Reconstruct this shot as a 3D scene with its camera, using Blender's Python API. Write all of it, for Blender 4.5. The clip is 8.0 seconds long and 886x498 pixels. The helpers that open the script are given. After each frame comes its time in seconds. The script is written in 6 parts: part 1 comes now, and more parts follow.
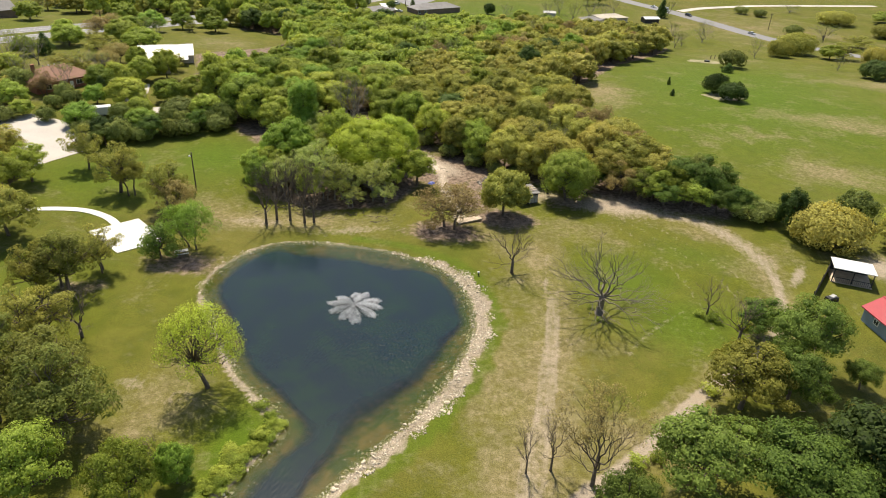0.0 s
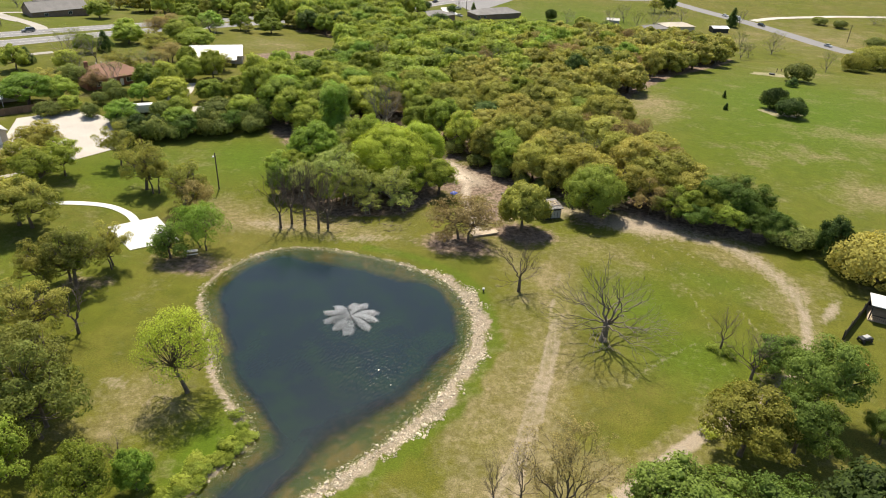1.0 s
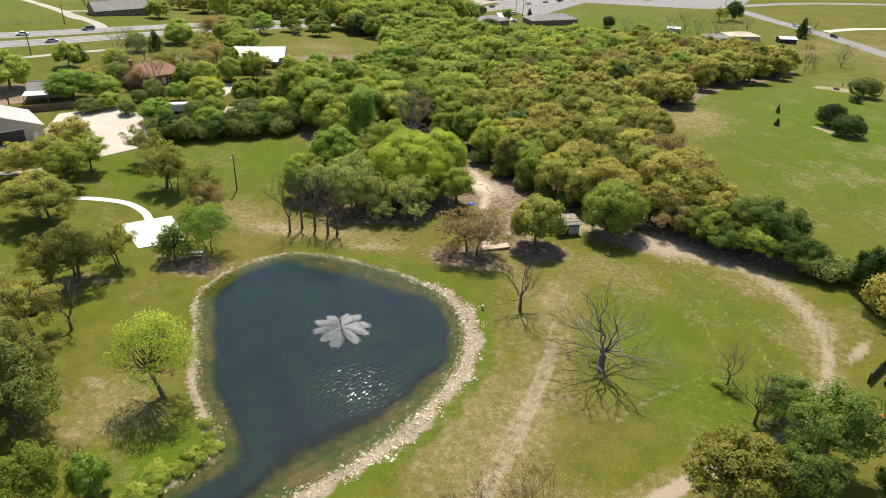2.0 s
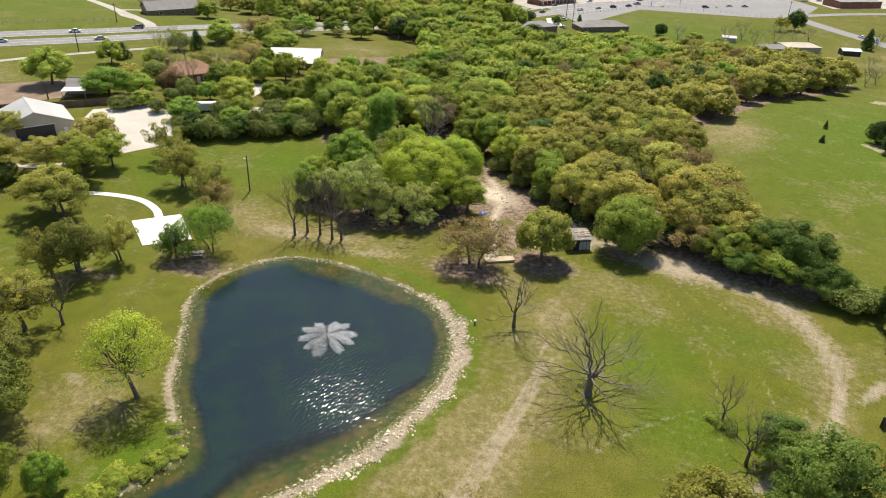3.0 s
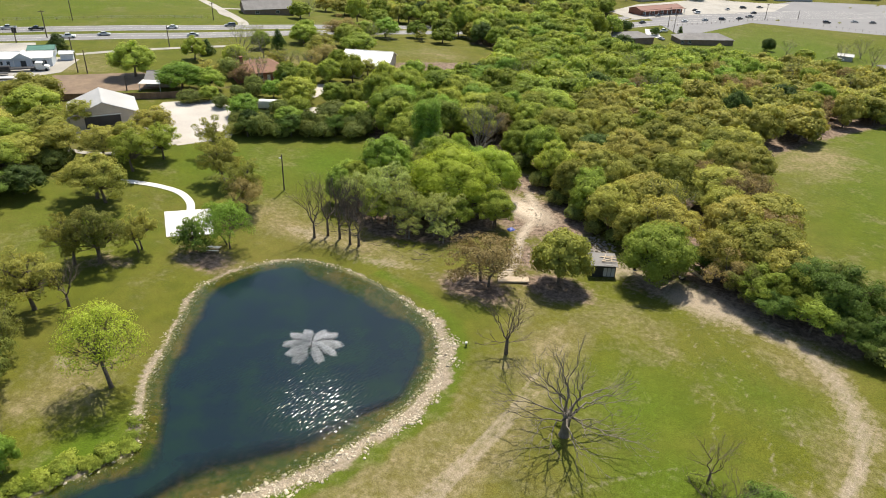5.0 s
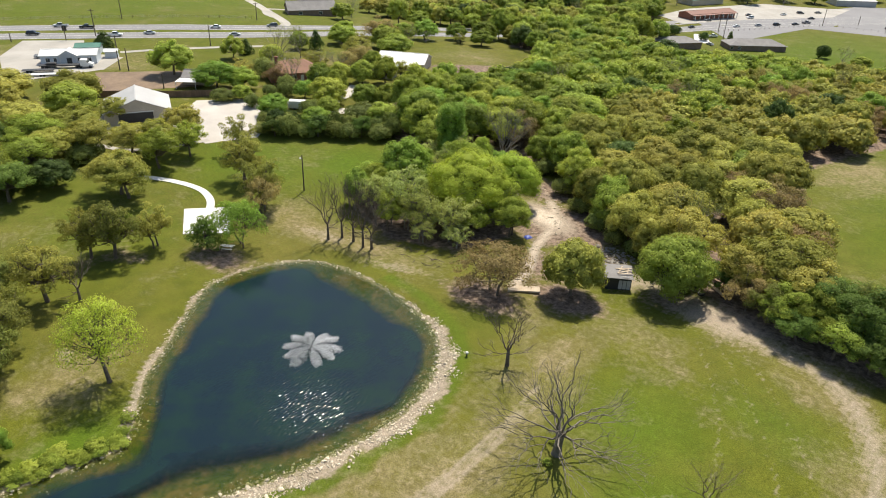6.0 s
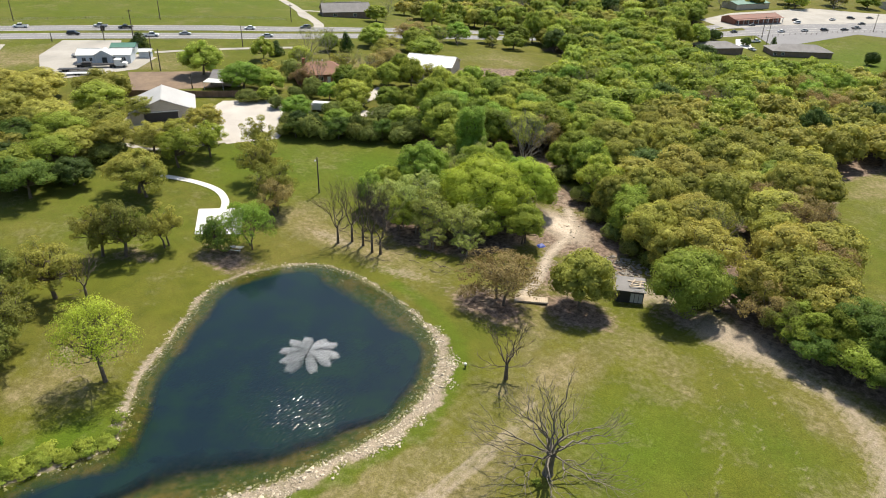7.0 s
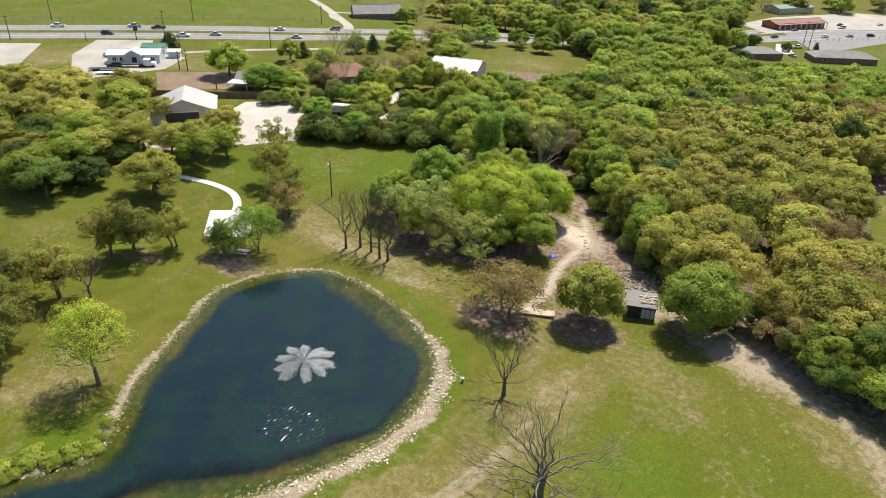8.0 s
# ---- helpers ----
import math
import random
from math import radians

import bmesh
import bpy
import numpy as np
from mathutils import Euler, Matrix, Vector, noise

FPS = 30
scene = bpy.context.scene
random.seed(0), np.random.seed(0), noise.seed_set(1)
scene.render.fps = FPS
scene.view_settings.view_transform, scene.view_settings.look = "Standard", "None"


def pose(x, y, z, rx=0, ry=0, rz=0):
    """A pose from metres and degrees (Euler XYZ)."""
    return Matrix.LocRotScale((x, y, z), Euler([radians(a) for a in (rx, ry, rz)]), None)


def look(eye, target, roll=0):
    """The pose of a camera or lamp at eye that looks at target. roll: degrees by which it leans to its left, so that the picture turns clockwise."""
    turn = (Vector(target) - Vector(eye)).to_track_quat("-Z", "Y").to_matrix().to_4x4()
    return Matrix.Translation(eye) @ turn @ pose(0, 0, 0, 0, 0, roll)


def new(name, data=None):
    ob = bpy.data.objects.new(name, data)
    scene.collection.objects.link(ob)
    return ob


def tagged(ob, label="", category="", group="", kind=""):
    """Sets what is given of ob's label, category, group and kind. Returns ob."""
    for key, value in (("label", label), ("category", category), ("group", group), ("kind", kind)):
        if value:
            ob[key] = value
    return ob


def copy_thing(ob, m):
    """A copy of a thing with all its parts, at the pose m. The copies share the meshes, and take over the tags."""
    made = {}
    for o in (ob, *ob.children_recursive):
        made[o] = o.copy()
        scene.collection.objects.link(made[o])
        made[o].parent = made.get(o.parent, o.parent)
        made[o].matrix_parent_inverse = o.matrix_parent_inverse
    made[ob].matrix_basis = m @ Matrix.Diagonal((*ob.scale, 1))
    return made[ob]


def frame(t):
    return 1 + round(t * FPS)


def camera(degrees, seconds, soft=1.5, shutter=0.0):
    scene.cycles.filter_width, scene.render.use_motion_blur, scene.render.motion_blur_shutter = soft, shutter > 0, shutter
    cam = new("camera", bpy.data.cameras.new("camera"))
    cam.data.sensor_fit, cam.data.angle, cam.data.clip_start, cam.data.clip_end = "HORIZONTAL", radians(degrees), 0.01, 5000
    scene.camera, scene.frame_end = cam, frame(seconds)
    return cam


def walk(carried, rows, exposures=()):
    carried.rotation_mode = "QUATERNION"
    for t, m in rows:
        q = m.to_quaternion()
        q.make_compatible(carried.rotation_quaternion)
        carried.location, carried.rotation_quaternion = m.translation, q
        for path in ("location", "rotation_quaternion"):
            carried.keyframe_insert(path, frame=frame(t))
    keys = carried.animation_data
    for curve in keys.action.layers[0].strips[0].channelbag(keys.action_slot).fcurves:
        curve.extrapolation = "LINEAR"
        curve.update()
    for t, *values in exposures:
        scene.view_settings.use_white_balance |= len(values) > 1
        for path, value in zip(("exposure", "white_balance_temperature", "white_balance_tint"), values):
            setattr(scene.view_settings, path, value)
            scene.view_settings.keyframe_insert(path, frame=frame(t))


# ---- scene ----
cam = camera(65.5, 8.0, soft=1.0)
PATH = [
    (0.0, (30.36, -92.61, 62.47), (24.13, -49.20, 38.44), 2.47),
    (0.5, (35.17, -89.84, 62.65), (26.61, -46.83, 38.64), 2.43),
    (1.0, (39.68, -86.56, 62.70), (28.78, -44.06, 38.72), 2.34),
    (1.5, (43.95, -83.03, 62.68), (30.85, -41.14, 38.74), 2.26),
    (2.0, (48.03, -79.44, 62.62), (32.89, -38.21, 38.73), 2.22),
    (2.5, (51.89, -75.89, 62.55), (34.86, -35.37, 38.71), 2.22),
    (3.0, (55.50, -72.46, 62.48), (36.72, -32.69, 38.69), 2.25),
    (3.5, (58.84, -69.15, 62.42), (38.37, -30.20, 38.67), 2.28),
    (4.0, (61.87, -65.98, 62.37), (39.78, -27.91, 38.65), 2.29),
    (4.5, (64.58, -62.93, 62.33), (40.90, -25.82, 38.62), 2.27),
    (5.0, (66.94, -59.99, 62.29), (41.75, -23.89, 38.59), 2.21),
    (5.5, (68.97, -57.14, 62.24), (42.36, -22.06, 38.54), 2.12),
    (6.0, (70.69, -54.35, 62.17), (42.78, -20.28, 38.48), 1.99),
    (6.5, (72.10, -51.60, 62.08), (43.05, -18.49, 38.42), 1.85),
    (7.0, (73.24, -48.86, 61.97), (43.17, -16.63, 38.35), 1.72),
    (7.5, (74.09, -46.08, 61.87), (43.11, -14.70, 38.29), 1.62),
    (8.0, (74.61, -43.19, 61.83), (42.71, -12.74, 38.26), 1.54),
]
walk(cam, [(t, look(eye, target, roll)) for t, eye, target, roll in PATH], exposures=[(0.0, 0.67, 7150, 9), (3.0, 0.66, 6950, 8), (8.0, 0.66, 6800, 8)])

# ---- light: a clear spring noon, the sun high in the north-west of the plan ----
SUN_TURN, SUN_HEIGHT = 113.0, 59.0
sun_way = Vector((math.cos(radians(SUN_TURN)) * math.cos(radians(SUN_HEIGHT)), math.sin(radians(SUN_TURN)) * math.cos(radians(SUN_HEIGHT)), math.sin(radians(SUN_HEIGHT))))
sun_data = bpy.data.lights.new("sun", "SUN")
sun_data.energy, sun_data.angle, sun_data.color = 4.4, radians(0.53), (1.0, 0.94, 0.83)
sun = new("sun", sun_data)
sun.matrix_world = look(sun_way * 300, (0, 0, 0))
world = bpy.data.worlds.new("sky")
scene.world = world
world.use_nodes = True
sky = world.node_tree.nodes.new("ShaderNodeTexSky")
sky.sky_type, sky.sun_disc, sky.sun_elevation, sky.sun_rotation = "NISHITA", False, radians(SUN_HEIGHT), radians(90 - SUN_TURN)
sky.dust_density = 1.3
world.node_tree.links.new(sky.outputs[0], world.node_tree.nodes["Background"].inputs[0])
world.node_tree.nodes["Background"].inputs[1].default_value = 0.106


# ---- materials ----
def blank(name):
    m = bpy.data.materials.new(name)
    m.use_nodes = True
    m.node_tree.nodes.clear()
    return m, m.node_tree


def nd(t, kind, ins):
    n = t.nodes.new(kind)
    for k, v in ins.items():
        if isinstance(v, bpy.types.NodeSocket):
            t.links.new(v, n.inputs[k])
        else:
            n.inputs[k].default_value = v
    return n


def mixc(t, fac, a, b):
    n = t.nodes.new("ShaderNodeMix")
    n.data_type = "RGBA"
    for k, v in ((0, fac), (6, a), (7, b)):
        if isinstance(v, bpy.types.NodeSocket):
            t.links.new(v, n.inputs[k])
        else:
            n.inputs[k].default_value = v if k == 0 or len(v) == 4 else (*v, 1)
    return n.outputs[2]


def calc(t, how, a, b=0.0, c=0.0):
    n = t.nodes.new("ShaderNodeMath")
    n.operation = how
    for k, v in ((0, a), (1, b), (2, c)):
        if isinstance(v, bpy.types.NodeSocket):
            t.links.new(v, n.inputs[k])
        else:
            n.inputs[k].default_value = v
    return n.outputs[0]


def grain(t, where, scale, detail=3.0, rough=0.55):
    return nd(t, "ShaderNodeTexNoise", {"Vector": where, "Scale": scale, "Detail": detail, "Roughness": rough}).outputs[0]


def span(t, v, a, b, lo=0.0, hi=1.0):
    return nd(t, "ShaderNodeMapRange", {0: v, 1: a, 2: b, 3: lo, 4: hi}).outputs[0]


def place_of(t):
    return t.nodes.new("ShaderNodeTexCoord").outputs["Object"]


def finish(t, shader):
    out = t.nodes.new("ShaderNodeOutputMaterial")
    t.links.new(shader, out.inputs[0])


def surface(name, ca, cb, scale=0.6, rough=0.8, bump=0.15, metal=0.0, fine=9.0, vary=0.0, pieces=0.0):
    """Two tones mixed by stains, darkened and lightened by a fine grain that also gives the relief."""
    m, t = blank(name)
    where = place_of(t)
    big, small = grain(t, where, scale, 4.0), grain(t, where, fine, 3.0)
    c = mixc(t, span(t, big, 0.35, 0.65), ca, cb)
    tone = calc(t, "MULTIPLY", span(t, small, 0.2, 0.8, 0.8, 1.2), 1.0)
    if vary:
        r = t.nodes.new("ShaderNodeObjectInfo").outputs["Random"]
        tone = calc(t, "MULTIPLY", tone, span(t, r, 0, 1, 1 - vary, 1 + vary))
    if pieces:
        r = t.nodes.new("ShaderNodeNewGeometry").outputs["Random Per Island"]
        tone = calc(t, "MULTIPLY", tone, span(t, r, 0, 1, 1 - pieces, 1 + pieces))
    c = nd(t, "ShaderNodeHueSaturation", {"Color": c, "Value": tone}).outputs[0]
    relief = nd(t, "ShaderNodeBump", {"Strength": bump, "Distance": 0.05, "Height": small}).outputs[0]
    p = nd(t, "ShaderNodeBsdfPrincipled", {"Base Color": c, "Roughness": span(t, big, 0.2, 0.8, max(rough - 0.12, 0.02), min(rough + 0.1, 1.0)), "Metallic": metal, "Normal": relief})
    finish(t, p.outputs[0])
    return m


def tone_of(t):
    """The tone that each tree of a joined wood carries."""
    n = t.nodes.new("ShaderNodeVertexColor")
    n.layer_name = "tone"
    return nd(t, "ShaderNodeSeparateColor", {0: n.outputs[0]}).outputs[0]


def foliage(name, ca, cb, through_light=0.34, vary=0.24, joined=False):
    """Leaves: each leaf and each tree has a tone of its own, and some light passes through."""
    m, t = blank(name)
    island = t.nodes.new("ShaderNodeNewGeometry").outputs["Random Per Island"]
    own = tone_of(t) if joined else t.nodes.new("ShaderNodeObjectInfo").outputs["Random"]
    c = mixc(t, calc(t, "MULTIPLY", own, 0.75), ca, cb)
    c = mixc(t, span(t, island, 0, 1, 0, 0.4), c, cb)
    tone = calc(t, "MULTIPLY", span(t, own, 0, 1, 1 - vary, 1 + vary), span(t, island, 0, 1, 0.70, 1.30))
    hue = span(t, calc(t, "FRACT", calc(t, "MULTIPLY", own, 7.31)), 0, 1, 0.488, 0.512)
    c = nd(t, "ShaderNodeHueSaturation", {"Hue": hue, "Color": c, "Value": tone}).outputs[0]
    a = nd(t, "ShaderNodeBsdfPrincipled", {"Base Color": c, "Roughness": 0.65, "Specular IOR Level": 0.12}).outputs[0]
    glow = nd(t, "ShaderNodeHueSaturation", {"Hue": 0.49, "Saturation": 1.02, "Value": 1.7, "Color": c}).outputs[0]
    b = nd(t, "ShaderNodeBsdfTranslucent", {"Color": glow}).outputs[0]
    finish(t, nd(t, "ShaderNodeMixShader", {0: through_light, 1: a, 2: b}).outputs[0])
    return m


def ground_material():
    m, t = blank("ground")
    where = place_of(t)
    cover = t.nodes.new("ShaderNodeVertexColor")
    cover.layer_name = "cover"
    split = nd(t, "ShaderNodeSeparateColor", {0: cover.outputs[0]}).outputs
    litter = cover.outputs[1]
    wide, mid, low, fine = grain(t, where, 0.035, 3.0), grain(t, where, 0.22, 5.0, 0.6), grain(t, where, 1.1, 5.0, 0.65), grain(t, where, 6.0, 3.0, 0.7)
    streak = grain(t, nd(t, "ShaderNodeMapping", {"Vector": where, "Rotation": (0, 0, 0.9), "Scale": (2.2, 0.25, 1)}).outputs[0], 1.0, 4.0)
    tuft = calc(t, "ADD", calc(t, "MULTIPLY", mid, 0.5), calc(t, "MULTIPLY", low, 0.5))
    c = mixc(t, span(t, wide, 0.38, 0.62), GRASS_GREEN, GRASS_OLIVE)
    c = mixc(t, span(t, tuft, 0.42, 0.62, 0.0, 0.8), c, GRASS_DEEP)
    c = mixc(t, span(t, split[2], 0.0, 1.0, 0.0, 0.85), c, GRASS_LUSH)
    dry = calc(t, "ADD", split[1], calc(t, "MULTIPLY_ADD", calc(t, "SUBTRACT", tuft, 0.5), 2.1, span(t, grain(t, where, 0.075, 4.0, 0.65), 0.46, 0.66, 0.0, 0.42)))
    c = mixc(t, span(t, dry, 0.2, 1.0, 0.0, 0.85), c, mixc(t, span(t, low, 0.35, 0.65), GRASS_DRY, GRASS_STRAW))
    wood = calc(t, "ADD", litter, calc(t, "MULTIPLY", calc(t, "SUBTRACT", tuft, 0.5), 1.4))
    c = mixc(t, span(t, wood, 0.35, 0.75), c, mixc(t, span(t, low, 0.35, 0.65), LITTER_DARK, LITTER_PALE))
    bed = t.nodes.new("ShaderNodeVertexColor")
    bed.layer_name = "bed"
    c = mixc(t, bed.outputs[0], c, mixc(t, span(t, tuft, 0.44, 0.57), BED_OLIVE, BED_BROWN))
    dirt = calc(t, "ADD", split[0], calc(t, "MULTIPLY", calc(t, "SUBTRACT", calc(t, "ADD", calc(t, "MULTIPLY", low, 0.65), calc(t, "MULTIPLY", streak, 0.35)), 0.5), 1.25))
    c = mixc(t, span(t, dirt, 0.3, 0.8, 0.0, 0.92), c, mixc(t, span(t, split[0], 0.95, 1.25), mixc(t, span(t, low, 0.35, 0.68), DIRT_PALE, DIRT_TAN), SAND))
    c = nd(t, "ShaderNodeHueSaturation", {"Color": c, "Value": calc(t, "MULTIPLY", span(t, fine, 0.25, 0.75, 0.52, 1.48), span(t, low, 0.3, 0.7, 0.80, 1.18))}).outputs[0]
    relief = nd(t, "ShaderNodeBump", {"Strength": 0.5, "Distance": 0.12, "Height": calc(t, "ADD", fine, low)}).outputs[0]
    finish(t, nd(t, "ShaderNodeBsdfPrincipled", {"Base Color": c, "Roughness": 0.95, "Specular IOR Level": 0.1, "Normal": relief}).outputs[0])
    return m


def water_material():
    m, t = blank("pond_water")
    where = place_of(t)
    depth = t.nodes.new("ShaderNodeVertexColor")
    depth.layer_name = "depth"
    d, stir, _ = nd(t, "ShaderNodeSeparateColor", {0: depth.outputs[0]}).outputs
    patch = grain(t, where, 0.16, 4.0, 0.6)
    body = mixc(t, span(t, patch, 0.42, 0.62), WATER_BLUE, WATER_GREEN)
    deep = nd(t, "ShaderNodeBsdfDiffuse", {"Color": body}).outputs[0]
    clear = nd(t, "ShaderNodeBsdfTransparent", {"Color": (0.80, 0.86, 0.62, 1)}).outputs[0]
    murk = span(t, calc(t, "ADD", d, calc(t, "MULTIPLY", calc(t, "SUBTRACT", patch, 0.5), 1.1)), 0.55, 1.05, 0.14, 1.0)
    under = nd(t, "ShaderNodeMixShader", {0: murk, 1: clear, 2: deep}).outputs[0]
    # short-crested ripples, with a finer chop between them
    turned = nd(t, "ShaderNodeMapping", {"Vector": where, "Rotation": (0, 0, -0.05), "Scale": (3.0, 1.35, 1.0)}).outputs[0]
    wave = nd(t, "ShaderNodeTexNoise", {"Vector": turned, "Scale": 1.0, "Detail": 0.0}).outputs[0]
    chop = nd(t, "ShaderNodeTexNoise", {"Vector": turned, "Scale": 2.3, "Detail": 0.0}).outputs[0]
    height = calc(t, "MULTIPLY", calc(t, "ADD", wave, calc(t, "MULTIPLY", chop, 0.20)), stir)
    relief = nd(t, "ShaderNodeBump", {"Strength": 1.0, "Distance": 0.132, "Height": height}).outputs[0]
    shine = nd(t, "ShaderNodeBsdfGlossy", {"Color": (1, 1, 1, 1), "Roughness": 0.11, "Normal": relief}).outputs[0]
    edge = nd(t, "ShaderNodeFresnel", {"IOR": 1.333, "Normal": relief}).outputs[0]
    finish(t, nd(t, "ShaderNodeMixShader", {0: edge, 1: under, 2: shine}).outputs[0])
    return m


def glass_material():
    m, t = blank("window_glass")
    p = nd(t, "ShaderNodeBsdfPrincipled", {"Base Color": (0.03, 0.04, 0.045, 1), "Roughness": 0.06})
    finish(t, p.outputs[0])
    return m


def spray_material():
    m, t = blank("spray")
    a = nd(t, "ShaderNodeBsdfDiffuse", {"Color": (0.88, 0.89, 0.91, 1)}).outputs[0]
    b = nd(t, "ShaderNodeBsdfTranslucent", {"Color": (0.80, 0.81, 0.84, 1)}).outputs[0]
    finish(t, nd(t, "ShaderNodeMixShader", {0: 0.5, 1: a, 2: b}).outputs[0])
    return m


GRASS_GREEN, GRASS_OLIVE, GRASS_DEEP, GRASS_LUSH = (0.105, 0.112, 0.014), (0.133, 0.119, 0.028), (0.058, 0.070, 0.009), (0.066, 0.112, 0.008)
GRASS_DRY, GRASS_STRAW, LITTER_DARK, LITTER_PALE = (0.183, 0.149, 0.071), (0.226, 0.184, 0.106), (0.105, 0.076, 0.055), (0.245, 0.180, 0.138)
DIRT_PALE, DIRT_TAN, WATER_BLUE, WATER_GREEN = (0.357, 0.299, 0.237), (0.257, 0.207, 0.154), (0.0045, 0.0142, 0.0205), (0.0064, 0.0210, 0.0175)
BED_OLIVE, BED_BROWN, SAND = (0.052, 0.078, 0.010), (0.150, 0.108, 0.034), (0.50, 0.42, 0.335)

M_GROUND, M_WATER, M_GLASS, M_SPRAY = ground_material(), water_material(), glass_material(), spray_material()
M_OLIVE = foliage("oak_leaves_olive", (0.232, 0.247, 0.042), (0.318, 0.300, 0.074))
M_GREEN = foliage("leaves_green", (0.176, 0.240, 0.030), (0.280, 0.322, 0.060))
M_OLIVE_FAR = foliage("far_oak_leaves", (0.232, 0.247, 0.042), (0.318, 0.300, 0.074), joined=True)
M_GREEN_FAR = foliage("far_green_leaves", (0.176, 0.240, 0.030), (0.280, 0.322, 0.060), joined=True)
M_BRIGHT = foliage("leaves_spring_green", (0.290, 0.372, 0.042), (0.335, 0.410, 0.062), vary=0.06)
M_FRESH = foliage("leaves_fresh_green", (0.178, 0.278, 0.038), (0.235, 0.322, 0.058), vary=0.13)
M_BUD = foliage("oak_buds_brown", (0.280, 0.205, 0.095), (0.255, 0.220, 0.075))
M_DARK = foliage("leaves_dark_green", (0.050, 0.088, 0.020), (0.085, 0.125, 0.030))
M_DEEP = foliage("leaves_deep_green", (0.088, 0.145, 0.025), (0.135, 0.188, 0.040))
M_MID = foliage("leaves_mid_green", (0.185, 0.230, 0.034), (0.240, 0.276, 0.050), vary=0.05)
M_WILLOW = foliage("leaves_willow", (0.255, 0.335, 0.036), (0.325, 0.385, 0.060))
M_DUSK = foliage("leaves_grey_green", (0.265, 0.320, 0.078), (0.345, 0.380, 0.120), vary=0.15)
M_WILD = foliage("leaves_olive_green", (0.140, 0.170, 0.034), (0.205, 0.215, 0.054))
M_HEDGE = foliage("leaves_hedge", (0.140, 0.178, 0.040), (0.190, 0.215, 0.062))
M_BARK = surface("bark_dark", (0.085, 0.065, 0.045), (0.14, 0.11, 0.085), 2.0, 0.9, 0.5)
M_BARK_GREY = surface("bark_grey", (0.17, 0.15, 0.125), (0.25, 0.225, 0.195), 2.0, 0.9, 0.5)
M_BARK_BROWN = surface("bark_brown", (0.122, 0.103, 0.081), (0.182, 0.158, 0.131), 2.0, 0.9, 0.5)
M_STONE = surface("limestone", (0.300, 0.245, 0.170), (0.500, 0.440, 0.350), 0.5, 0.9, 0.3, vary=0.2, pieces=0.42)
M_CONCRETE = surface("white_concrete", (0.564, 0.556, 0.539), (0.631, 0.622, 0.606), 0.25, 0.85, 0.05)
M_OLD_CONCRETE = surface("old_concrete", (0.274, 0.257, 0.228), (0.365, 0.340, 0.307), 0.08, 0.9, 0.1)
M_GRAVEL = surface("pale_gravel", (0.382, 0.349, 0.315), (0.465, 0.432, 0.390), 0.12, 0.95, 0.3, fine=5.0)
M_ROAD = surface("road", (0.165, 0.161, 0.168), (0.203, 0.198, 0.203), 0.05, 0.9, 0.1)
M_LINE = surface("road_paint", (0.622, 0.606, 0.548), (0.498, 0.481, 0.415), 0.4, 0.7, 0.05)
M_SAND = surface("sandy_soil", (0.27, 0.23, 0.14), (0.17, 0.165, 0.07), 0.5, 0.95, 0.3, fine=3.0)
M_SOIL = surface("ploughed_soil", (0.141, 0.095, 0.062), (0.207, 0.145, 0.095), 0.25, 0.95, 0.6, fine=2.0)
M_BRICK = surface("red_brick", (0.224, 0.087, 0.058), (0.282, 0.124, 0.083), 0.6, 0.9, 0.2)
M_BRICK_BROWN = surface("brown_brick", (0.166, 0.120, 0.091), (0.224, 0.158, 0.124), 0.6, 0.9, 0.2)
M_SHINGLE = surface("grey_shingle", (0.166, 0.158, 0.154), (0.224, 0.212, 0.207), 0.3, 0.9, 0.3)
M_SHINGLE_RED = surface("rust_shingle", (0.216, 0.108, 0.071), (0.282, 0.158, 0.108), 0.3, 0.9, 0.3)
M_METAL = surface("white_sheet_metal", (0.614, 0.614, 0.598), (0.681, 0.681, 0.672), 0.2, 0.45, 0.05)
M_METAL_GREY = surface("pale_grey_sheet_metal", (0.349, 0.340, 0.332), (0.407, 0.398, 0.390), 0.2, 0.5, 0.05)
M_SIDING = surface("pale_siding", (0.498, 0.548, 0.598), (0.564, 0.598, 0.639), 0.3, 0.7, 0.05)
M_TAN = surface("tan_wall", (0.398, 0.349, 0.282), (0.457, 0.407, 0.332), 0.3, 0.8, 0.1)
M_BLACK = surface("black_paint_and_shade", (0.015, 0.015, 0.017), (0.029, 0.028, 0.028), 0.5, 0.6, 0.1)
M_WOOD = surface("weathered_wood", (0.349, 0.274, 0.199), (0.465, 0.382, 0.290), 0.8, 0.85, 0.3)
M_FENCE = surface("brown_fence_wood", (0.166, 0.104, 0.066), (0.224, 0.145, 0.095), 0.8, 0.85, 0.3, vary=0.2)
M_POLE = surface("creosote_pole", (0.083, 0.062, 0.046), (0.124, 0.100, 0.075), 1.5, 0.9, 0.3)
M_RED = surface("red_sheet_metal", (0.332, 0.033, 0.046), (0.382, 0.054, 0.066), 0.3, 0.75, 0.05)
M_BLUEWALL = surface("blue_grey_siding", (0.166, 0.224, 0.274), (0.207, 0.266, 0.315), 0.3, 0.7, 0.05)
M_ORANGE = surface("orange_plastic", (0.622, 0.133, 0.033), (0.581, 0.183, 0.050), 1.0, 0.4, 0.0)
M_BLUE = surface("blue_tarp", (0.025, 0.050, 0.266), (0.050, 0.083, 0.332), 1.5, 0.5, 0.4)
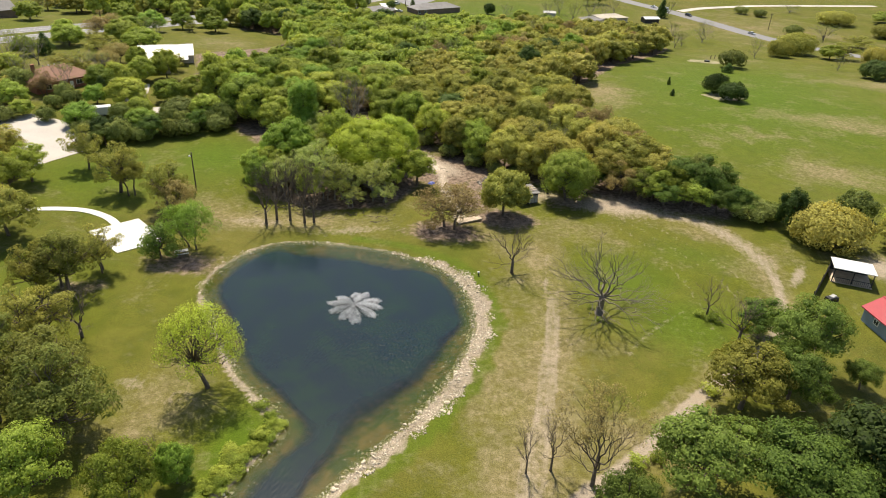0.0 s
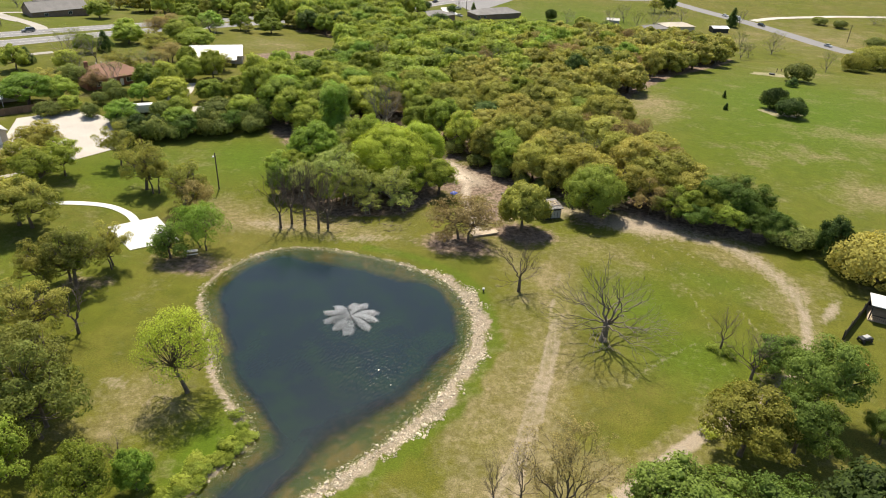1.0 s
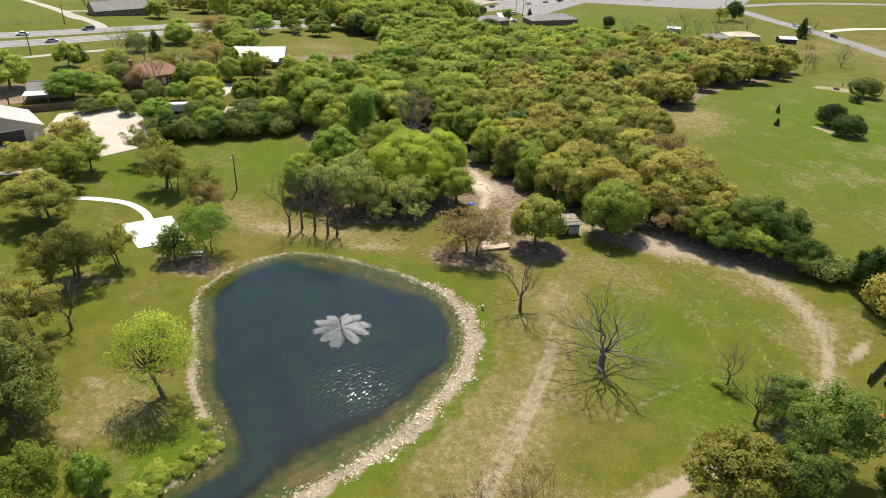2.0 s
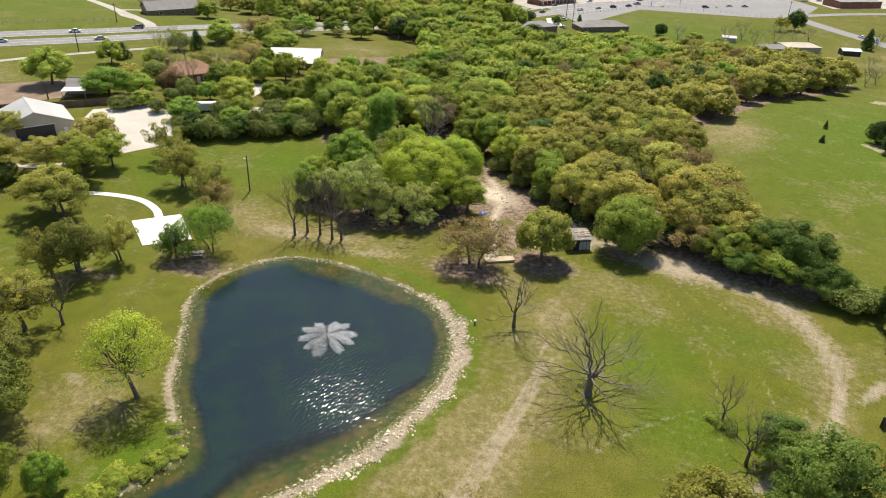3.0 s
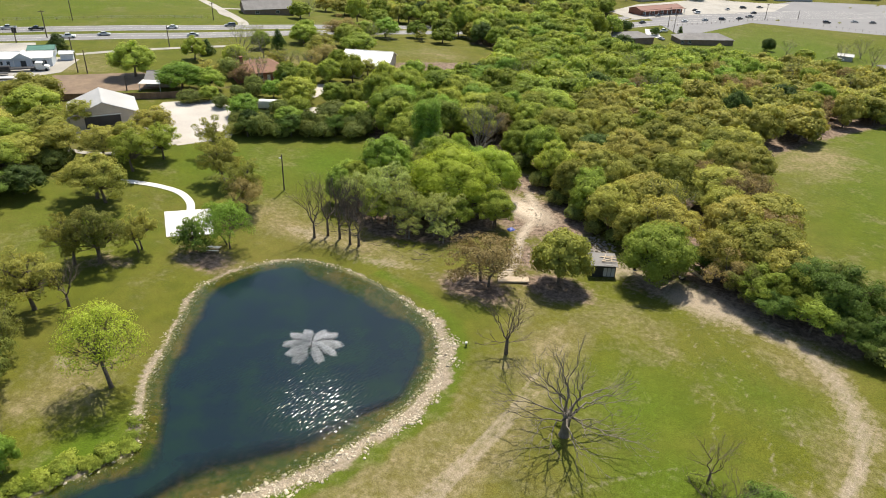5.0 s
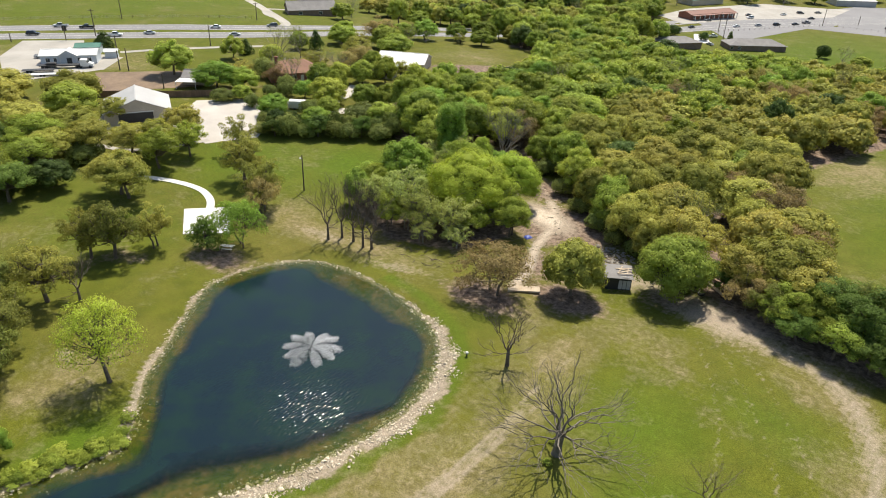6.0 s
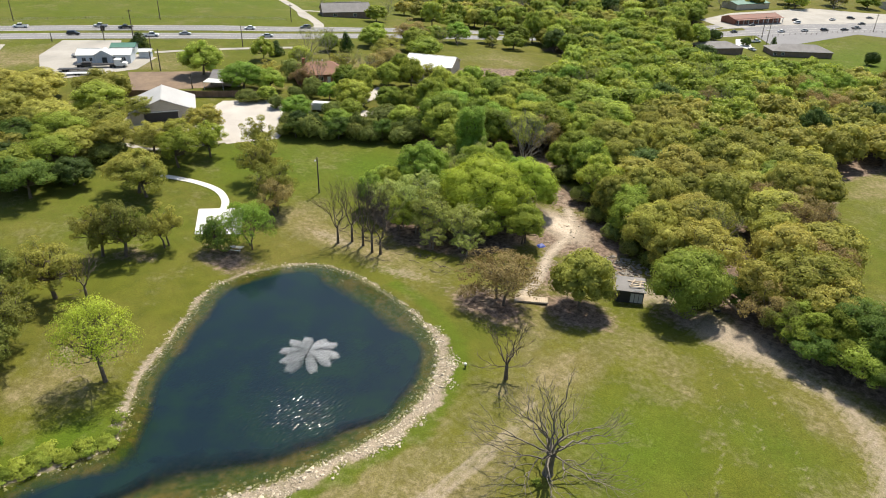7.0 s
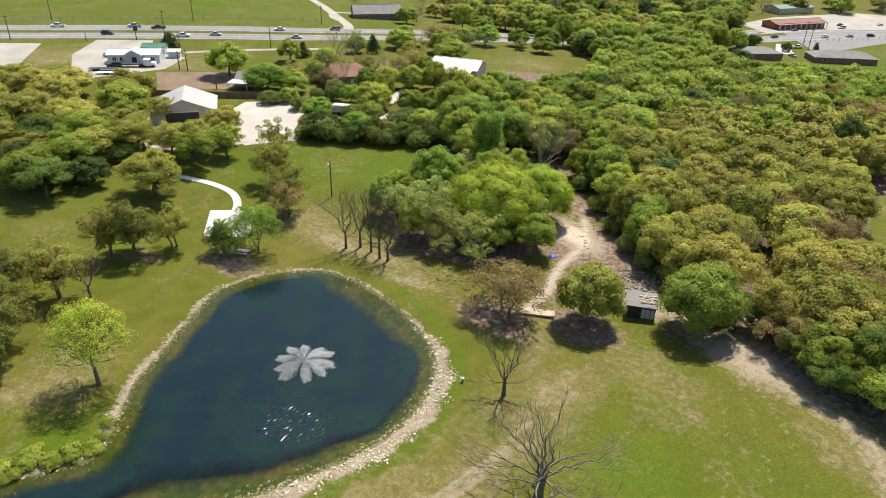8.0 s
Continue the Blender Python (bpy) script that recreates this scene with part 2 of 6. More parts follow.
M_TYRE = surface("tyre_rubber", (0.017, 0.017, 0.017), (0.033, 0.033, 0.033), 2.0, 0.8, 0.1)
M_GREENROOF = surface("green_sheet_metal", (0.042, 0.141, 0.100), (0.058, 0.174, 0.124), 0.3, 0.5, 0.05)
M_TERRACOTTA = surface("red_brown_roof", (0.183, 0.083, 0.062), (0.232, 0.116, 0.087), 0.3, 0.8, 0.2)
PAINTS = {n: surface("car_paint_" + n, c, tuple(v * 1.08 for v in c), 0.5, 0.28, 0.0) for n, c in (
    ("white", (0.72, 0.72, 0.72)), ("silver", (0.42, 0.43, 0.44)), ("black", (0.02, 0.02, 0.022)), ("blue", (0.05, 0.08, 0.16)), ("grey", (0.14, 0.145, 0.15)))}


# ---- building helpers ----
class Geo:
    """Collects vertices and faces of one mesh."""

    def __init__(self):
        self.v, self.f = [], []

    def add(self, verts, faces):
        n = len(self.v)
        self.v += [tuple(p) for p in verts]
        self.f += [tuple(i + n for i in q) for q in faces]
        return self

    def box(self, x, y, z, sx, sy, sz, turn=0.0, chamfer=0.0):
        """A box on its base centre (x, y, z); chamfer takes the top edges off."""
        c, s = math.cos(radians(turn)), math.sin(radians(turn))
        rings = [(1, 1, 0), (1, 1, sz)] if not chamfer else [(1, 1, 0), (1, 1, sz - chamfer), (1 - 2 * chamfer / sx, 1 - 2 * chamfer / sy, sz)]
        out = []
        for kx, ky, h in rings:
            for ax, ay in ((-1, -1), (1, -1), (1, 1), (-1, 1)):
                px, py = ax * kx * sx / 2, ay * ky * sy / 2
                out.append((x + c * px - s * py, y + s * px + c * py, z + h))
        faces = [(3, 2, 1, 0)]
        for r in range(len(rings) - 1):
            faces += [(4 * r + i, 4 * r + (i + 1) % 4, 4 * r + 4 + (i + 1) % 4, 4 * r + 4 + i) for i in range(4)]
        top = 4 * len(rings) - 4
        return self.add(out, faces + [(top, top + 1, top + 2, top + 3)])

    def tube(self, pts, radii, n=6, cap=True):
        """A round bar through the points, with a radius at each."""
        pts = [Vector(p) for p in pts]
        out, faces = [], []
        for i, p in enumerate(pts):
            way = (pts[min(i + 1, len(pts) - 1)] - pts[max(i - 1, 0)]).normalized()
            side = way.cross(Vector((0.31, 0.17, 0.93)) if abs(way.z) < 0.9 else Vector((1, 0.2, 0))).normalized()
            up = side.cross(way)
            out += [p + (side * math.cos(k * math.tau / n) + up * math.sin(k * math.tau / n)) * radii[i] for k in range(n)]
        for i in range(len(pts) - 1):
            faces += [(n * i + k, n * i + (k + 1) % n, n * i + n + (k + 1) % n, n * i + n + k) for k in range(n)]
        if cap:
            faces += [tuple(range(n - 1, -1, -1)), tuple(range(len(out) - n, len(out)))]
        return self.add(out, faces)

    def slab(self, profile, a, b, axis="y"):
        """A closed outline (u, z) drawn out from a to b along an axis."""
        n = len(profile)
        put = (lambda u, w, h: (u, w, h)) if axis == "y" else (lambda u, w, h: (w, u, h))
        out = [put(u, w, h) for w in (a, b) for u, h in profile]
        faces = [(i, (i + 1) % n, n + (i + 1) % n, n + i) for i in range(n)]
        return self.add(out, faces + [tuple(range(n - 1, -1, -1)), tuple(range(n, 2 * n))])

    def mesh(self, name, material, smooth=False):
        me = bpy.data.meshes.new(name)
        me.from_pydata(self.v, [], self.f)
        me.materials.append(material)
        bm = bmesh.new()
        bm.from_mesh(me)
        bmesh.ops.recalc_face_normals(bm, faces=bm.faces)
        bm.to_mesh(me)
        bm.free()
        if smooth:
            me.shade_smooth()
        return me


def mesh_from(name, verts, faces, material):
    """A mesh from arrays of vertices and of faces with equal corner counts."""
    verts, faces = np.ascontiguousarray(verts, np.float32), np.ascontiguousarray(faces, np.int32)
    me = bpy.data.meshes.new(name)
    n, k = faces.shape
    me.vertices.add(len(verts))
    me.vertices.foreach_set("co", verts.ravel())
    me.loops.add(n * k)
    me.loops.foreach_set("vertex_index", faces.ravel())
    me.polygons.add(n)
    me.polygons.foreach_set("loop_start", np.arange(n, dtype=np.int32) * k)
    me.update(calc_edges=True)
    me.materials.append(material)
    return me


def part(name, geo, material, parent, label="", smooth=False):
    ob = new(name, geo.mesh(name, material, smooth))
    ob.parent = parent
    return tagged(ob, label)


def single(name, geo, material, label, category, kind="", group="", smooth=False):
    return tagged(new(name, geo.mesh(name, material, smooth)), label, category, group, kind)


def thing(name, label, category, x=0.0, y=0.0, z=None, turn=0.0, group="", kind=""):
    ob = new(name)
    ob.empty_display_size = 0.3
    ob.matrix_basis = pose(x, y, lie(x, y) if z is None else z, 0, 0, turn)
    return tagged(ob, label, category, group, kind)


def ease(a, b, v):
    k = np.clip((v - a) / (b - a), 0, 1)
    return k * k * (3 - 2 * k)


def curve_through(pts, closed, steps):
    """Catmull-Rom points through plan points."""
    p = np.array(pts, float)
    n = len(p)
    out = []
    for i in range(n if closed else n - 1):
        a, b, c, d = (p[(i + k) % n] if closed else p[min(max(i + k, 0), n - 1)] for k in (-1, 0, 1, 2))
        for s in np.arange(steps) / steps:
            out.append(0.5 * (2 * b + (c - a) * s + (2 * a - 5 * b + 4 * c - d) * s * s + (3 * b - a - 3 * c + d) * s ** 3))
    if not closed:
        out.append(p[-1])
    return np.array(out)


def reach(x, y, line, closed=False, within=0.0):
    """Distance in plan from points to a line, and where along it (0 to 1) the nearest place is; within: points farther off may be left at 99."""
    x, y = np.asarray(x, float), np.asarray(y, float)
    if within:
        close = (x > line[:, 0].min() - within) & (x < line[:, 0].max() + within) & (y > line[:, 1].min() - within) & (y < line[:, 1].max() + within)
        best, where = np.full(x.shape, 99.0), np.zeros(x.shape)
        best[close], where[close] = reach(x[close], y[close], line, closed)
        return best, where
    starts, ends = (line, np.roll(line, -1, 0)) if closed else (line[:-1], line[1:])
    d = ends - starts
    dd = np.maximum((d * d).sum(1), 1e-9)
    best, where = np.full(x.size, 1e9), np.zeros(x.size)
    fx, fy = x.ravel(), y.ravel()
    for c in range(0, x.size, 4096):
        px, py = fx[c:c + 4096, None] - starts[:, 0], fy[c:c + 4096, None] - starts[:, 1]
        k = np.clip((px * d[:, 0] + py * d[:, 1]) / dd, 0, 1)
        r = (px - k * d[:, 0]) ** 2 + (py - k * d[:, 1]) ** 2
        i = r.argmin(1)
        rows = np.arange(len(i))
        best[c:c + 4096], where[c:c + 4096] = np.sqrt(r[rows, i]), (i + k[rows, i]) / len(starts)
    return best.reshape(x.shape), where.reshape(x.shape)


def inside(x, y, poly):
    """Whether plan points lie within a closed outline."""
    hit = np.zeros(np.shape(x), bool)
    for (ax, ay), (bx, by) in zip(poly, np.roll(poly, -1, 0)):
        hit ^= ((ay > y) != (by > y)) & (x < (bx - ax) * (y - ay) / (by - ay + 1e-12) + ax)
    return hit


# ---- the lie of the land: level round the pond, a rise to the houses, a long fall to the far junction ----
SHORE = curve_through([(22.8, -3.0), (21.3, 3.6), (18.2, 9.2), (13.4, 13.4), (6.0, 16.0), (-1.0, 16.9), (-9.6, 16.9), (-16.4, 15.0), (-20.6, 9.6), (-22.6, 3.2),
                       (-22.2, -2.8), (-17.6, -9.6), (-12.8, -15.6), (-8.6, -21.0), (-3.8, -25.2), (0.4, -28.4), (2.6, -31.4), (1.6, -35.4), (0.2, -40.0), (-0.6, -48.0),
                       (3.0, -57.0), (8.0, -51.0), (10.4, -40.0), (14.2, -32.4), (17.6, -26.0), (20.6, -18.4), (22.3, -10.8)], True, 8)


def rise(x, y):
    """Height of the open land, with no pond in it."""
    return (0.35 + 0.9 * ease(28, 60, x) + 2.0 * ease(50, 100, -x) - 13.5 * ease(110, 340, y)
            - 1.2 * np.exp(-((x + 18) ** 2 + (y - 31) ** 2) / 338) - 0.8 * np.exp(-((x - 22) ** 2 + (y - 50) ** 2) / 288))


FIELD_X, FIELD_Y = np.arange(-46, 46.1, 0.4), np.arange(-80, 40.1, 0.4)


def shore_field():
    """Signed distance to the shore on a fine lattice: negative in the water."""
    gx, gy = np.meshgrid(FIELD_X, FIELD_Y)
    return np.where(inside(gx, gy, SHORE), -1, 1) * reach(gx, gy, SHORE, True)[0]


FIELD = shore_field()


def from_shore(x, y):
    """Distance to the shore, negative in the water, 99 far away."""
    x, y = np.asarray(x, float), np.asarray(y, float)
    u, v = (x - FIELD_X[0]) / 0.4, (y - FIELD_Y[0]) / 0.4
    ok = (u > 0) & (v > 0) & (u < len(FIELD_X) - 2) & (v < len(FIELD_Y) - 2)
    u, v = np.where(ok, u, 0), np.where(ok, v, 0)
    i, j = u.astype(int), v.astype(int)
    a, b = u - i, v - j
    d = (FIELD[j, i] * (1 - a) + FIELD[j, i + 1] * a) * (1 - b) + (FIELD[j + 1, i] * (1 - a) + FIELD[j + 1, i + 1] * a) * b
    return np.where(ok, d, 99.0)


def land(x, y):
    """Height of the ground, with the pond's basin."""
    x, y = np.asarray(x, float), np.asarray(y, float)
    z, d = rise(x, y), from_shore(x, y)
    bank = -0.05 + (z + 0.05) * ease(0, 3.2, d)
    return np.where(d < 0, np.maximum(0.26 * d, -2.6) - 0.05, np.where(d < 3.2, bank, z))


def lie(x, y):
    return float(land(np.array([x]), np.array([y]))[0])


def axis_steps(a, b, step, grow, far):
    mid = list(np.arange(a, b, step))
    lo, hi, s = [a], [mid[-1]], step
    while hi[-1] < far:
        s *= grow
        hi.append(hi[-1] + s)
        lo.append(lo[-1] - s)
    return np.array(lo[:0:-1] + mid + hi[1:])


TRAIL_EAST = curve_through([(27, 50.5), (36, 49), (44, 45.5), (54, 43.6), (64.5, 41), (70.5, 33), (73.5, 24), (73.2, 14), (70, 4), (63, -7), (57.9, -11.9), (51.9, -19.9), (47.7, -25.8), (43.3, -31.1), (38, -37), (33, -46)], False, 6)
TRACK_A = curve_through([(33.4, 24), (33.4, 17.7), (34.4, 1.2), (34.1, -10.8), (33.8, -20.7), (32.7, -29.2), (32.3, -36.5), (32, -50)], False, 6)
TRACK_B = curve_through([(35.2, 17.7), (36.0, 1.4), (36.0, -10.5), (35.5, -22.6), (34.7, -36.1), (34.2, -50)], False, 6)
CREEK = curve_through([(-22, 84), (-12.8, 77.5), (-5, 72), (3.5, 65), (7.6, 57.5), (9.8, 48.5), (13.6, 40), (15.4, 33.2)], False, 6)
WHEELS = [curve_through(p, False, 5) for p in ([(48, 40), (56, 30), (64, 17), (68, 4)], [(51, 41), (60, 31), (67, 20), (71, 8)], [(46, 38), (53, 27), (58, 14), (60, 2)], [(46, -8), (50, -1), (56, 6)])]
WOODS_EAST = np.array([(8, 71), (20, 63.5), (27, 58), (43, 52), (51, 46), (60, 45), (70, 44), (73, 49), (61, 62), (49, 84), (45, 98), (37, 128), (44, 153), (56, 190), (77, 230), (86, 262), (62, 296),
                       (20, 284), (-16, 276), (-31, 258), (-60, 255), (-74, 262), (-88, 292), (-100, 276), (-116, 226), (-106, 202), (-76, 198), (-78, 168), (-96, 140), (-84, 118), (-78, 98), (-60, 80), (-51, 73), (-41, 64), (-15, 86), (-4, 82)])
WOODS_WEST = np.array([(-38, 62), (-35, 44), (-27, 35), (-14, 32), (0, 36), (4, 48), (0, 60), (-15, 74), (-30, 72)])


def build_ground():
    xs, ys = axis_steps(-68, 92, 0.8, 1.06, 2600), axis_steps(-58, 78, 0.8, 1.06, 2600)
    gx, gy = np.meshgrid(xs, ys)
    x, y = gx.ravel(), gy.ravel()
    z = land(x, y)
    z = z + (np.sin(x * 0.43 + 1.7 * np.sin(y * 0.21)) * np.sin(y * 0.37 + x * 0.11)) * 0.06 * (np.hypot(x, y) > 28)
    dirt, dry, lush, litter = (np.zeros(len(x)) for _ in range(4))

    def band(line, core, soft, amount):
        d = reach(x, y, line, within=core + soft)[0]
        return amount * (1 - ease(core, core + soft, d))

    shore = from_shore(x, y)
    dirt = np.maximum.reduce([band(TRAIL_EAST, 0.25, 1.5, 0.70), band(TRAIL_EAST[:36], 1.0, 4.0, 0.50), band(TRACK_A[8:], 0.1, 0.9, 0.62), band(TRACK_B[6:], 0.1, 0.9, 0.58), band((TRACK_A[10:] + [0.9, 0]), 0.5, 1.2, 0.50), band(TRACK_A[:12], 0.1, 0.9, 0.36), band(TRACK_B[:8], 0.1, 0.9, 0.34), band(CREEK[16:], 0.5, 1.1, 1.12), band(CREEK[:20], 0.5, 2.2, 0.42), band(TRAIL_EAST[54:], 0.45, 1.3, 0.95), *[band(w, 0.1, 0.9, 0.38) for w in WHEELS]])

    def spot(cx, cy, rx, ry, amount, turn=0.0):
        c, s = math.cos(radians(turn)), math.sin(radians(turn))
        u, v = ((x - cx) * c + (y - cy) * s) / rx, (-(x - cx) * s + (y - cy) * c) / ry
        return amount * np.exp(-(u * u + v * v))

    dirt = np.maximum.reduce([dirt, spot(46.5, 46.5, 12, 5.5, 0.9, -12), spot(27, 50, 9, 6, 0.8), spot(4.0, 60.5, 8.5, 4.2, 1.5, -20), spot(-8, 72, 6, 3, 0.45, -35), spot(13, 27, 4, 3, 0.5), spot(96, 222, 9, 4.5, 0.95), spot(88, 143, 7, 5, 0.55),
                              spot(95, 29, 6, 5, 0.95), spot(78.5, 23, 1.2, 6, 0.8, -25), spot(-13, -29, 4, 3, 0.35), spot(-21, -27, 3, 2, 0.5), spot(-24, 24, 9, 2.5, 0.55, 12), spot(-5, 24, 12, 2.5, 0.5, 20)])
    dry = np.maximum.reduce([band(TRACK_A, 1.5, 5.5, 0.6), band(TRAIL_EAST, 1.5, 3.5, 0.5), spot(28, -14, 6, 22, 0.75, 8), spot(34, -24, 7, 16, 0.8), spot(46, -26, 9, 7, 0.7), spot(102, 77, 16, 8, 0.8), spot(119, 122, 20, 9, 0.75), spot(151, 191, 22, 10, 0.75), spot(47, 137, 10, 20, 0.85),
                             spot(-14, -31, 9, 9, 0.6), spot(-18, 26, 20, 5, 0.85, 8), spot(60, 38, 14, 5, 0.4, -20), spot(70, 24, 5, 12, 0.4), spot(86, 102, 14, 8, 0.4), spot(30, 10, 8, 14, 0.45), spot(-36, 24, 9, 10, 0.5),
                             spot(20, 28, 9, 5, 0.5), spot(36, 33, 15, 8, 0.55, -20), spot(-205, 30, 26, 14, 0.8, 52), spot(-170, 62, 16, 14, 0.5), spot(-125, 110, 18, 14, 0.6), spot(-100, 165, 16, 14, 0.5), spot(110, 235, 16, 12, 0.6), spot(140, 350, 60, 50, 0.5)])
    rim = 1.5 + 1.9 * ease(8, 17, x) * (1 - 0.4 * ease(20, 45, -y)) + 0.6 * ease(14, 22, -y) * (x < 8) - 0.3 * ease(13, 16, y)
    rim = rim * (0.86 + 0.22 * np.sin(0.55 * x + 1.3) * np.sin(0.6 * y) + 0.14 * np.sin(1.7 * x + 0.9 * y)) - 0.1 * (x < 6)
    lush = np.maximum.reduce([(1 - ease(0.4, 1.9, np.abs(shore - 3.4))) * (x > -4) * 0.7, spot(48, 14, 9, 11, 0.8), spot(56, 2, 11, 9, 0.85), spot(-62, 38, 22, 22, 0.8), spot(-66, -2, 26, 18, 0.5),
                              spot(95, 150, 55, 80, 1.0), spot(-5, 350, 60, 70, 0.85), spot(-300, 150, 120, 160, 0.6), spot(-46, 52, 18, 15, 0.95), spot(60, 26, 10, 6, 0.6), spot(17, 22, 4, 6, 0.3), spot(-2.5, -35, 4, 8, 1.1)])
    strip = (1 - ease(0.5, 1.5, np.abs(shore - rim - 0.9))) * ease(4, 12, x)
    lush, dry = np.maximum(lush, 0.6 * strip), dry * (1 - 0.8 * strip)
    wet = ease(0.3, -1.2, shore) * (shore < 0.4)
    lush, dry = np.where(shore < 0.2, 0, lush), np.where(shore < 0.2, 0, dry)
    for poly, grow in ((WOODS_EAST, 3.5), (WOODS_WEST, 3.0)):
        far = np.full(len(x), 99.0)
        area = (np.abs(x + 5) < 110) & (y > 25) & (y < 335)
        d, _ = reach(x[area], y[area], poly, True)
        far[area] = np.where(inside(x[area], y[area], poly), -d, d)
        litter = np.maximum(litter, 1 - ease(-grow, grow, far))
    edge = (1 - ease(rim - 0.5, rim + 0.3, shore)) * ease(-0.2, 0.15, shore)
    dirt = np.maximum(dirt, 0.72 * edge)
    # 0.55 * edge only browns and darkens the ground between the shore stones
    litter = np.maximum.reduce([litter, 0.55 * edge, spot(10, 60, 14, 11, 1.1, 35), spot(-4, 72, 9, 7, 1.0), spot(19, 53, 9, 6, 0.9), spot(24, 36, 8, 5, 1.1), spot(13, 27, 8, 5, 1.1), spot(16, 44, 7, 8, 0.9), spot(-29, 4, 9, 5, 0.8), spot(38, 47, 6, 5, 0.75), spot(-42, -7, 7, 5, 0.5), spot(90, 40, 9, 5, 0.6)])
    n, w = len(xs), len(ys)
    i = np.arange(n * w).reshape(w, n)
    faces = np.stack([i[:-1, :-1], i[:-1, 1:], i[1:, 1:], i[1:, :-1]], -1).reshape(-1, 4)
    me = mesh_from("ground", np.stack([x, y, z], 1), faces, M_GROUND)
    layer = me.color_attributes.new("cover", "FLOAT_COLOR", "POINT")
    layer.data.foreach_set("color", np.clip(np.stack([dirt, dry, lush, litter], 1), 0, 1.3).astype(np.float32).ravel())
    layer = me.color_attributes.new("bed", "FLOAT_COLOR", "POINT")
    layer.data.foreach_set("color", np.repeat(np.clip(wet, 0, 1), 4).astype(np.float32))
    me.shade_smooth()
    return tagged(new("ground", me), "spring meadow with dry patches, dirt trails and leaf litter", "ground", kind="structure")


build_ground()


def build_water():
    step = 0.6
    xs, ys = np.arange(-25, 27, step), np.arange(-61, 20, step)
    gx, gy = np.meshgrid(xs, ys)
    x, y = gx.ravel(), gy.ravel()
    d = -from_shore(x, y)
    keep = d > -0.9
    index = np.cumsum(keep) - 1
    i = np.arange(len(x)).reshape(len(ys), len(xs))
    quads = np.stack([i[:-1, :-1], i[:-1, 1:], i[1:, 1:], i[1:, :-1]], -1).reshape(-1, 4)
    quads = index[quads[keep[quads].all(1)]]
    me = mesh_from("pond_water", np.stack([x, y, 0 * x], 1)[keep], quads, M_WATER)
    shelf = 2.8 + 2.4 * ease(16, 26, -y) * ease(4, 12, x + 0.3 * (y + 30)) + 2.6 * ease(2, 14, -y) * ease(3, 12, x + 0.3 * (y + 30)) + 3.0 * ease(4, 14, y) * ease(-18, -10, x) * ease(-14, -4, -x)
    depth = np.clip(d / shelf, 0, 1.6)
    stir = 0.08 + 0.92 * np.exp(-(((x - 13.0) / 7.8) ** 2 + ((y + 11.5) / 6.6) ** 2)) + 0.35 * np.exp(-(np.hypot(x - 3.2, y + 2.2) / 6) ** 2)
    layer = me.color_attributes.new("depth", "FLOAT_COLOR", "POINT")
    layer.data.foreach_set("color", np.stack([depth, stir, 0 * d, 1 + 0 * d], 1)[keep].astype(np.float32).ravel())
    me.shade_smooth()
    return tagged(new("water", me), "dark blue-green pond water with weedy shallows", "pond", kind="structure")


build_water()


def joined_rows(me, mats, name, material):
    """One mesh of many copies of a mesh, each at its own pose."""
    v = np.empty(len(me.vertices) * 3, np.float32)
    me.vertices.foreach_get("co", v)
    v = v.reshape(-1, 3)
    loops = np.empty(len(me.loops), np.int32)
    me.loops.foreach_get("vertex_index", loops)
    quads = loops.reshape(len(me.polygons), -1)
    verts, faces = [], []
    for k, m in enumerate(mats):
        a = np.array(m)
        verts.append(v @ a[:3, :3].T + a[:3, 3])
        faces.append(quads + k * len(v))
    return np.concatenate(verts), np.concatenate(faces)


def ribbon(name, line, width, material, label, lift=0.06, shift=0.0, category="road", steps=6, kind="structure", thick=0.0):
    """A strip that follows a plan line over the land."""
    p = curve_through(line, False, steps) if steps else np.array(line, float)
    way = np.gradient(p, axis=0)
    side = np.stack([way[:, 1], -way[:, 0]], 1) / np.linalg.norm(way, axis=1)[:, None]
    cols = [p + side * (shift + width * k) for k in (-0.5, 0.0, 0.5)]
    g = Geo()
    rows = [np.column_stack([c, land(c[:, 0], c[:, 1]) + lift]) for c in cols]
    n = len(p)
    g.add(np.concatenate(rows), [(a * n + i, a * n + i + 1, (a + 1) * n + i + 1, (a + 1) * n + i) for a in (0, 1) for i in range(n - 1)])
    if thick:
        for r, flip in ((rows[0], 1), (rows[-1], -1)):
            low = r - [0, 0, thick]
            g.add(np.concatenate([r, low]), [(i, i + 1, n + i + 1, n + i) for i in range(n - 1)])
    return single(name, g, material, label, category, kind)


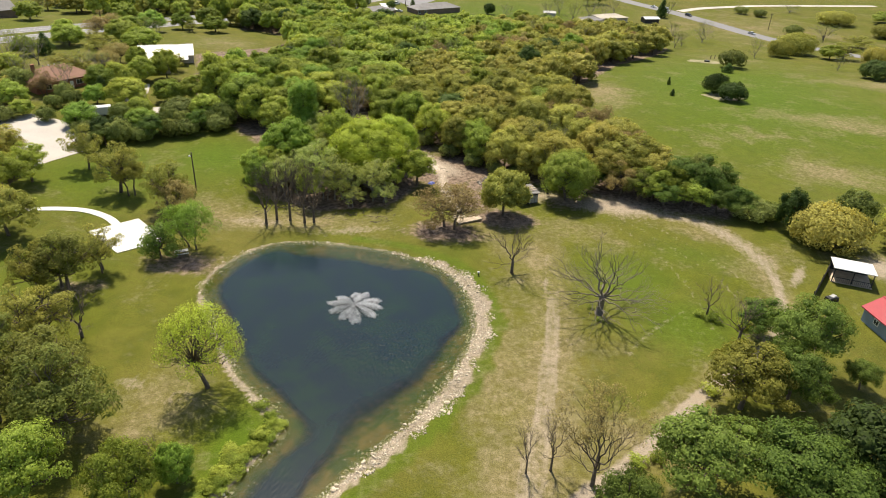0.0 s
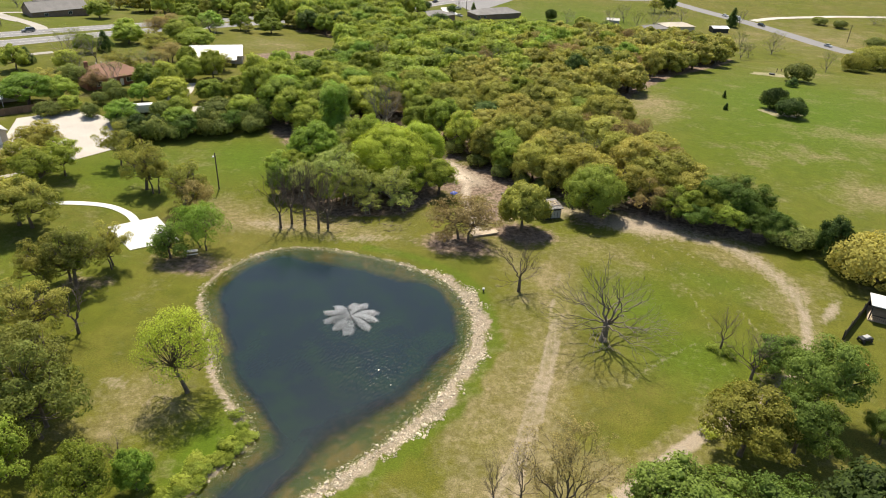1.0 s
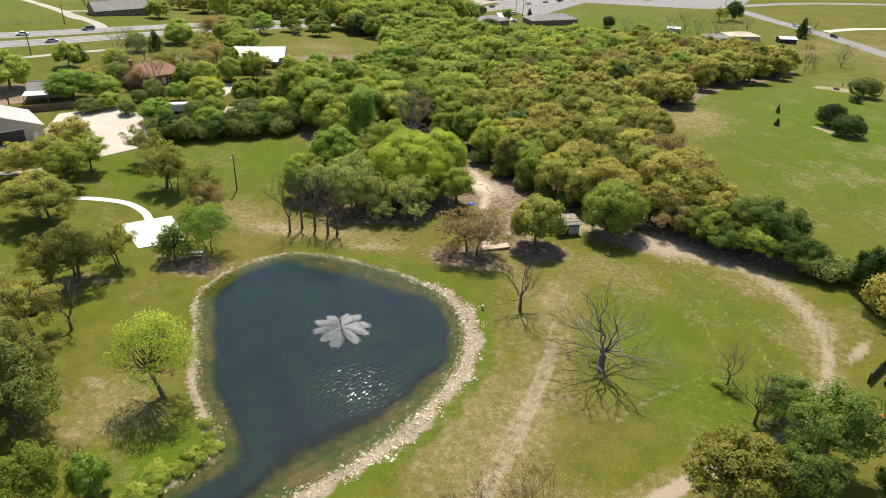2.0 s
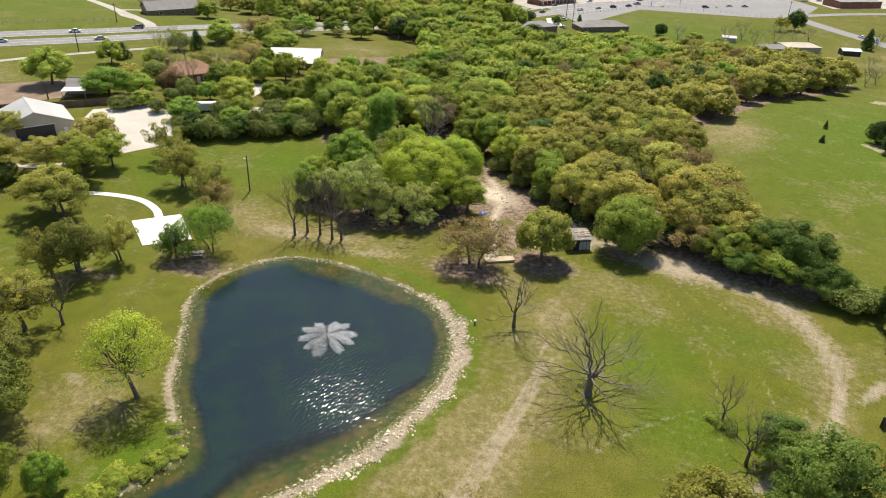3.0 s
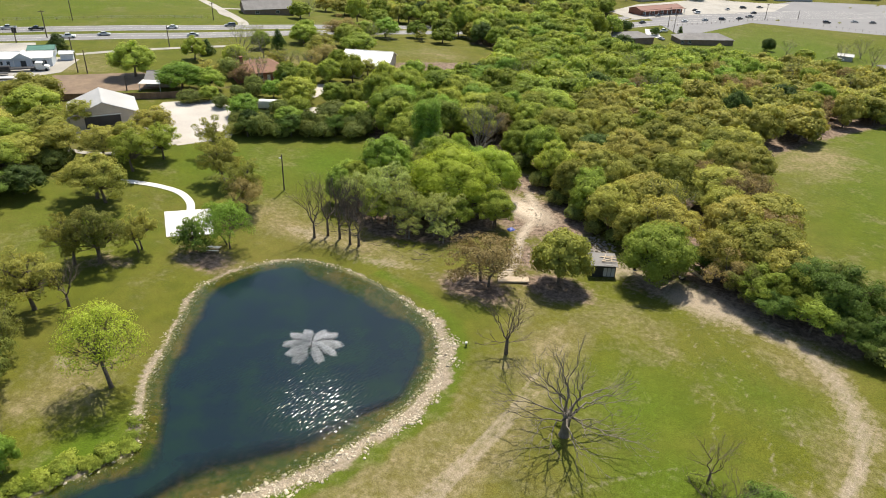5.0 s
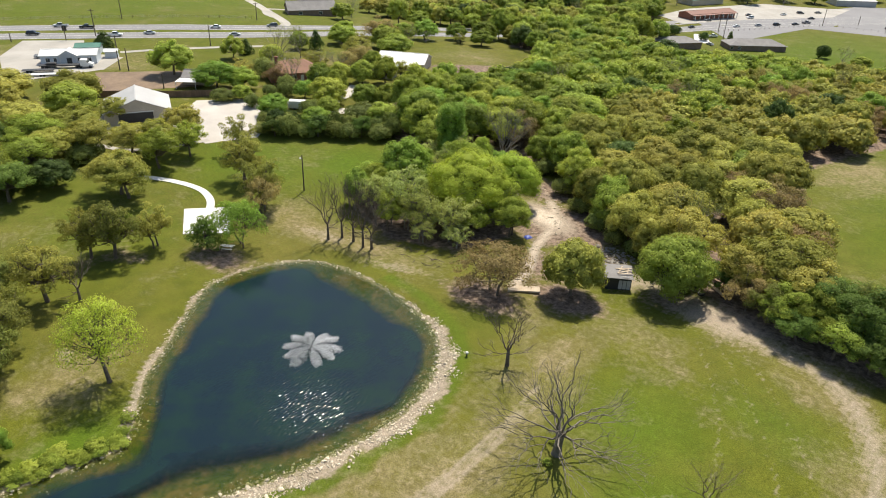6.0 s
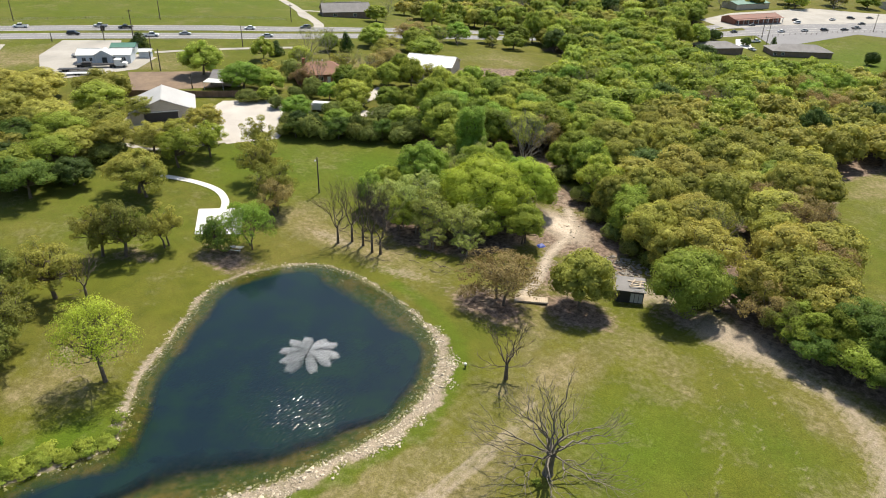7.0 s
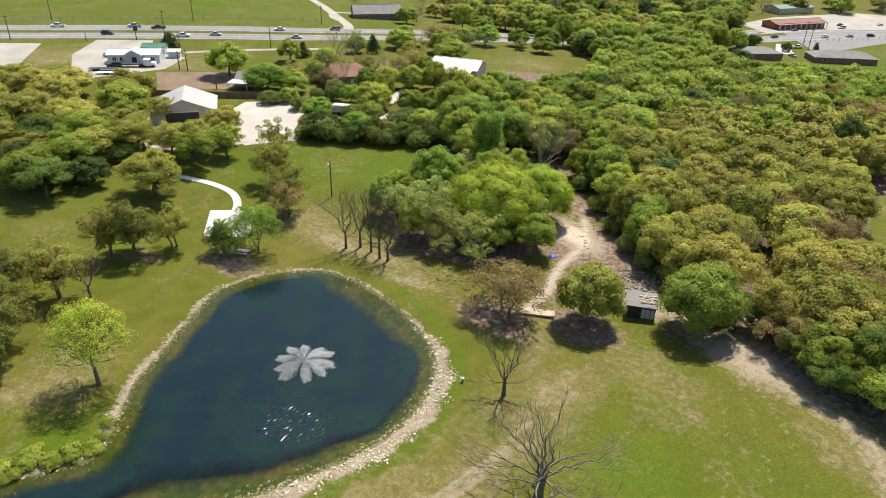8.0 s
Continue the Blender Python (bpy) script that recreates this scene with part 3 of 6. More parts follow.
def patch(name, outline, material, label, lift=0.07, category="pavement", kind="structure", thick=0.0, flat=False):
    """A paved or bare area within an outline, laid over the land."""
    bm = bmesh.new()
    face = bm.faces.new([bm.verts.new((x, y, 0)) for x, y in outline])
    face.normal_update()
    if face.normal.z < 0:
        face.normal_flip()
    if not flat:
        xs, ys = [p[0] for p in outline], [p[1] for p in outline]
        for lo, hi, k in ((min(xs), max(xs), 0), (min(ys), max(ys), 1)):
            for c in np.arange(lo + 5, hi, 7.0):
                co, no = [0, 0, 0], [0, 0, 0]
                co[k], no[k] = c, 1
                bmesh.ops.bisect_plane(bm, geom=bm.verts[:] + bm.edges[:] + bm.faces[:], plane_co=co, plane_no=no)
    level = lie(*np.mean(np.array(outline), 0))
    for v in bm.verts:
        v.co.z = (level if flat else lie(v.co.x, v.co.y)) + lift
    if thick:
        out = bmesh.ops.extrude_face_region(bm, geom=bm.faces[:])
        bmesh.ops.translate(bm, verts=[e for e in out["geom"] if isinstance(e, bmesh.types.BMVert)], vec=(0, 0, -thick))
        bmesh.ops.recalc_face_normals(bm, faces=bm.faces)
    me = bpy.data.meshes.new(name)
    bm.to_mesh(me)
    bm.free()
    me.materials.append(material)
    return tagged(new(name, me), label, category, kind=kind)


# ---- roads and paved ground ----
HIGHWAY = [(-420, -180), (-330, -60), (-265, 24), (-239, 60), (-210, 97), (-181, 134), (-147, 210), (-125, 280), (-102, 345), (-66, 430), (-10, 505), (80, 575), (260, 660)]
for nth, side in ((1, 8.4), (2, -8.4)):
    ribbon(f"road_{nth}", HIGHWAY, 11.6, M_ROAD, "pale grey asphalt carriageway of a divided highway", shift=side)
    for off in (4.9, 0.0, -4.9):
        ribbon("road_line", HIGHWAY, 0.22, M_LINE, "worn white paint line along the carriageway", lift=0.075, shift=side + off, category="road marking")
ribbon("road_3", [(30, 505), (55, 462), (80, 424), (110, 384), (150, 318), (178, 284), (240, 225), (330, 150)], 11, M_ROAD, "pale two-lane side road through the fields")
ribbon("road_4", [(110, 398), (126, 416), (150, 432), (180, 449), (260, 480)], 6, M_GRAVEL, "pale gravel lane off the side road", lift=0.09)
ribbon("road_5", [(60, 470), (100, 510), (150, 540), (260, 590)], 8, M_ROAD, "pale lane beside the junction", lift=0.1)
patch("pavement_1", [(-92, 384), (-58, 350), (-40, 430), (60, 455), (70, 520), (20, 600), (-40, 560)], M_ROAD, "wide pale pavement of the road junction", lift=0.05)
patch("pavement_2", [(-120, 388), (-96, 372), (-70, 440), (-40, 490), (-40, 540), (-90, 500), (-118, 430)], M_OLD_CONCRETE, "pale worn forecourt of the roadside building", lift=0.11)
patch("pavement_3", [(80, 520), (150, 575), (120, 640), (40, 590)], M_OLD_CONCRETE, "concrete car park of the far shops", lift=0.12)
patch("pavement_4", [(-160, -6), (-196, 12), (-231, 30), (-246, 12), (-205, -40), (-170, -40)], M_OLD_CONCRETE, "stained old concrete yard", lift=0.08)
patch("pavement_5", [(-205, 33), (-226, 49), (-212, 66), (-193, 57), (-176, 63), (-164, 50), (-167, 27), (-178, 24)], M_OLD_CONCRETE, "worn concrete truck yard round the office trailer", lift=0.08)
patch("pavement_6", [(-80, 34), (-75.5, 46.5), (-86, 60), (-103, 64), (-112, 52), (-104, 40)], M_GRAVEL, "bright pale gravel parking lot", lift=0.08)
patch("pavement_7", [(-112, 22), (-100, 20), (-90, 26), (-84, 34), (-104, 42), (-124, 32)], M_GRAVEL, "pale gravel apron under the trees", lift=0.075)
ribbon("pavement_8", [(-125, -30), (-112, -14), (-103, 7), (-96, 14), (-88, 17.8), (-83.5, 26.5), (-81.5, 36)], 1.6, M_OLD_CONCRETE, "narrow pale concrete path beneath the oaks", lift=0.09, category="path")
ribbon("pavement_9", [(-48.6, 14.6), (-52.5, 17.2), (-58, 18.6), (-64, 17.4), (-70, 14.4), (-78, 9)], 1.6, M_CONCRETE, "curved white concrete footpath", lift=0.10, category="path", thick=0.1)
patch("pavement_10", [(-52.2, 10.9), (-42.4, 4.6), (-36.6, 11.0), (-46.2, 18.0)], M_CONCRETE, "bright white concrete slab on the lawn", lift=0.14, category="slab", thick=0.3, flat=True)
patch("pavement_11", [(-162, 46), (-143, 71), (-124, 62), (-139, 37)], M_SOIL, "bare ploughed brown soil bank", lift=0.09, category="soil")
ribbon("pavement_12", [(-184, 66), (-178, 80), (-166, 100), (-156, 114)], 3.2, M_OLD_CONCRETE, "pale concrete service drive beside the highway", lift=0.09, category="drive")
ribbon("pavement_13", [(-190, 146), (-200, 153), (-233, 168), (-262, 181), (-300, 196)], 4.6, M_OLD_CONCRETE, "pale concrete driveway to the far house", lift=0.1, category="drive")
ribbon("pavement_14", [(-233, 167), (-222, 160), (-212, 157)], 3.0, M_OLD_CONCRETE, "pale concrete turning off the driveway", lift=0.11, category="drive")
ribbon("pavement_15", [(-238, 171), (-234, 178), (-226, 184)], 4.0, M_OLD_CONCRETE, "pale concrete branch of the driveway", lift=0.11, category="drive")
patch("pavement_16", [(-80, 349), (-75, 354), (-64, 334), (-71, 328)], M_CONCRETE, "bright concrete driveway of the grey-roofed house", lift=0.12, category="drive")
for cx, cy, rx, ry in ((96.5, 221.5, 9.0, 5.0), (88.0, 143.5, 6.5, 4.5)):
    patch("soil", [(cx + rx * (1 + 0.22 * math.sin(3 * a + cx)) * math.cos(a), cy + ry * (1 + 0.18 * math.sin(5 * a + cy)) * math.sin(a)) for a in np.linspace(0, math.tau, 25)[:-1]], M_SAND, "patch of bare pale sandy soil in the pasture", lift=0.05, category="soil")
ribbon("pavement_17", [(-92, 98), (-88, 90), (-86, 82), (-80, 76), (-74, 80)], 5.0, M_GRAVEL, "pale gravel drive by the sheds", lift=0.09, category="drive")


# ---- trees ----
ICO = [(0, 0.53, 0.85), (0, -0.53, 0.85), (0, 0.53, -0.85), (0, -0.53, -0.85), (0.53, 0.85, 0), (-0.53, 0.85, 0), (0.53, -0.85, 0), (-0.53, -0.85, 0), (0.85, 0, 0.53), (-0.85, 0, 0.53), (0.85, 0, -0.53), (-0.85, 0, -0.53)]
ICO_FACES = [(0, 1, 8), (0, 9, 1), (0, 8, 4), (0, 4, 5), (0, 5, 9), (1, 7, 6), (1, 6, 8), (1, 9, 7), (2, 10, 3), (2, 3, 11), (2, 4, 10), (2, 5, 4), (2, 11, 5), (3, 7, 11), (3, 6, 7), (3, 10, 6), (4, 8, 10), (5, 11, 9), (6, 10, 8), (7, 9, 11)]


def lump(rng, centre, size, squash):
    """A small uneven hull of shaded foliage deep inside a bough's leaves."""
    return np.array(ICO) * rng.uniform(0.8, 1.1, (12, 1)) * size * [1, 1, squash] + centre


def leaves(rng, blobs, count, size, material, name="crown", lift=0.2, squash=0.9, hull=0.0, dome=0.7, wild=0.46, sprig=0.22):
    """A crown of many small leaves gathered in sprigs over the bough ends; hull fills the shaded inside of a dense crown."""
    b = np.array(blobs, float)
    share = b[:, 3] ** 2 / (b[:, 3] ** 2).sum()
    heart0 = np.array([*(b[:, :2].mean(0)), b[:, 2].mean() - 0.5 * b[:, 2].std()])
    tries = count * 3
    home = rng.choice(len(b), tries, p=share)
    out = rng.normal(size=(tries, 3))
    out[:, 2] += 0.35
    out /= np.linalg.norm(out, axis=1)[:, None]
    # sprigs: the leaves draw together round directions that each bough end has of its own
    knots = rng.normal(size=(len(b), 14, 3)) + [0, 0, 0.3]
    knots /= np.linalg.norm(knots, axis=2)[:, :, None]
    draw = knots[home, rng.integers(0, 14, tries)]
    k = (rng.random(tries) < 0.72)[:, None]
    out = np.where(k, draw + rng.normal(size=(tries, 3)) * sprig * 1.35, out)
    out /= np.linalg.norm(out, axis=1)[:, None]
    far = np.where(k[:, 0], rng.uniform(0.80, 1.14, tries), rng.uniform(0.68, 1.0, tries))
    mid = b[home, :3] + out * (b[home, 3] * far)[:, None] * [1, 1, squash]
    if hull:
        deep = np.zeros(tries, bool)
        for i, (x, y, z, r) in enumerate(b):
            deep |= (home != i) & (((mid - [x, y, z]) ** 2 / [1, 1, squash ** 2]).sum(1) < (0.84 * r) ** 2)
        order = np.concatenate([np.flatnonzero(~deep), np.flatnonzero(deep)])[:count]
    else:
        order = np.arange(count)
    mid, way = mid[order], out[order]
    heart = mid - heart0
    heart /= np.linalg.norm(heart, axis=1)[:, None]
    nor = 0.5 * way + dome * heart + rng.normal(size=(count, 3)) * wild + [0, 0, lift]
    nor /= np.linalg.norm(nor, axis=1)[:, None]
    u = np.cross(nor, rng.normal(size=(count, 3)))
    u /= np.linalg.norm(u, axis=1)[:, None]
    v = np.cross(nor, u)
    long, wide = (size * rng.uniform(0.6, 1.15, count))[:, None], (size * rng.uniform(0.5, 0.95, count))[:, None]
    drop = nor * size * 0.3
    verts = np.stack([mid + u * long, mid - u * long * 0.6 + v * wide - drop, mid - u * long * 0.6 - v * wide - drop], 1).reshape(-1, 3)
    i = np.arange(count) * 3
    faces = np.stack([i, i + 1, i + 2], 1)
    if hull:
        for x, y, z, r in b:
            faces = np.concatenate([faces, np.array(ICO_FACES) + len(verts)])
            verts = np.concatenate([verts, lump(rng, np.array([x, y, z]), r * hull, squash)])
    return mesh_from(name, verts, faces, material)


def bough(rng, g, a, b, r0, r1, bend=0.12, n=5, steps=4):
    """A bent tapering limb from a to b."""
    a, b = np.array(a, float), np.array(b, float)
    sway = rng.normal(size=3) * np.linalg.norm(b - a) * bend
    k = np.linspace(0, 1, steps + 1)
    pts = [a + (b - a) * s + sway * math.sin(s * math.pi) + rng.normal(size=3) * 0.04 * np.linalg.norm(b - a) * (0 < s < 1) for s in k]
    g.tube(pts, [r0 + (r1 - r0) * s for s in k], n, cap=False)
    return pts


def leafy_tree(name, label, seed, h, r, blobs_n, count, size, material, bark, form="oak", trunks=1, group="", category="tree", twigs=2, bumps=1.0, hull=0.0, dome=0.7, wild=0.42):
    """A tree with a forked trunk, limbs to each bough end and a leaf crown; stands at the origin."""
    rng = np.random.default_rng(seed)
    root = tagged(new(name), label, category, group)
    root.empty_display_size = 0.3
    blobs, g = [], Geo()
    for i in range(blobs_n):
        turn = i * 2.399 + rng.uniform(-0.4, 0.4)
        out = math.sqrt((i + 0.5) / blobs_n)
        if form == "oak":
            tilt = math.acos(1 - 1.42 * (i + 0.5) / blobs_n)
            far = rng.uniform(0.62, 0.82)
            rad = r * far * math.sin(tilt)
            z = h * (0.47 + 0.50 * far * math.cos(tilt) + rng.uniform(-0.04, 0.04))
            size_b = r * rng.uniform(0.23, 0.36) * bumps
        elif form == "pads":
            tilt = math.acos(1 - 1.18 * (i + 0.5) / blobs_n)
            far = rng.uniform(0.48, 0.92) if i % 9 else 0.3
            rad = r * far * math.sin(tilt) * (1 + 0.16 * math.sin(turn + seed))
            z = h * (0.50 + 0.44 * far * math.cos(tilt) + rng.uniform(-0.07, 0.06))
            size_b = r * rng.uniform(0.16, 0.29) * bumps
        elif form == "tall":
            rad = r * 0.5 * math.sqrt(rng.random())
            z = h * (0.22 + 0.66 * i / blobs_n)
            size_b = r * rng.uniform(0.36, 0.55) * (1.15 - 0.5 * i / blobs_n)
        elif form == "ragged":
            rad = r * 0.84 * out * (1 + 0.18 * math.sin(2 * turn + seed))
            z = h * (0.34 + 0.58 * rng.random() ** 0.75 * (1 - 0.55 * out * out) + rng.uniform(-0.05, 0.06))
            size_b = r * rng.uniform(0.14, 0.27)
        elif form == "vase":
            rad = r * 0.86 * out
            z = h * (0.56 + 0.38 * (1 - out * out) + rng.uniform(-0.12, 0.07))
            size_b = r * rng.uniform(0.16, 0.25)
        elif form == "layered":
            k = i / blobs_n
            rad = r * 0.78 * (1 - 0.75 * k) * (0.55 + 0.45 * (i % 2))
            z = h * (0.22 + 0.68 * k)
            size_b = r * (0.27 - 0.12 * k)
        elif form == "cone":
            k = i / blobs_n
            rad = r * 0.5 * (1 - k) * rng.uniform(0.4, 1.1)
            z = h * (0.12 + 0.78 * k)
            size_b = r * (0.62 - 0.42 * k)
        else:
            rad = r * 0.66 * out
            z = h * (0.42 + 0.22 * (1 - out) + rng.uniform(-0.08, 0.08))
            size_b = min(r * rng.uniform(0.3, 0.45), h * 0.42)
        blobs.append((rad * math.cos(turn), rad * math.sin(turn), z, size_b))
    for k in range(trunks):
        off = np.array([0.0, 0.0]) if trunks == 1 else 0.09 * r * np.array([math.cos(k * 2.4), math.sin(k * 2.4)]) * 2
        lean = rng.normal(size=2) * 0.05 * h
        fork = (off[0] * 1.6 + lean[0], off[1] * 1.6 + lean[1], h * (0.30 if form != "tall" else 0.5))
        rt = h * 0.026 / math.sqrt(trunks)
        g.tube([(off[0] * 0.9, off[1] * 0.9, -0.4), (off[0], off[1], 0.25), (off[0] + lean[0] * 0.4, off[1] + lean[1] * 0.4, h * 0.16), fork], [rt * 1.5, rt * 1.1, rt * 0.9, rt * 0.75], 7)
        for b in blobs[k::trunks]:
            pts = bough(rng, g, fork, b[:3], rt * (0.28 if form == "vase" else 0.5), rt * 0.1, 0.1, 4, 3)
            for _ in range(twigs):
                end = np.array(b[:3]) + rng.normal(size=3) * b[3] * 0.6
                bough(rng, g, pts[2], end, rt * 0.16, rt * 0.04, 0.1, 3, 2)
    part("trunk", g, bark, root, smooth=True)
    ob = new("crown", leaves(rng, blobs, count, size, material, squash=0.85 if form == "oak" else 0.66 if form == "pads" else 0.8 if form == "ragged" else 1.0 if form != "tall" else 1.2, hull=hull, dome=dome, wild=wild))
    ob.parent = root
    root["reach"] = (h, r)
    return root


def bare_tree(name, label, seed, h, r, bark, levels=5, first=5, trunk=0.3, thick=0.03, buds=None, group="", leader=False):
    """A leafless tree that branches level by level down to twigs; stands at the origin."""
    rng = np.random.default_rng(seed)
    root = tagged(new(name), label, "tree", group)
    root.empty_display_size = 0.3
    g, fine, tips = Geo(), Geo(), []
    r0 = h * thick

    def grow(a, way, length, rad, level):
        way = way / np.linalg.norm(way)
        side = rng.normal(size=3)
        side -= way * (side @ way)
        b = a + way * length + side * length * 0.10
        b[2] += length * (0.0 if leader else 0.05)
        pts = bough(rng, g if level < 2 else fine, a, b, rad, rad * 0.55, 0.07, 5 if level < 2 else 3, 4 if level < 3 else 2)
        if level >= levels:
            tips.append(b)
            return
        count = rng.integers(2, 4) + (level < 3) * (level < 2 or not leader)
        for c in range(count):
            turn = rng.normal(size=3)
            turn -= way * (turn @ way)
            turn /= np.linalg.norm(turn)
            spread = rng.uniform(0.35, 0.95) if leader else rng.uniform(0.28, 0.75)
            new_way = way + turn * spread * (0.8 if leader else 1.0) + np.array([0, 0, 0.10 if leader else 0.24])
            start = pts[-1] if c < 2 else pts[rng.integers(len(pts) // 2, len(pts))]
            grow(np.array(start), new_way, length * rng.uniform(0.58, 0.82), rad * (0.545 if leader else 0.52), level + 1)

    top = np.array([0.0, 0.0, h * trunk])
    if leader:
        bole = h * trunk
        g.tube([(0, 0, -0.4), (0, 0, 0.15), (0.05, 0, bole * 0.35), (0.1, 0.05, bole * 0.75), (0.1, 0.05, bole), (0.1, 0.05, bole * 1.12)], [r0 * 1.75, r0 * 1.3, r0 * 0.98, r0 * 0.95, r0 * 1.12, r0 * 0.55], 10)
        for k in range(first + 4):
            rising = k < 4
            a = k * 1.7 + 0.5 if rising else k * math.tau / first * 1.03 + rng.uniform(-0.25, 0.25)
            up = math.radians(rng.uniform(48, 74) if rising else rng.uniform(-4, 32))
            way = np.array([math.cos(a) * math.cos(up), math.sin(a) * math.cos(up), math.sin(up)])
            base = np.array([0.1 + 0.3 * r0 * math.cos(a), 0.05 + 0.3 * r0 * math.sin(a), bole * (1.05 if rising else rng.uniform(0.82, 1.05))])
            grow(base, way, (0.36 * (h - bole)) if rising else r * rng.uniform(0.36, 0.48), r0 * (0.36 if rising else rng.uniform(0.21, 0.31)), 1)
        part("trunk", g, bark, root, smooth=True)
        part("crown", fine, bark, root, smooth=True)
        root["reach"] = (h, r)
        return root
    g.tube([(0, 0, -0.4), (0, 0, 0.3), tuple(top * 0.6), tuple(top)], [r0 * 1.6, r0 * 1.15, r0, r0 * 0.85], 8)
    for k in range(first):
        a = k * math.tau / first + rng.uniform(-0.3, 0.3)
        flat = r / (h * (1 - trunk)) * rng.uniform(0.55, 1.2) if k else 0.15
        grow(top.copy(), np.array([math.cos(a) * flat, math.sin(a) * flat, 1.0]), math.hypot(h * (1 - trunk), r * min(flat, 1)) * 0.36, r0 * 0.55, 1)
    for k in range(2):
        a = rng.uniform(0, math.tau)
        grow(top * 0.8, np.array([math.cos(a), math.sin(a), 0.25]), r * 0.45, r0 * 0.4, 2)
    part("trunk", g, bark, root, smooth=True)
    part("crown", fine, bark, root, smooth=True)
    if buds:
        t = np.array(tips)
        blobs = np.column_stack([t, np.full(len(t), r * 0.09)])
        ob = new("foliage", leaves(rng, blobs, buds[0], buds[1], buds[2]))
        ob.parent = root
    root["reach"] = (h, r)
    return root


class Mass:
    """Distant trees of one kind, joined into one object."""

    def __init__(self, name, label, seeds, material):
        self.name, self.label, self.material, self.rows, self.used = name, label, material, {}, 0
        self.shapes = []
        for seed in seeds:
            rng = np.random.default_rng(seed)
            blobs = []
            for i in range(20):
                tilt, far, a = math.acos(1 - 1.40 * (i + 0.5) / 20), rng.uniform(0.60, 0.84), i * 2.399
                blobs.append((5.5 * far * math.sin(tilt) * math.cos(a), 5.5 * far * math.sin(tilt) * math.sin(a), 11 * (0.47 + 0.50 * far * math.cos(tilt) + rng.uniform(-0.05, 0.05)), 5.5 * rng.uniform(0.24, 0.38)))
            stem = Geo()
            stem.tube([(0, 0, -0.5), (0.1, 0, 2), (0.2, 0.1, 4.5)], [0.36, 0.28, 0.2], 5, cap=False)
            for b in blobs[::5]:
                stem.tube([(0.1, 0, 2.5), (b[0] * 0.5, b[1] * 0.5, 0.5 * (b[2] + 2.5)), b[:3]], [0.17, 0.1, 0.05], 4, cap=False)
            self.shapes.append((leaves(rng, blobs, 1500, 0.42, material, squash=0.9, hull=0.8, dome=0.9, wild=0.42), stem.mesh("trunk", M_BARK)))

    def plant(self, x, y, h, r):
        m = Matrix.Translation((x, y, lie(x, y))) @ Matrix.Rotation(self.used * 2.4, 4, "Z") @ Matrix.Diagonal((r / 5.5, r / 5.5, h / 11, 1))
        self.rows.setdefault(self.used % len(self.shapes), []).append(m)
        self.used += 1

    def build(self):
        for k, (name, parent, material) in enumerate(((self.name, None, self.material), ("trunks", 1, M_BARK))):
            verts, faces, n = [], [], 0
            for i, mats in self.rows.items():
                v, f = joined_rows(self.shapes[i][k], mats, name, material)
                verts.append(v)
                faces.append(f + n)
                n += len(v)
            me = mesh_from(name, np.concatenate(verts), np.concatenate(faces), material)
            if not parent:
                rng = np.random.default_rng(len(verts))
                tone = np.concatenate([np.repeat(rng.random(len(m)), len(self.shapes[i][0].vertices)) for i, m in self.rows.items()])
                layer = me.color_attributes.new("tone", "FLOAT_COLOR", "POINT")
                layer.data.foreach_set("color", np.repeat(tone, 4).astype(np.float32))
            ob = new(name, me)
            if parent:
                ob.parent = top
            else:
                top = tagged(ob, self.label, "woods", kind="stuff")


class Kind:
    """A few grown trees of one kind; the first plantings use them, further ones are copies."""

    def __init__(self, made):
        self.made, self.used = made, 0

    def plant(self, x, y, h, r, turn=None, label="", z=None):
        i = self.used
        self.used += 1
        src = self.made[i % len(self.made)]
        ph, pr = src["reach"]
        m = Matrix.Translation((x, y, lie(x, y) if z is None else z)) @ Matrix.Rotation(radians((i * 137.5) % 360 if turn is None else turn), 4, "Z") @ Matrix.Diagonal((r / pr, r / pr, h / ph, 1))
        ob = src if i < len(self.made) else copy_thing(src, m)
        ob.matrix_basis = m
        return tagged(ob, label)


OAK_NEAR = Kind([leafy_tree("oak_tree", "spreading oak in yellow-olive spring leaf", 10 + i, 11, 5.5, 42 + 4 * i, 11000, 0.16, M_OLIVE, M_BARK, "pads", group="oaks round the pond", hull=0.5) for i in range(4)])
OAK = Kind([leafy_tree("oak_tree", "dense oak in yellow-olive spring leaf in the woods", 20 + i, 11, 5.5, 34 + 3 * i, 6000, 0.225, M_OLIVE, M_BARK, group="oaks of the woods", twigs=0, hull=0.78, dome=0.8, wild=0.44) for i in range(5)])
GREEN_NEAR = Kind([leafy_tree("broadleaf_tree", "full green broadleaf tree", 30 + i, 11, 5.5, 44 + 4 * i, 11500, 0.155, M_GREEN, M_BARK, "pads", group="green trees round the pond", hull=0.5, bumps=1.08) for i in range(3)])
DEEP_NEAR = Kind([leafy_tree("broadleaf_tree", "dense deep green broadleaf tree", 35 + i, 11, 5.5, 44 + 4 * i, 11500, 0.155, M_DEEP, M_BARK, "pads", group="deep green trees", hull=0.55, bumps=1.12) for i in range(3)])
GREEN = Kind([leafy_tree("broadleaf_tree", "full green broadleaf tree in the woods", 40 + i, 11, 5.5, 30 + 3 * i, 5600, 0.23, M_GREEN, M_BARK, group="green trees of the woods", twigs=0, hull=0.76, dome=0.8, wild=0.46) for i in range(5)])
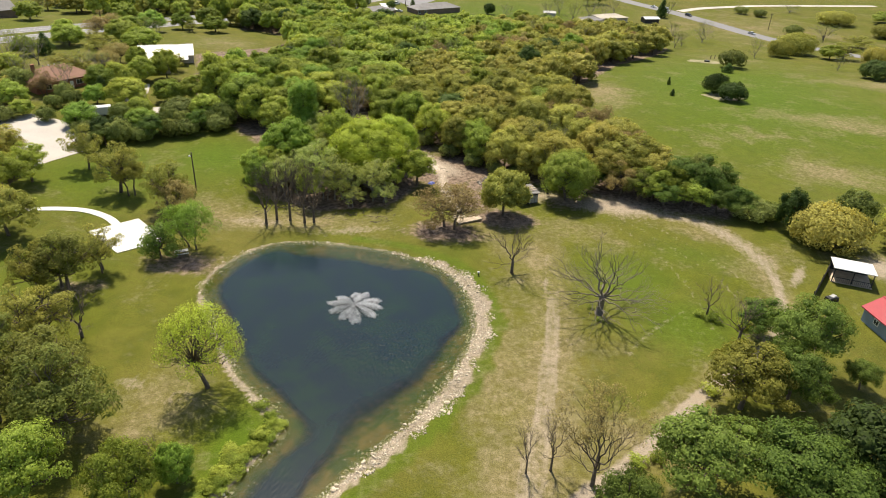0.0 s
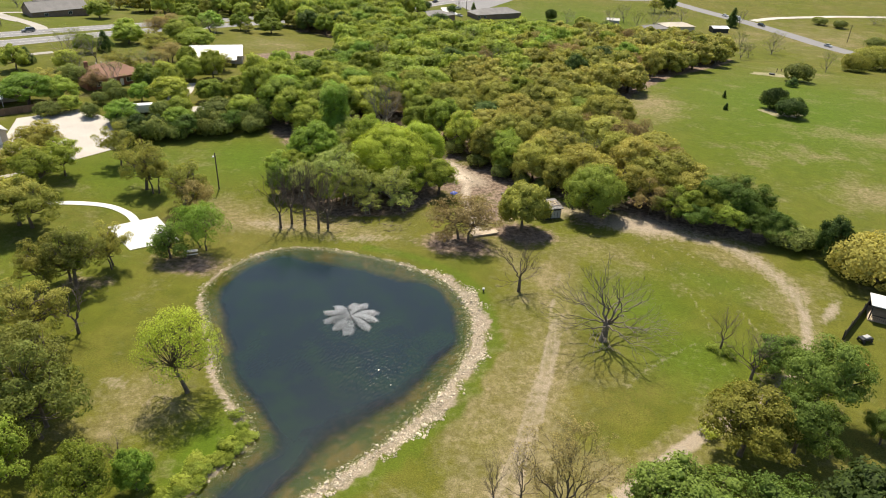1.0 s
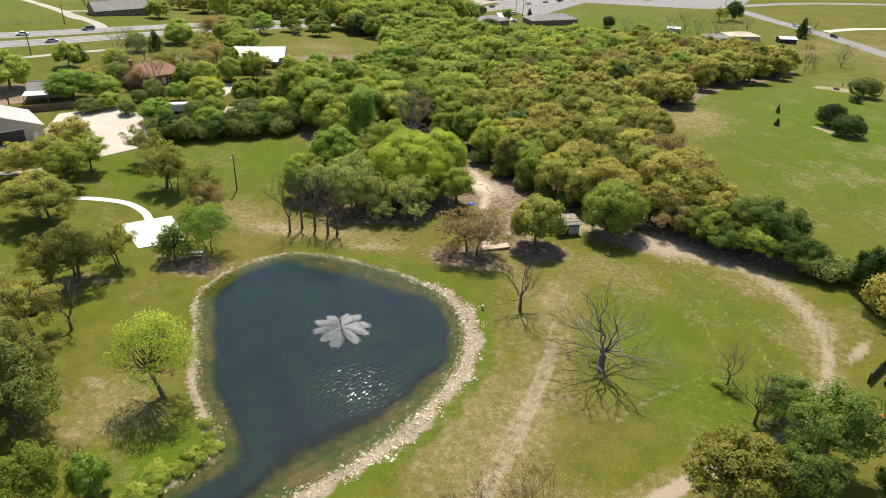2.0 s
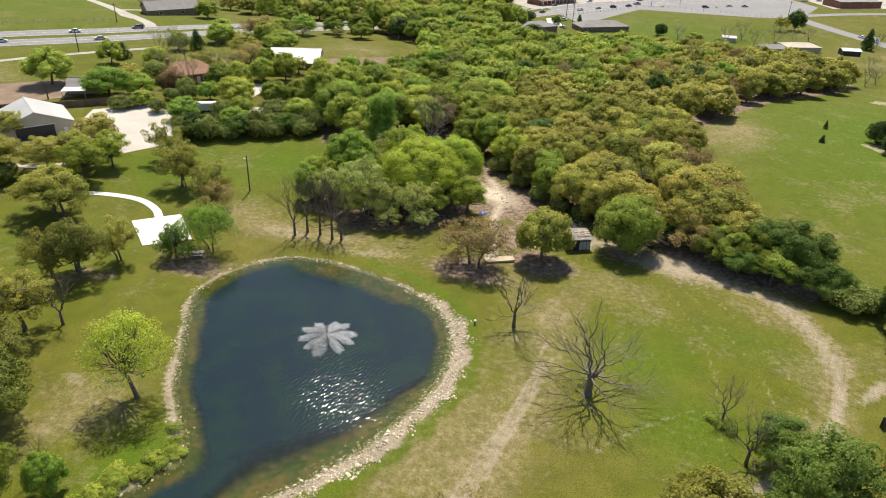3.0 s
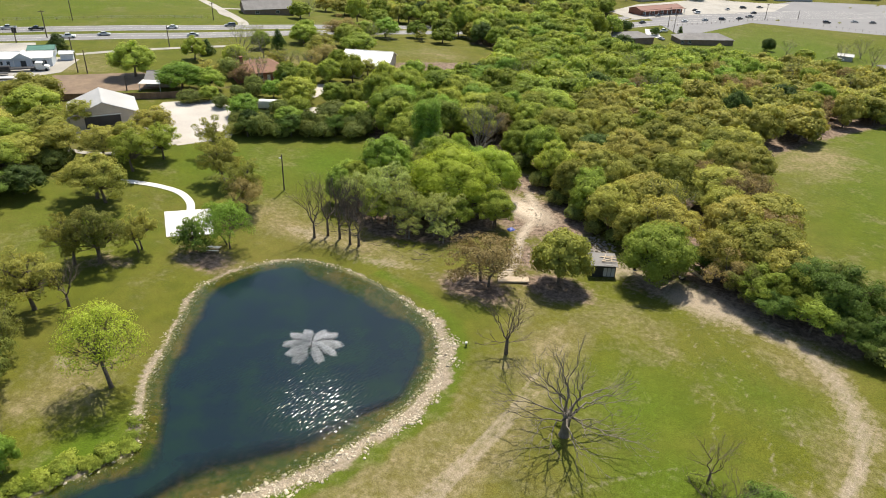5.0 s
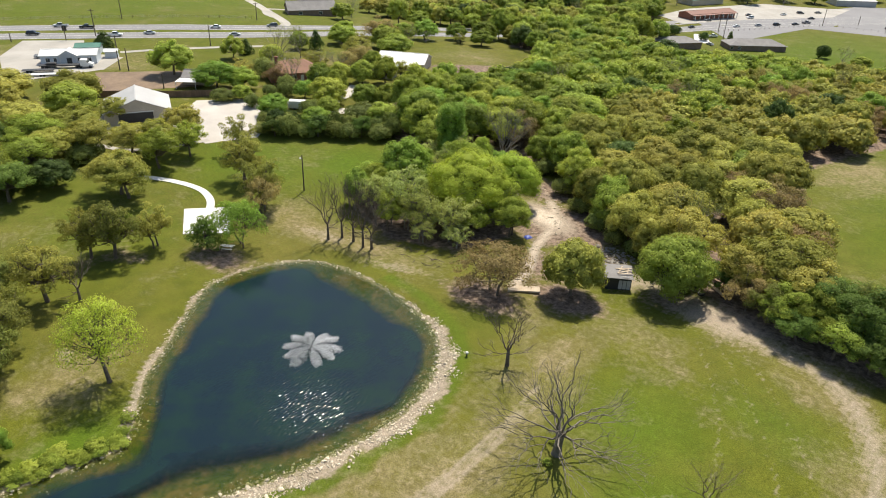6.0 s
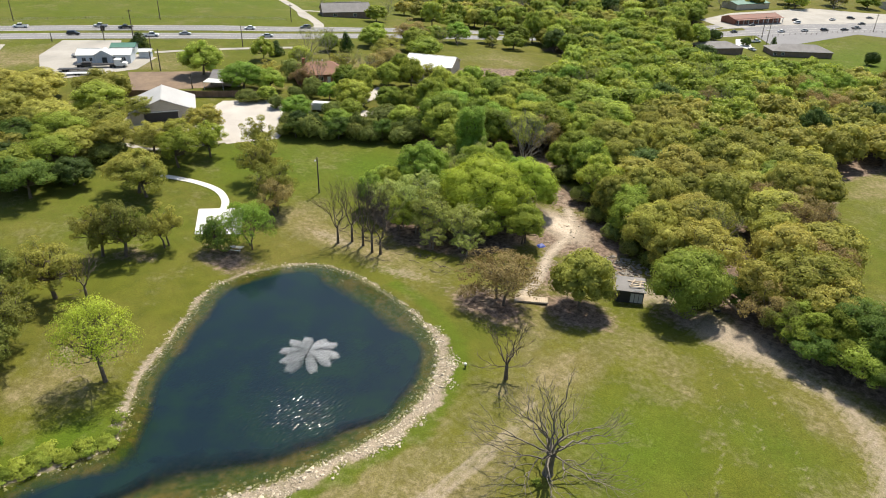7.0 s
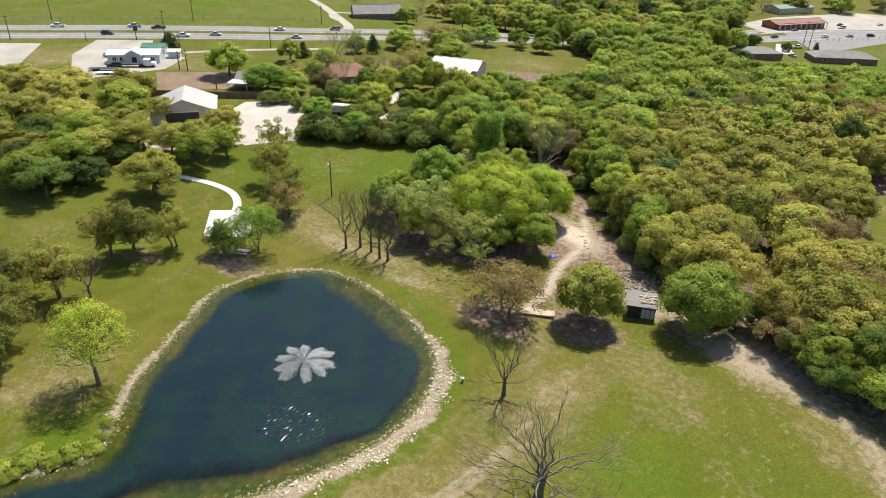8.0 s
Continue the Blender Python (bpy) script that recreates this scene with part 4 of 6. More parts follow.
FRESH = Kind([leafy_tree("broadleaf_tree", "tree in fresh bright green leaf", 50 + i, 11, 5.5, 32 + 3 * i, 6400, 0.21, M_FRESH, M_BARK, group="fresh green trees", twigs=0, hull=0.7) for i in range(3)])
FRESH_OPEN = Kind([leafy_tree("broadleaf_tree", "open-crowned tree in thin fresh green leaf", 54, 9, 6.2, 40, 9000, 0.15, M_FRESH, M_BARK, "vase", 2)])
BRIGHT = Kind([leafy_tree("willow_tree", "full dome-shaped tree in yellow-green spring leaf", 60 + i, 11, 5.5, 64, 22000, 0.115, M_BRIGHT, M_BARK, group="yellow-green trees", hull=0.7, bumps=0.95, dome=1.0) for i in range(2)])
PINE = Kind([leafy_tree("cedar_tree", "spreading layered evergreen beside the concrete slab", 104, 6.2, 4.0, 22, 5200, 0.15, M_DEEP, M_BARK, "layered", group="")])
DOME = Kind([leafy_tree("oak_tree", "dense dome-shaped green oak at the wood's edge", 27, 11, 5.5, 46, 10000, 0.17, M_MID, M_BARK, hull=0.72)])
POPLAR = Kind([leafy_tree("poplar_tree", "tall narrow tree in fresh green leaf", 64, 16, 4.6, 30, 9000, 0.19, M_FRESH, M_BARK, "tall", hull=0.6)])
BUD = Kind([leafy_tree("oak_tree", "oak in thin brown spring buds with limbs showing", 70 + i, 10, 5.5, 44, 8000, 0.15, M_BUD, M_BARK, "ragged", 2, group="budding oaks") for i in range(3)])
SPARSE = Kind([leafy_tree("oak_tree", "open-crowned oak with dark limbs showing through thin leaf", 80 + i, 12, 5, 40, 8500, 0.15, M_OLIVE, M_BARK, "ragged", 1 + i, group="open oaks") for i in range(2)])
WILD = Kind([leafy_tree("oak_tree", "tall ragged oak in olive-green leaf with dark limbs", 75 + i, 12, 5.5, 46, 11500, 0.16, M_WILD, M_BARK, "ragged", 1 + i, group="tall ragged oaks") for i in range(2)])
DUSK = Kind([leafy_tree("brushwood_tree", "feathery grey-green tree with thin stems", 85 + i, 10, 4.2, 36, 5600, 0.135, M_DUSK, M_BARK_GREY, "ragged", 2, group="grey-green brushwood trees") for i in range(2)])
DARK = Kind([leafy_tree("broadleaf_tree", "dense dark green tree", 90 + i, 10, 5.5, 30, 4000, 0.25, M_DARK, M_BARK, group="dark trees", twigs=1, hull=0.75) for i in range(2)])
DARK_BUSH = Kind([leafy_tree("cedar_thicket", "dense dark rounded cedar thicket", 95 + i, 6, 4.5, 20, 4200, 0.24, M_DARK, M_BARK, "bush", group="cedar thickets", category="bush", twigs=0, hull=0.6) for i in range(2)])
THICKET = Kind([leafy_tree("oak_thicket", "broad rounded oak thicket in the fields", 98 + i, 8, 8, 30, 5600, 0.30, M_OLIVE, M_BARK, "bush", group="field thickets", category="bush", twigs=0, hull=0.6) for i in range(2)])
CEDAR = Kind([leafy_tree("cedar_tree", "dense dark green cedar", 100 + i, 5, 2.2, 12, 2200, 0.16, M_DARK, M_BARK, "cone", group="cedars", twigs=0, hull=0.5) for i in range(2)])
HEDGE = Kind([leafy_tree("hedge_bush", "overgrown olive-green hedge bush", 110 + i, 4, 3.2, 18, 2600, 0.18, M_HEDGE, M_BARK, "bush", group="hedge bushes", category="bush", twigs=1, hull=0.5) for i in range(3)])
SHRUB = Kind([leafy_tree("shrub", "low bright green shrub on the bank", 120 + i, 1.6, 1.4, 8, 1000, 0.11, M_GREEN, M_BARK, "bush", group="shrubs on the bank", category="shrub", twigs=0) for i in range(2)])
BARE = Kind([bare_tree("bare_tree", "leafless tree with dark thin branches", 130 + i, 10, 3.5, M_BARK, 5, 4, 0.28, 0.020, group="bare trees") for i in range(4)])
GREY = Kind([bare_tree("bare_tree", "leafless grey tree with a dense twiggy crown", 140 + i, 10, 6, M_BARK_GREY, 4, 5, 0.15, 0.022, (1200, 0.13, M_HEDGE), group="grey trees") for i in range(2)])
GREY_DOME = Kind([bare_tree("bare_tree", "leafless tree with a broad dome of grey twigs", 147, 11, 6.5, M_BARK_GREY, 5, 7, 0.15, 0.024)])
BIG_BARE = Kind([bare_tree("bare_tree", "big leafless pecan with pale grey spreading limbs", 158, 12.8, 9.0, M_BARK_BROWN, 5, 11, 0.26, 0.040, leader=True)])
BROWN_BARE = Kind([bare_tree("bare_tree", "twiggy tree covered in fine brown buds", 161, 14, 4.2, M_BARK, 5, 6, 0.22, 0.018, (7500, 0.09, M_BUD))])

FAR_OAK = Mass("far_oak_woods", "distant oaks in yellow-olive spring leaf", (24, 25, 26), M_OLIVE_FAR)
FAR_GREEN = Mass("far_green_woods", "distant green broadleaf trees", (44, 45, 46), M_GREEN_FAR)

# round the pond
BIG_BARE.plant(42.5, 3.3, 12.8, 9.0, 0)
BARE.plant(27.6, 13.8, 9.0, 4.6, 20)
BARE.plant(59.7, 6.0, 6.0, 2.7)
BARE.plant(63.2, -0.8, 7.8, 3.8)
BARE.plant(32.8, -32.7, 7.3, 2.0)
BARE.plant(35.7, -31.7, 8.3, 2.3)
BROWN_BARE.plant(40.5, -33.3, 12.0, 4.2)
for bx, by, bh in ((-22.1, 23.5, 11.4), (-20.9, 26.0, 12.6), (-18.3, 26.6, 13.6), (-15.1, 26.1, 13.0), (-13.3, 26.6, 10.5)):
    BARE.plant(bx, by, bh, 4.0)
BARE.plant(-33.2, -19.3, 8.2, 3.8)
SPARSE_WILLOW = Kind([leafy_tree("willow_tree", "slender vase-shaped tree in thin yellow-green leaf", 66, 11, 6.0, 56, 9000, 0.125, M_WILLOW, M_BARK, "vase")])
SPARSE_WILLOW.plant(-10.4, -26.0, 12.4, 6.0)
OAK.plant(24.0, 37.4, 11.5, 5.4, label="round oak in yellow-green leaf beside the black shed")
BUD.plant(13.8, 28.5, 10.0, 7.2)
DOME.plant(36.9, 48.2, 12.0, 6.3)
FRESH_OPEN.plant(-30.8, 9.4, 8.8, 5.6)
PINE.plant(-34.0, 4.6, 7.2, 4.8)
WILD.plant(-42.6, -8.6, 11.5, 5.2)
GREEN_NEAR.plant(-44.6, -7.6, 9.0, 4.2)
SPARSE.plant(-45.6, -11.5, 11.0, 4.4)
SPARSE.plant(-41.0, -1.5, 9.6, 3.6)
SPARSE.plant(-56.3, 28.6, 12.0, 5.4)
SPARSE.plant(-53.2, 27.5, 11.0, 3.8)
SPARSE.plant(-42.8, 23.4, 11.5, 5.2)
BUD.plant(-39.6, 21.6, 9.0, 4.8)
OAK_NEAR.plant(-67.3, 5.5, 10.5, 6.8)
SPARSE.plant(-69.5, 37.2, 11.0, 4.3)
SPARSE.plant(-36.8, -22.9, 11.5, 5.4)
WILD.plant(-22.2, -37.6, 13.0, 6.4)
WILD.plant(-27.5, -33.0, 12.5, 5.6)
WILD.plant(-33.0, -38.0, 12.5, 6.0)
GREEN_NEAR.plant(-9.3, -46.3, 10.0, 4.2)
GREEN_NEAR.plant(-20.3, -48.0, 11.0, 5.0)
WILD.plant(-31.0, -50.0, 11.0, 5.5)
WILD.plant(-39.5, -30.0, 12.0, 5.6)
# on the near right
OAK_NEAR.plant(60.3, -16.5, 10.5, 6.2)
DEEP_NEAR.plant(70.6, -5.0, 12.0, 5.8)
DEEP_NEAR.plant(52.7, -31.7, 11.2, 6.8)
DEEP_NEAR.plant(63.0, -33.6, 11.4, 7.0)
DEEP_NEAR.plant(43.4, -39.5, 8.4, 4.4)
DARK.plant(71.5, -27.5, 11.0, 6.2)
DEEP_NEAR.plant(66.8, -14.0, 9.5, 4.8)
DEEP_NEAR.plant(77.8, -8.9, 5.2, 2.6)
DEEP_NEAR.plant(66.5, 1.0, 7.0, 4.0)
DEEP_NEAR.plant(78.0, -33.0, 10.0, 6.0)
THICKET.plant(87.2, 37.6, 8.0, 8.2, label="broad thicket in yellow-brown spring leaf")
DARK.plant(81.7, 42.3, 9.0, 3.4)
HEDGE.plant(75.0, 45.5, 4.6, 4.8)
HEDGE.plant(79.0, 46.5, 4.0, 3.6)
HEDGE.plant(97.4, 51.2, 6.5, 4.6)
GREEN_NEAR.plant(104.0, 43.0, 8.0, 5.0)
OAK_NEAR.plant(100.0, 38.0, 7.0, 4.5)
# along the east trail
OAK_NEAR.plant(51.7, 60.2, 12.0, 8.0)
DEEP_NEAR.plant(60.6, 54.4, 10.5, 5.8)
DEEP_NEAR.plant(66.0, 50.6, 11.0, 6.0)
OAK_NEAR.plant(34.6, 60.0, 12.0, 7.2)
GREEN_NEAR.plant(55.4, 50.6, 8.4, 5.0)
DEEP_NEAR.plant(70.8, 47.4, 6.8, 4.2)
OAK_NEAR.plant(46.0, 56.0, 10.0, 5.6)
for ux, uy, uh, ur, kind in ((57.5, 47.8, 6.5, 4.2, DEEP_NEAR), (63.0, 47.2, 7.0, 4.4, GREEN_NEAR), (68.0, 46.4, 6.6, 4.2, DEEP_NEAR), (52.5, 50.0, 7.5, 4.4, WILD), (48.5, 52.5, 8.0, 4.8, BUD), (43.5, 55.2, 7.0, 4.0, DEEP_NEAR), (72.5, 46.8, 6.0, 4.0, DEEP_NEAR), (59.0, 51.0, 9.0, 5.0, GREEN_NEAR),
                             (56.0, 56.0, 11.0, 6.0, OAK_NEAR), (64.5, 55.5, 10.0, 5.6, WILD)):
    kind.plant(ux, uy, uh, ur)
# the clump west of the creek
BRIGHT.plant(-8.0, 49.4, 14.0, 8.8)
BRIGHT.plant(-4.8, 60.0, 11.5, 6.6)
FRESH.plant(-26.9, 50.7, 12.5, 6.4)
POPLAR.plant(-30.9, 71.4, 15.5, 4.8)
GREY_DOME.plant(-20.5, 79.5, 13.0, 6.8)
for ex, ey, eh, er, kind in ((2.0, 77.0, 10.5, 5.0, GREEN), (9.5, 71.0, 10.0, 5.0, OAK), (16.0, 66.5, 9.0, 4.6, GREEN), (22.0, 63.5, 10.5, 5.2, OAK), (28.5, 60.0, 9.5, 4.8, OAK), (-5.0, 83.5, 11.0, 5.2, GREEN), (-13.0, 85.0, 8.0, 4.4, GREEN),
                             (0.5, 73.5, 4.0, 3.0, HEDGE), (8.0, 67.8, 3.6, 2.8, HEDGE), (14.5, 63.2, 3.4, 2.6, HEDGE), (20.0, 60.6, 3.4, 2.6, HEDGE), (-9.0, 80.5, 4.0, 3.2, HEDGE), (-15.5, 77.0, 3.6, 3.0, HEDGE), (25.5, 59.0, 3.2, 2.6, HEDGE)):
    kind.plant(ex, ey, eh, er)
FRESH.plant(13.5, 70.5, 9.5, 4.6)
DUSK.plant(-17.0, 40.5, 12.5, 6.0)
DUSK.plant(-3.5, 41.5, 9.5, 4.6)
DUSK.plant(-23.5, 38.0, 9.5, 4.2)
DUSK.plant(-11.5, 38.0, 11.0, 5.0)
GREEN_NEAR.plant(-28.5, 43.0, 8.5, 4.2)
GREEN_NEAR.plant(3.4, 48.5, 8.0, 4.2)
GREEN_NEAR.plant(-19.0, 62.0, 11.5, 5.4)
DUSK.plant(-8.0, 35.2, 5.0, 3.2)
DUSK.plant(-1.5, 37.6, 5.2, 3.2)
HEDGE.plant(-33.0, 50.0, 4.2, 3.4)

rng_west = np.random.default_rng(15)
for row in range(8):
    for col in range(8):
        wx, wy = -38 + col * 5.4 + 2.7 * (row % 2) + rng_west.uniform(-1.5, 1.5), 33 + row * 5.2 + rng_west.uniform(-1.5, 1.5)
        if inside(np.array([wx]), np.array([wy]), WOODS_WEST)[0] and math.hypot(wx + 9.0, wy - 50) > 7.5 and math.hypot(wx + 5.6, wy - 60) > 6:
            u = rng_west.random()
            (DUSK if u < 0.6 else GREEN_NEAR if u < 0.8 else FRESH).plant(wx, wy, rng_west.uniform(5.5, 9.5), rng_west.uniform(2.6, 3.8))

# the woods: trees by a jittered lattice, olive oaks on the sunny east side, greener trees to the west
rng_wood = np.random.default_rng(5)
TAKEN = [(34.6, 60.0, 6), (51.7, 60.2, 7), (60.6, 54.4, 4.5), (66, 50.6, 4.5), (13.5, 70.5, 4), (36.9, 48, 6), (55.4, 50.6, 4), (70.8, 47.4, 4), (46, 56, 5), (-20.5, 79.5, 9), (2, 77, 4.5), (9.5, 71, 4.5), (16, 66.5, 4), (22, 63.5, 4.5), (28.5, 60, 4), (-5, 83.5, 4.5), (-13, 85, 4)]
MEADOW = np.array([(-96, 108), (-72, 102), (-58, 138), (-72, 172), (-90, 198), (-112, 206), (-132, 182), (-116, 150), (-96, 142)])
for row in range(46):
    for col in range(30):
        s = 8.6 if row < 20 else 9.6
        wx = -112 + (col + 0.5 * (row % 2)) * s + rng_wood.uniform(-2.4, 2.4)
        wy = 40 + (row if row < 20 else 20 + (row - 20) * 1.1) * 7.4 + rng_wood.uniform(-2.2, 2.2)
        one = np.array([wx]), np.array([wy])
        if not inside(*one, WOODS_EAST)[0] or inside(*one, MEADOW)[0] or reach(*one, WOODS_EAST, True)[0][0] < 2.2:
            continue
        if any(math.hypot(wx - a, wy - b) < c for a, b, c in TAKEN):
            continue
        olive = ease(-32, 8, wx - 0.10 * (wy - 70)) * 0.9
        rr, hh, u = rng_wood.uniform(4.6, 7.2), rng_wood.uniform(8.5, 12.5), rng_wood.random()
        if u < olive:
            kind = BUD if rng_wood.random() < 0.08 else OAK if wy < 118 else FAR_OAK
        elif u < 0.94:
            kind = FRESH if rng_wood.random() < 0.14 else GREEN if wy < 118 else FAR_GREEN
        else:
            kind = GREY if rng_wood.random() < 0.5 else DARK
        kind.plant(wx, wy, hh, rr)

# hedge on the far side of the meadow and round the gravel lot
for k in np.linspace(0, 1, 9):
    (HEDGE if int(8 * k) % 3 else DEEP_NEAR).plant(-73.5 + 21 * k + 0.8 * math.sin(31 * k), 50.5 + 22.5 * k, 5.4 + 1.2 * math.sin(19 * k), 3.5 + 0.7 * math.sin(23 * k))
    (DARK if k < 0.4 else HEDGE).plant(-76.0 + 21 * k, 53.5 + 22.0 * k, 5.2 + 1.3 * math.sin(13 * k + 1), 3.0)
for k in np.linspace(0, 1, 6):
    HEDGE.plant(-77.0 - 15 * k, 49.5 + 16 * k, 3.4 + 0.6 * math.sin(7 * k), 2.8)
FRESH.plant(-85.6, 59.6, 6.4, 4.6)
FRESH.plant(-70.7, 62.2, 6.4, 4.8)
GREEN.plant(-84.1, 78.3, 8.4, 5.8)
HEDGE.plant(-68.0, 77.6, 5.2, 6.5)
GREEN.plant(-60.5, 77.5, 7.0, 4.8)
GREEN.plant(-88.0, 106.4, 9.5, 4.2)
GREEN.plant(-87.3, 85.0, 9.0, 3.4)
CEDAR.plant(-95.5, 84.0, 6.5, 2.6)
FRESH.plant(-118.4, 63.0, 9.0, 7.6)
FRESH.plant(-112.5, 69.0, 7.0, 5.0)
HEDGE.plant(-106.2, 57.0, 4.0, 4.0)
HEDGE.plant(-120.2, 82.8, 7.0, 4.6)
GREY.plant(-140.4, 105.0, 10.0, 8.0)
GREY.plant(-134.0, 109.0, 9.0, 5.0)
GREEN.plant(-148.8, 90.3, 8.5, 4.4)
CEDAR.plant(-141.6, 122.9, 8.0, 3.4)
GREY.plant(-113.3, 99.5, 8.0, 6.0)
GREY.plant(-108.0, 104.0, 7.0, 5.0)
GREEN.plant(-143.1, 137.7, 8.0, 6.0)
BUD.plant(-141.7, 157.0, 10.0, 7.5)
GREEN.plant(-128.0, 147.0, 9.0, 6.5)
GREEN.plant(-115.7, 140.3, 8.0, 7.0)
SPARSE.plant(-120.5, 124.5, 8.5, 6.6)
BUD.plant(-112.0, 118.0, 7.5, 5.5)
GREEN.plant(-103.5, 116.0, 7.0, 3.4)
GREEN.plant(-142.6, 63.0, 11.5, 7.4, label="broad lone green oak on the roadside lawn")
CEDAR.plant(-195.3, 65.9, 6.5, 4.6)
# the grove by the metal building
for gx, gy, gh, gr in ((-149.1, 14.2, 9, 8.6), (-140.0, 8.0, 10, 7.5), (-131.7, 25.7, 9.5, 8.0), (-123.7, -3.7, 10.5, 8.4), (-113.5, 4.5, 9.5, 8.0), (-101.1, 12.6, 9.5, 7.2), (-92.9, 2.2, 8.5, 6.8), (-164.9, 4.0, 9, 7.4),
                       (-154.0, 7.2, 9, 6.6), (-84.8, 31.5, 10, 6.0), (-107.9, 26.1, 7.4, 5.2), (-84.3, 17.2, 8.6, 5.6), (-80.5, 22.5, 9.4, 4.8), (-136, -14, 10, 8), (-110, -14, 9, 7), (-97, -10, 8, 6), (-172, -8, 9, 8), (-150, -8, 9, 8)):
    (OAK_NEAR if gx > -112 else OAK).plant(gx, gy, gh, gr)
for gx, gy, gh, gr, kind in ((-64.5, 5.6, 10.5, 5.8, OAK_NEAR), (-74.0, 18.0, 10.0, 5.4, GREEN_NEAR), (-88.0, -4.0, 9.5, 7.0, GREEN_NEAR), (-78.0, -12.5, 9.5, 6.4, DEEP_NEAR), (-90.0, 10.5, 9.5, 6.4, OAK_NEAR), (-99.0, 3.0, 10.0, 7.0, GREEN_NEAR), (-120.0, 20.0, 10.0, 7.2, GREEN), (-75.5, 27.0, 9.0, 4.4, GREEN_NEAR), (-104.0, -6.0, 9.0, 6.6, DEEP_NEAR), (-118.0, -14.0, 9.5, 7.0, GREEN)):
    kind.plant(gx, gy, gh, gr)
DARK.plant(-128.0, -14.0, 10.0, 8.0)
GREEN.plant(-83.5, -13.5, 9.5, 6.6)
DARK.plant(-92.0, -12.0, 7.5, 6.0)
DARK.plant(-79.0, -3.5, 6.5, 5.0)
HEDGE.plant(-88.0, 8.0, 5.0, 5.0)
# beyond the highway
FAR_NORTH = np.array([(-168, 222), (-150, 262), (-124, 344), (-122, 372), (-150, 470), (-330, 470), (-330, 330), (-232, 240), (-196, 214)])
rng_far = np.random.default_rng(21)
for row in range(20):
    for col in range(17):
        fx, fy = -330 + (col + 0.5 * (row % 2)) * 13.5 + rng_far.uniform(-4.5, 4.5), 216 + row * 12.5 + rng_far.uniform(-4, 4)
        if inside(np.array([fx]), np.array([fy]), FAR_NORTH)[0] and rng_far.random() < 0.9:
            u = rng_far.random()
            (FAR_OAK if u < 0.3 else DARK if u < 0.38 else GREY if u < 0.5 else FAR_GREEN).plant(fx, fy, rng_far.uniform(8, 12), rng_far.uniform(5.5, 8))
for gx, gy, gh, gr, kind in ((-164.3, 207.6, 8, 6, FAR_GREEN), (-195, 185.2, 8, 6, FAR_GREEN), (-201, 197, 7, 5, GREY), (-230, 225, 8, 6, GREY), (-214, 222, 8, 6, FAR_OAK), (-120, 468, 10, 9, FAR_OAK), (-98, 490, 11, 9, FAR_GREEN), (-130, 440, 10, 8, GREY), (-80, 515, 10, 9, GREY), (-108, 505, 11, 9, FAR_GREEN),
                             (-66, 545, 10, 9, FAR_GREEN), (-40, 600, 10, 11, DARK), (0, 625, 10, 11, FAR_GREEN), (40, 645, 10, 11, FAR_GREEN), (-250, 195, 8, 6, GREY), (-150, 232, 8, 5, FAR_GREEN), (-140, 262, 8, 5, FAR_GREEN), (-155, 250, 8, 6, FAR_OAK), (-84, 528, 10, 9, FAR_OAK), (-20, 615, 10, 10, FAR_OAK)):
    kind.plant(gx, gy, gh, gr)
for gx, gy, gh in ((-121, 341, 11), (-119, 352, 12), (-122, 362, 11), (-117, 372, 10), (-121, 381, 12), (-127, 370, 12), (-128, 350, 11), (-124, 392, 11)):
    (FAR_GREEN if gy % 2 else GREEN).plant(gx, gy, gh, 6.4)
# tall trees along both sides of the highway
rng_side = np.random.default_rng(33)
for k in np.linspace(0.2, 0.84, 14):
    GREEN.plant(-130 + 44 * k + rng_side.uniform(-3, 3), 186 + 148 * k + rng_side.uniform(-3, 3), rng_side.uniform(11, 15), rng_side.uniform(4.8, 6.6))
    FAR_GREEN.plant(-118 + 42 * k + rng_side.uniform(-4, 4), 196 + 132 * k + rng_side.uniform(-4, 4), rng_side.uniform(10, 14), rng_side.uniform(5, 6.6))
for k in np.linspace(0, 1, 13):
    (FAR_GREEN if rng_side.random() < 0.6 else FAR_OAK).plant(-172 + 34 * k + rng_side.uniform(-3, 3), 205 + 100 * k + rng_side.uniform(-4, 4), rng_side.uniform(9, 13), rng_side.uniform(5, 7))
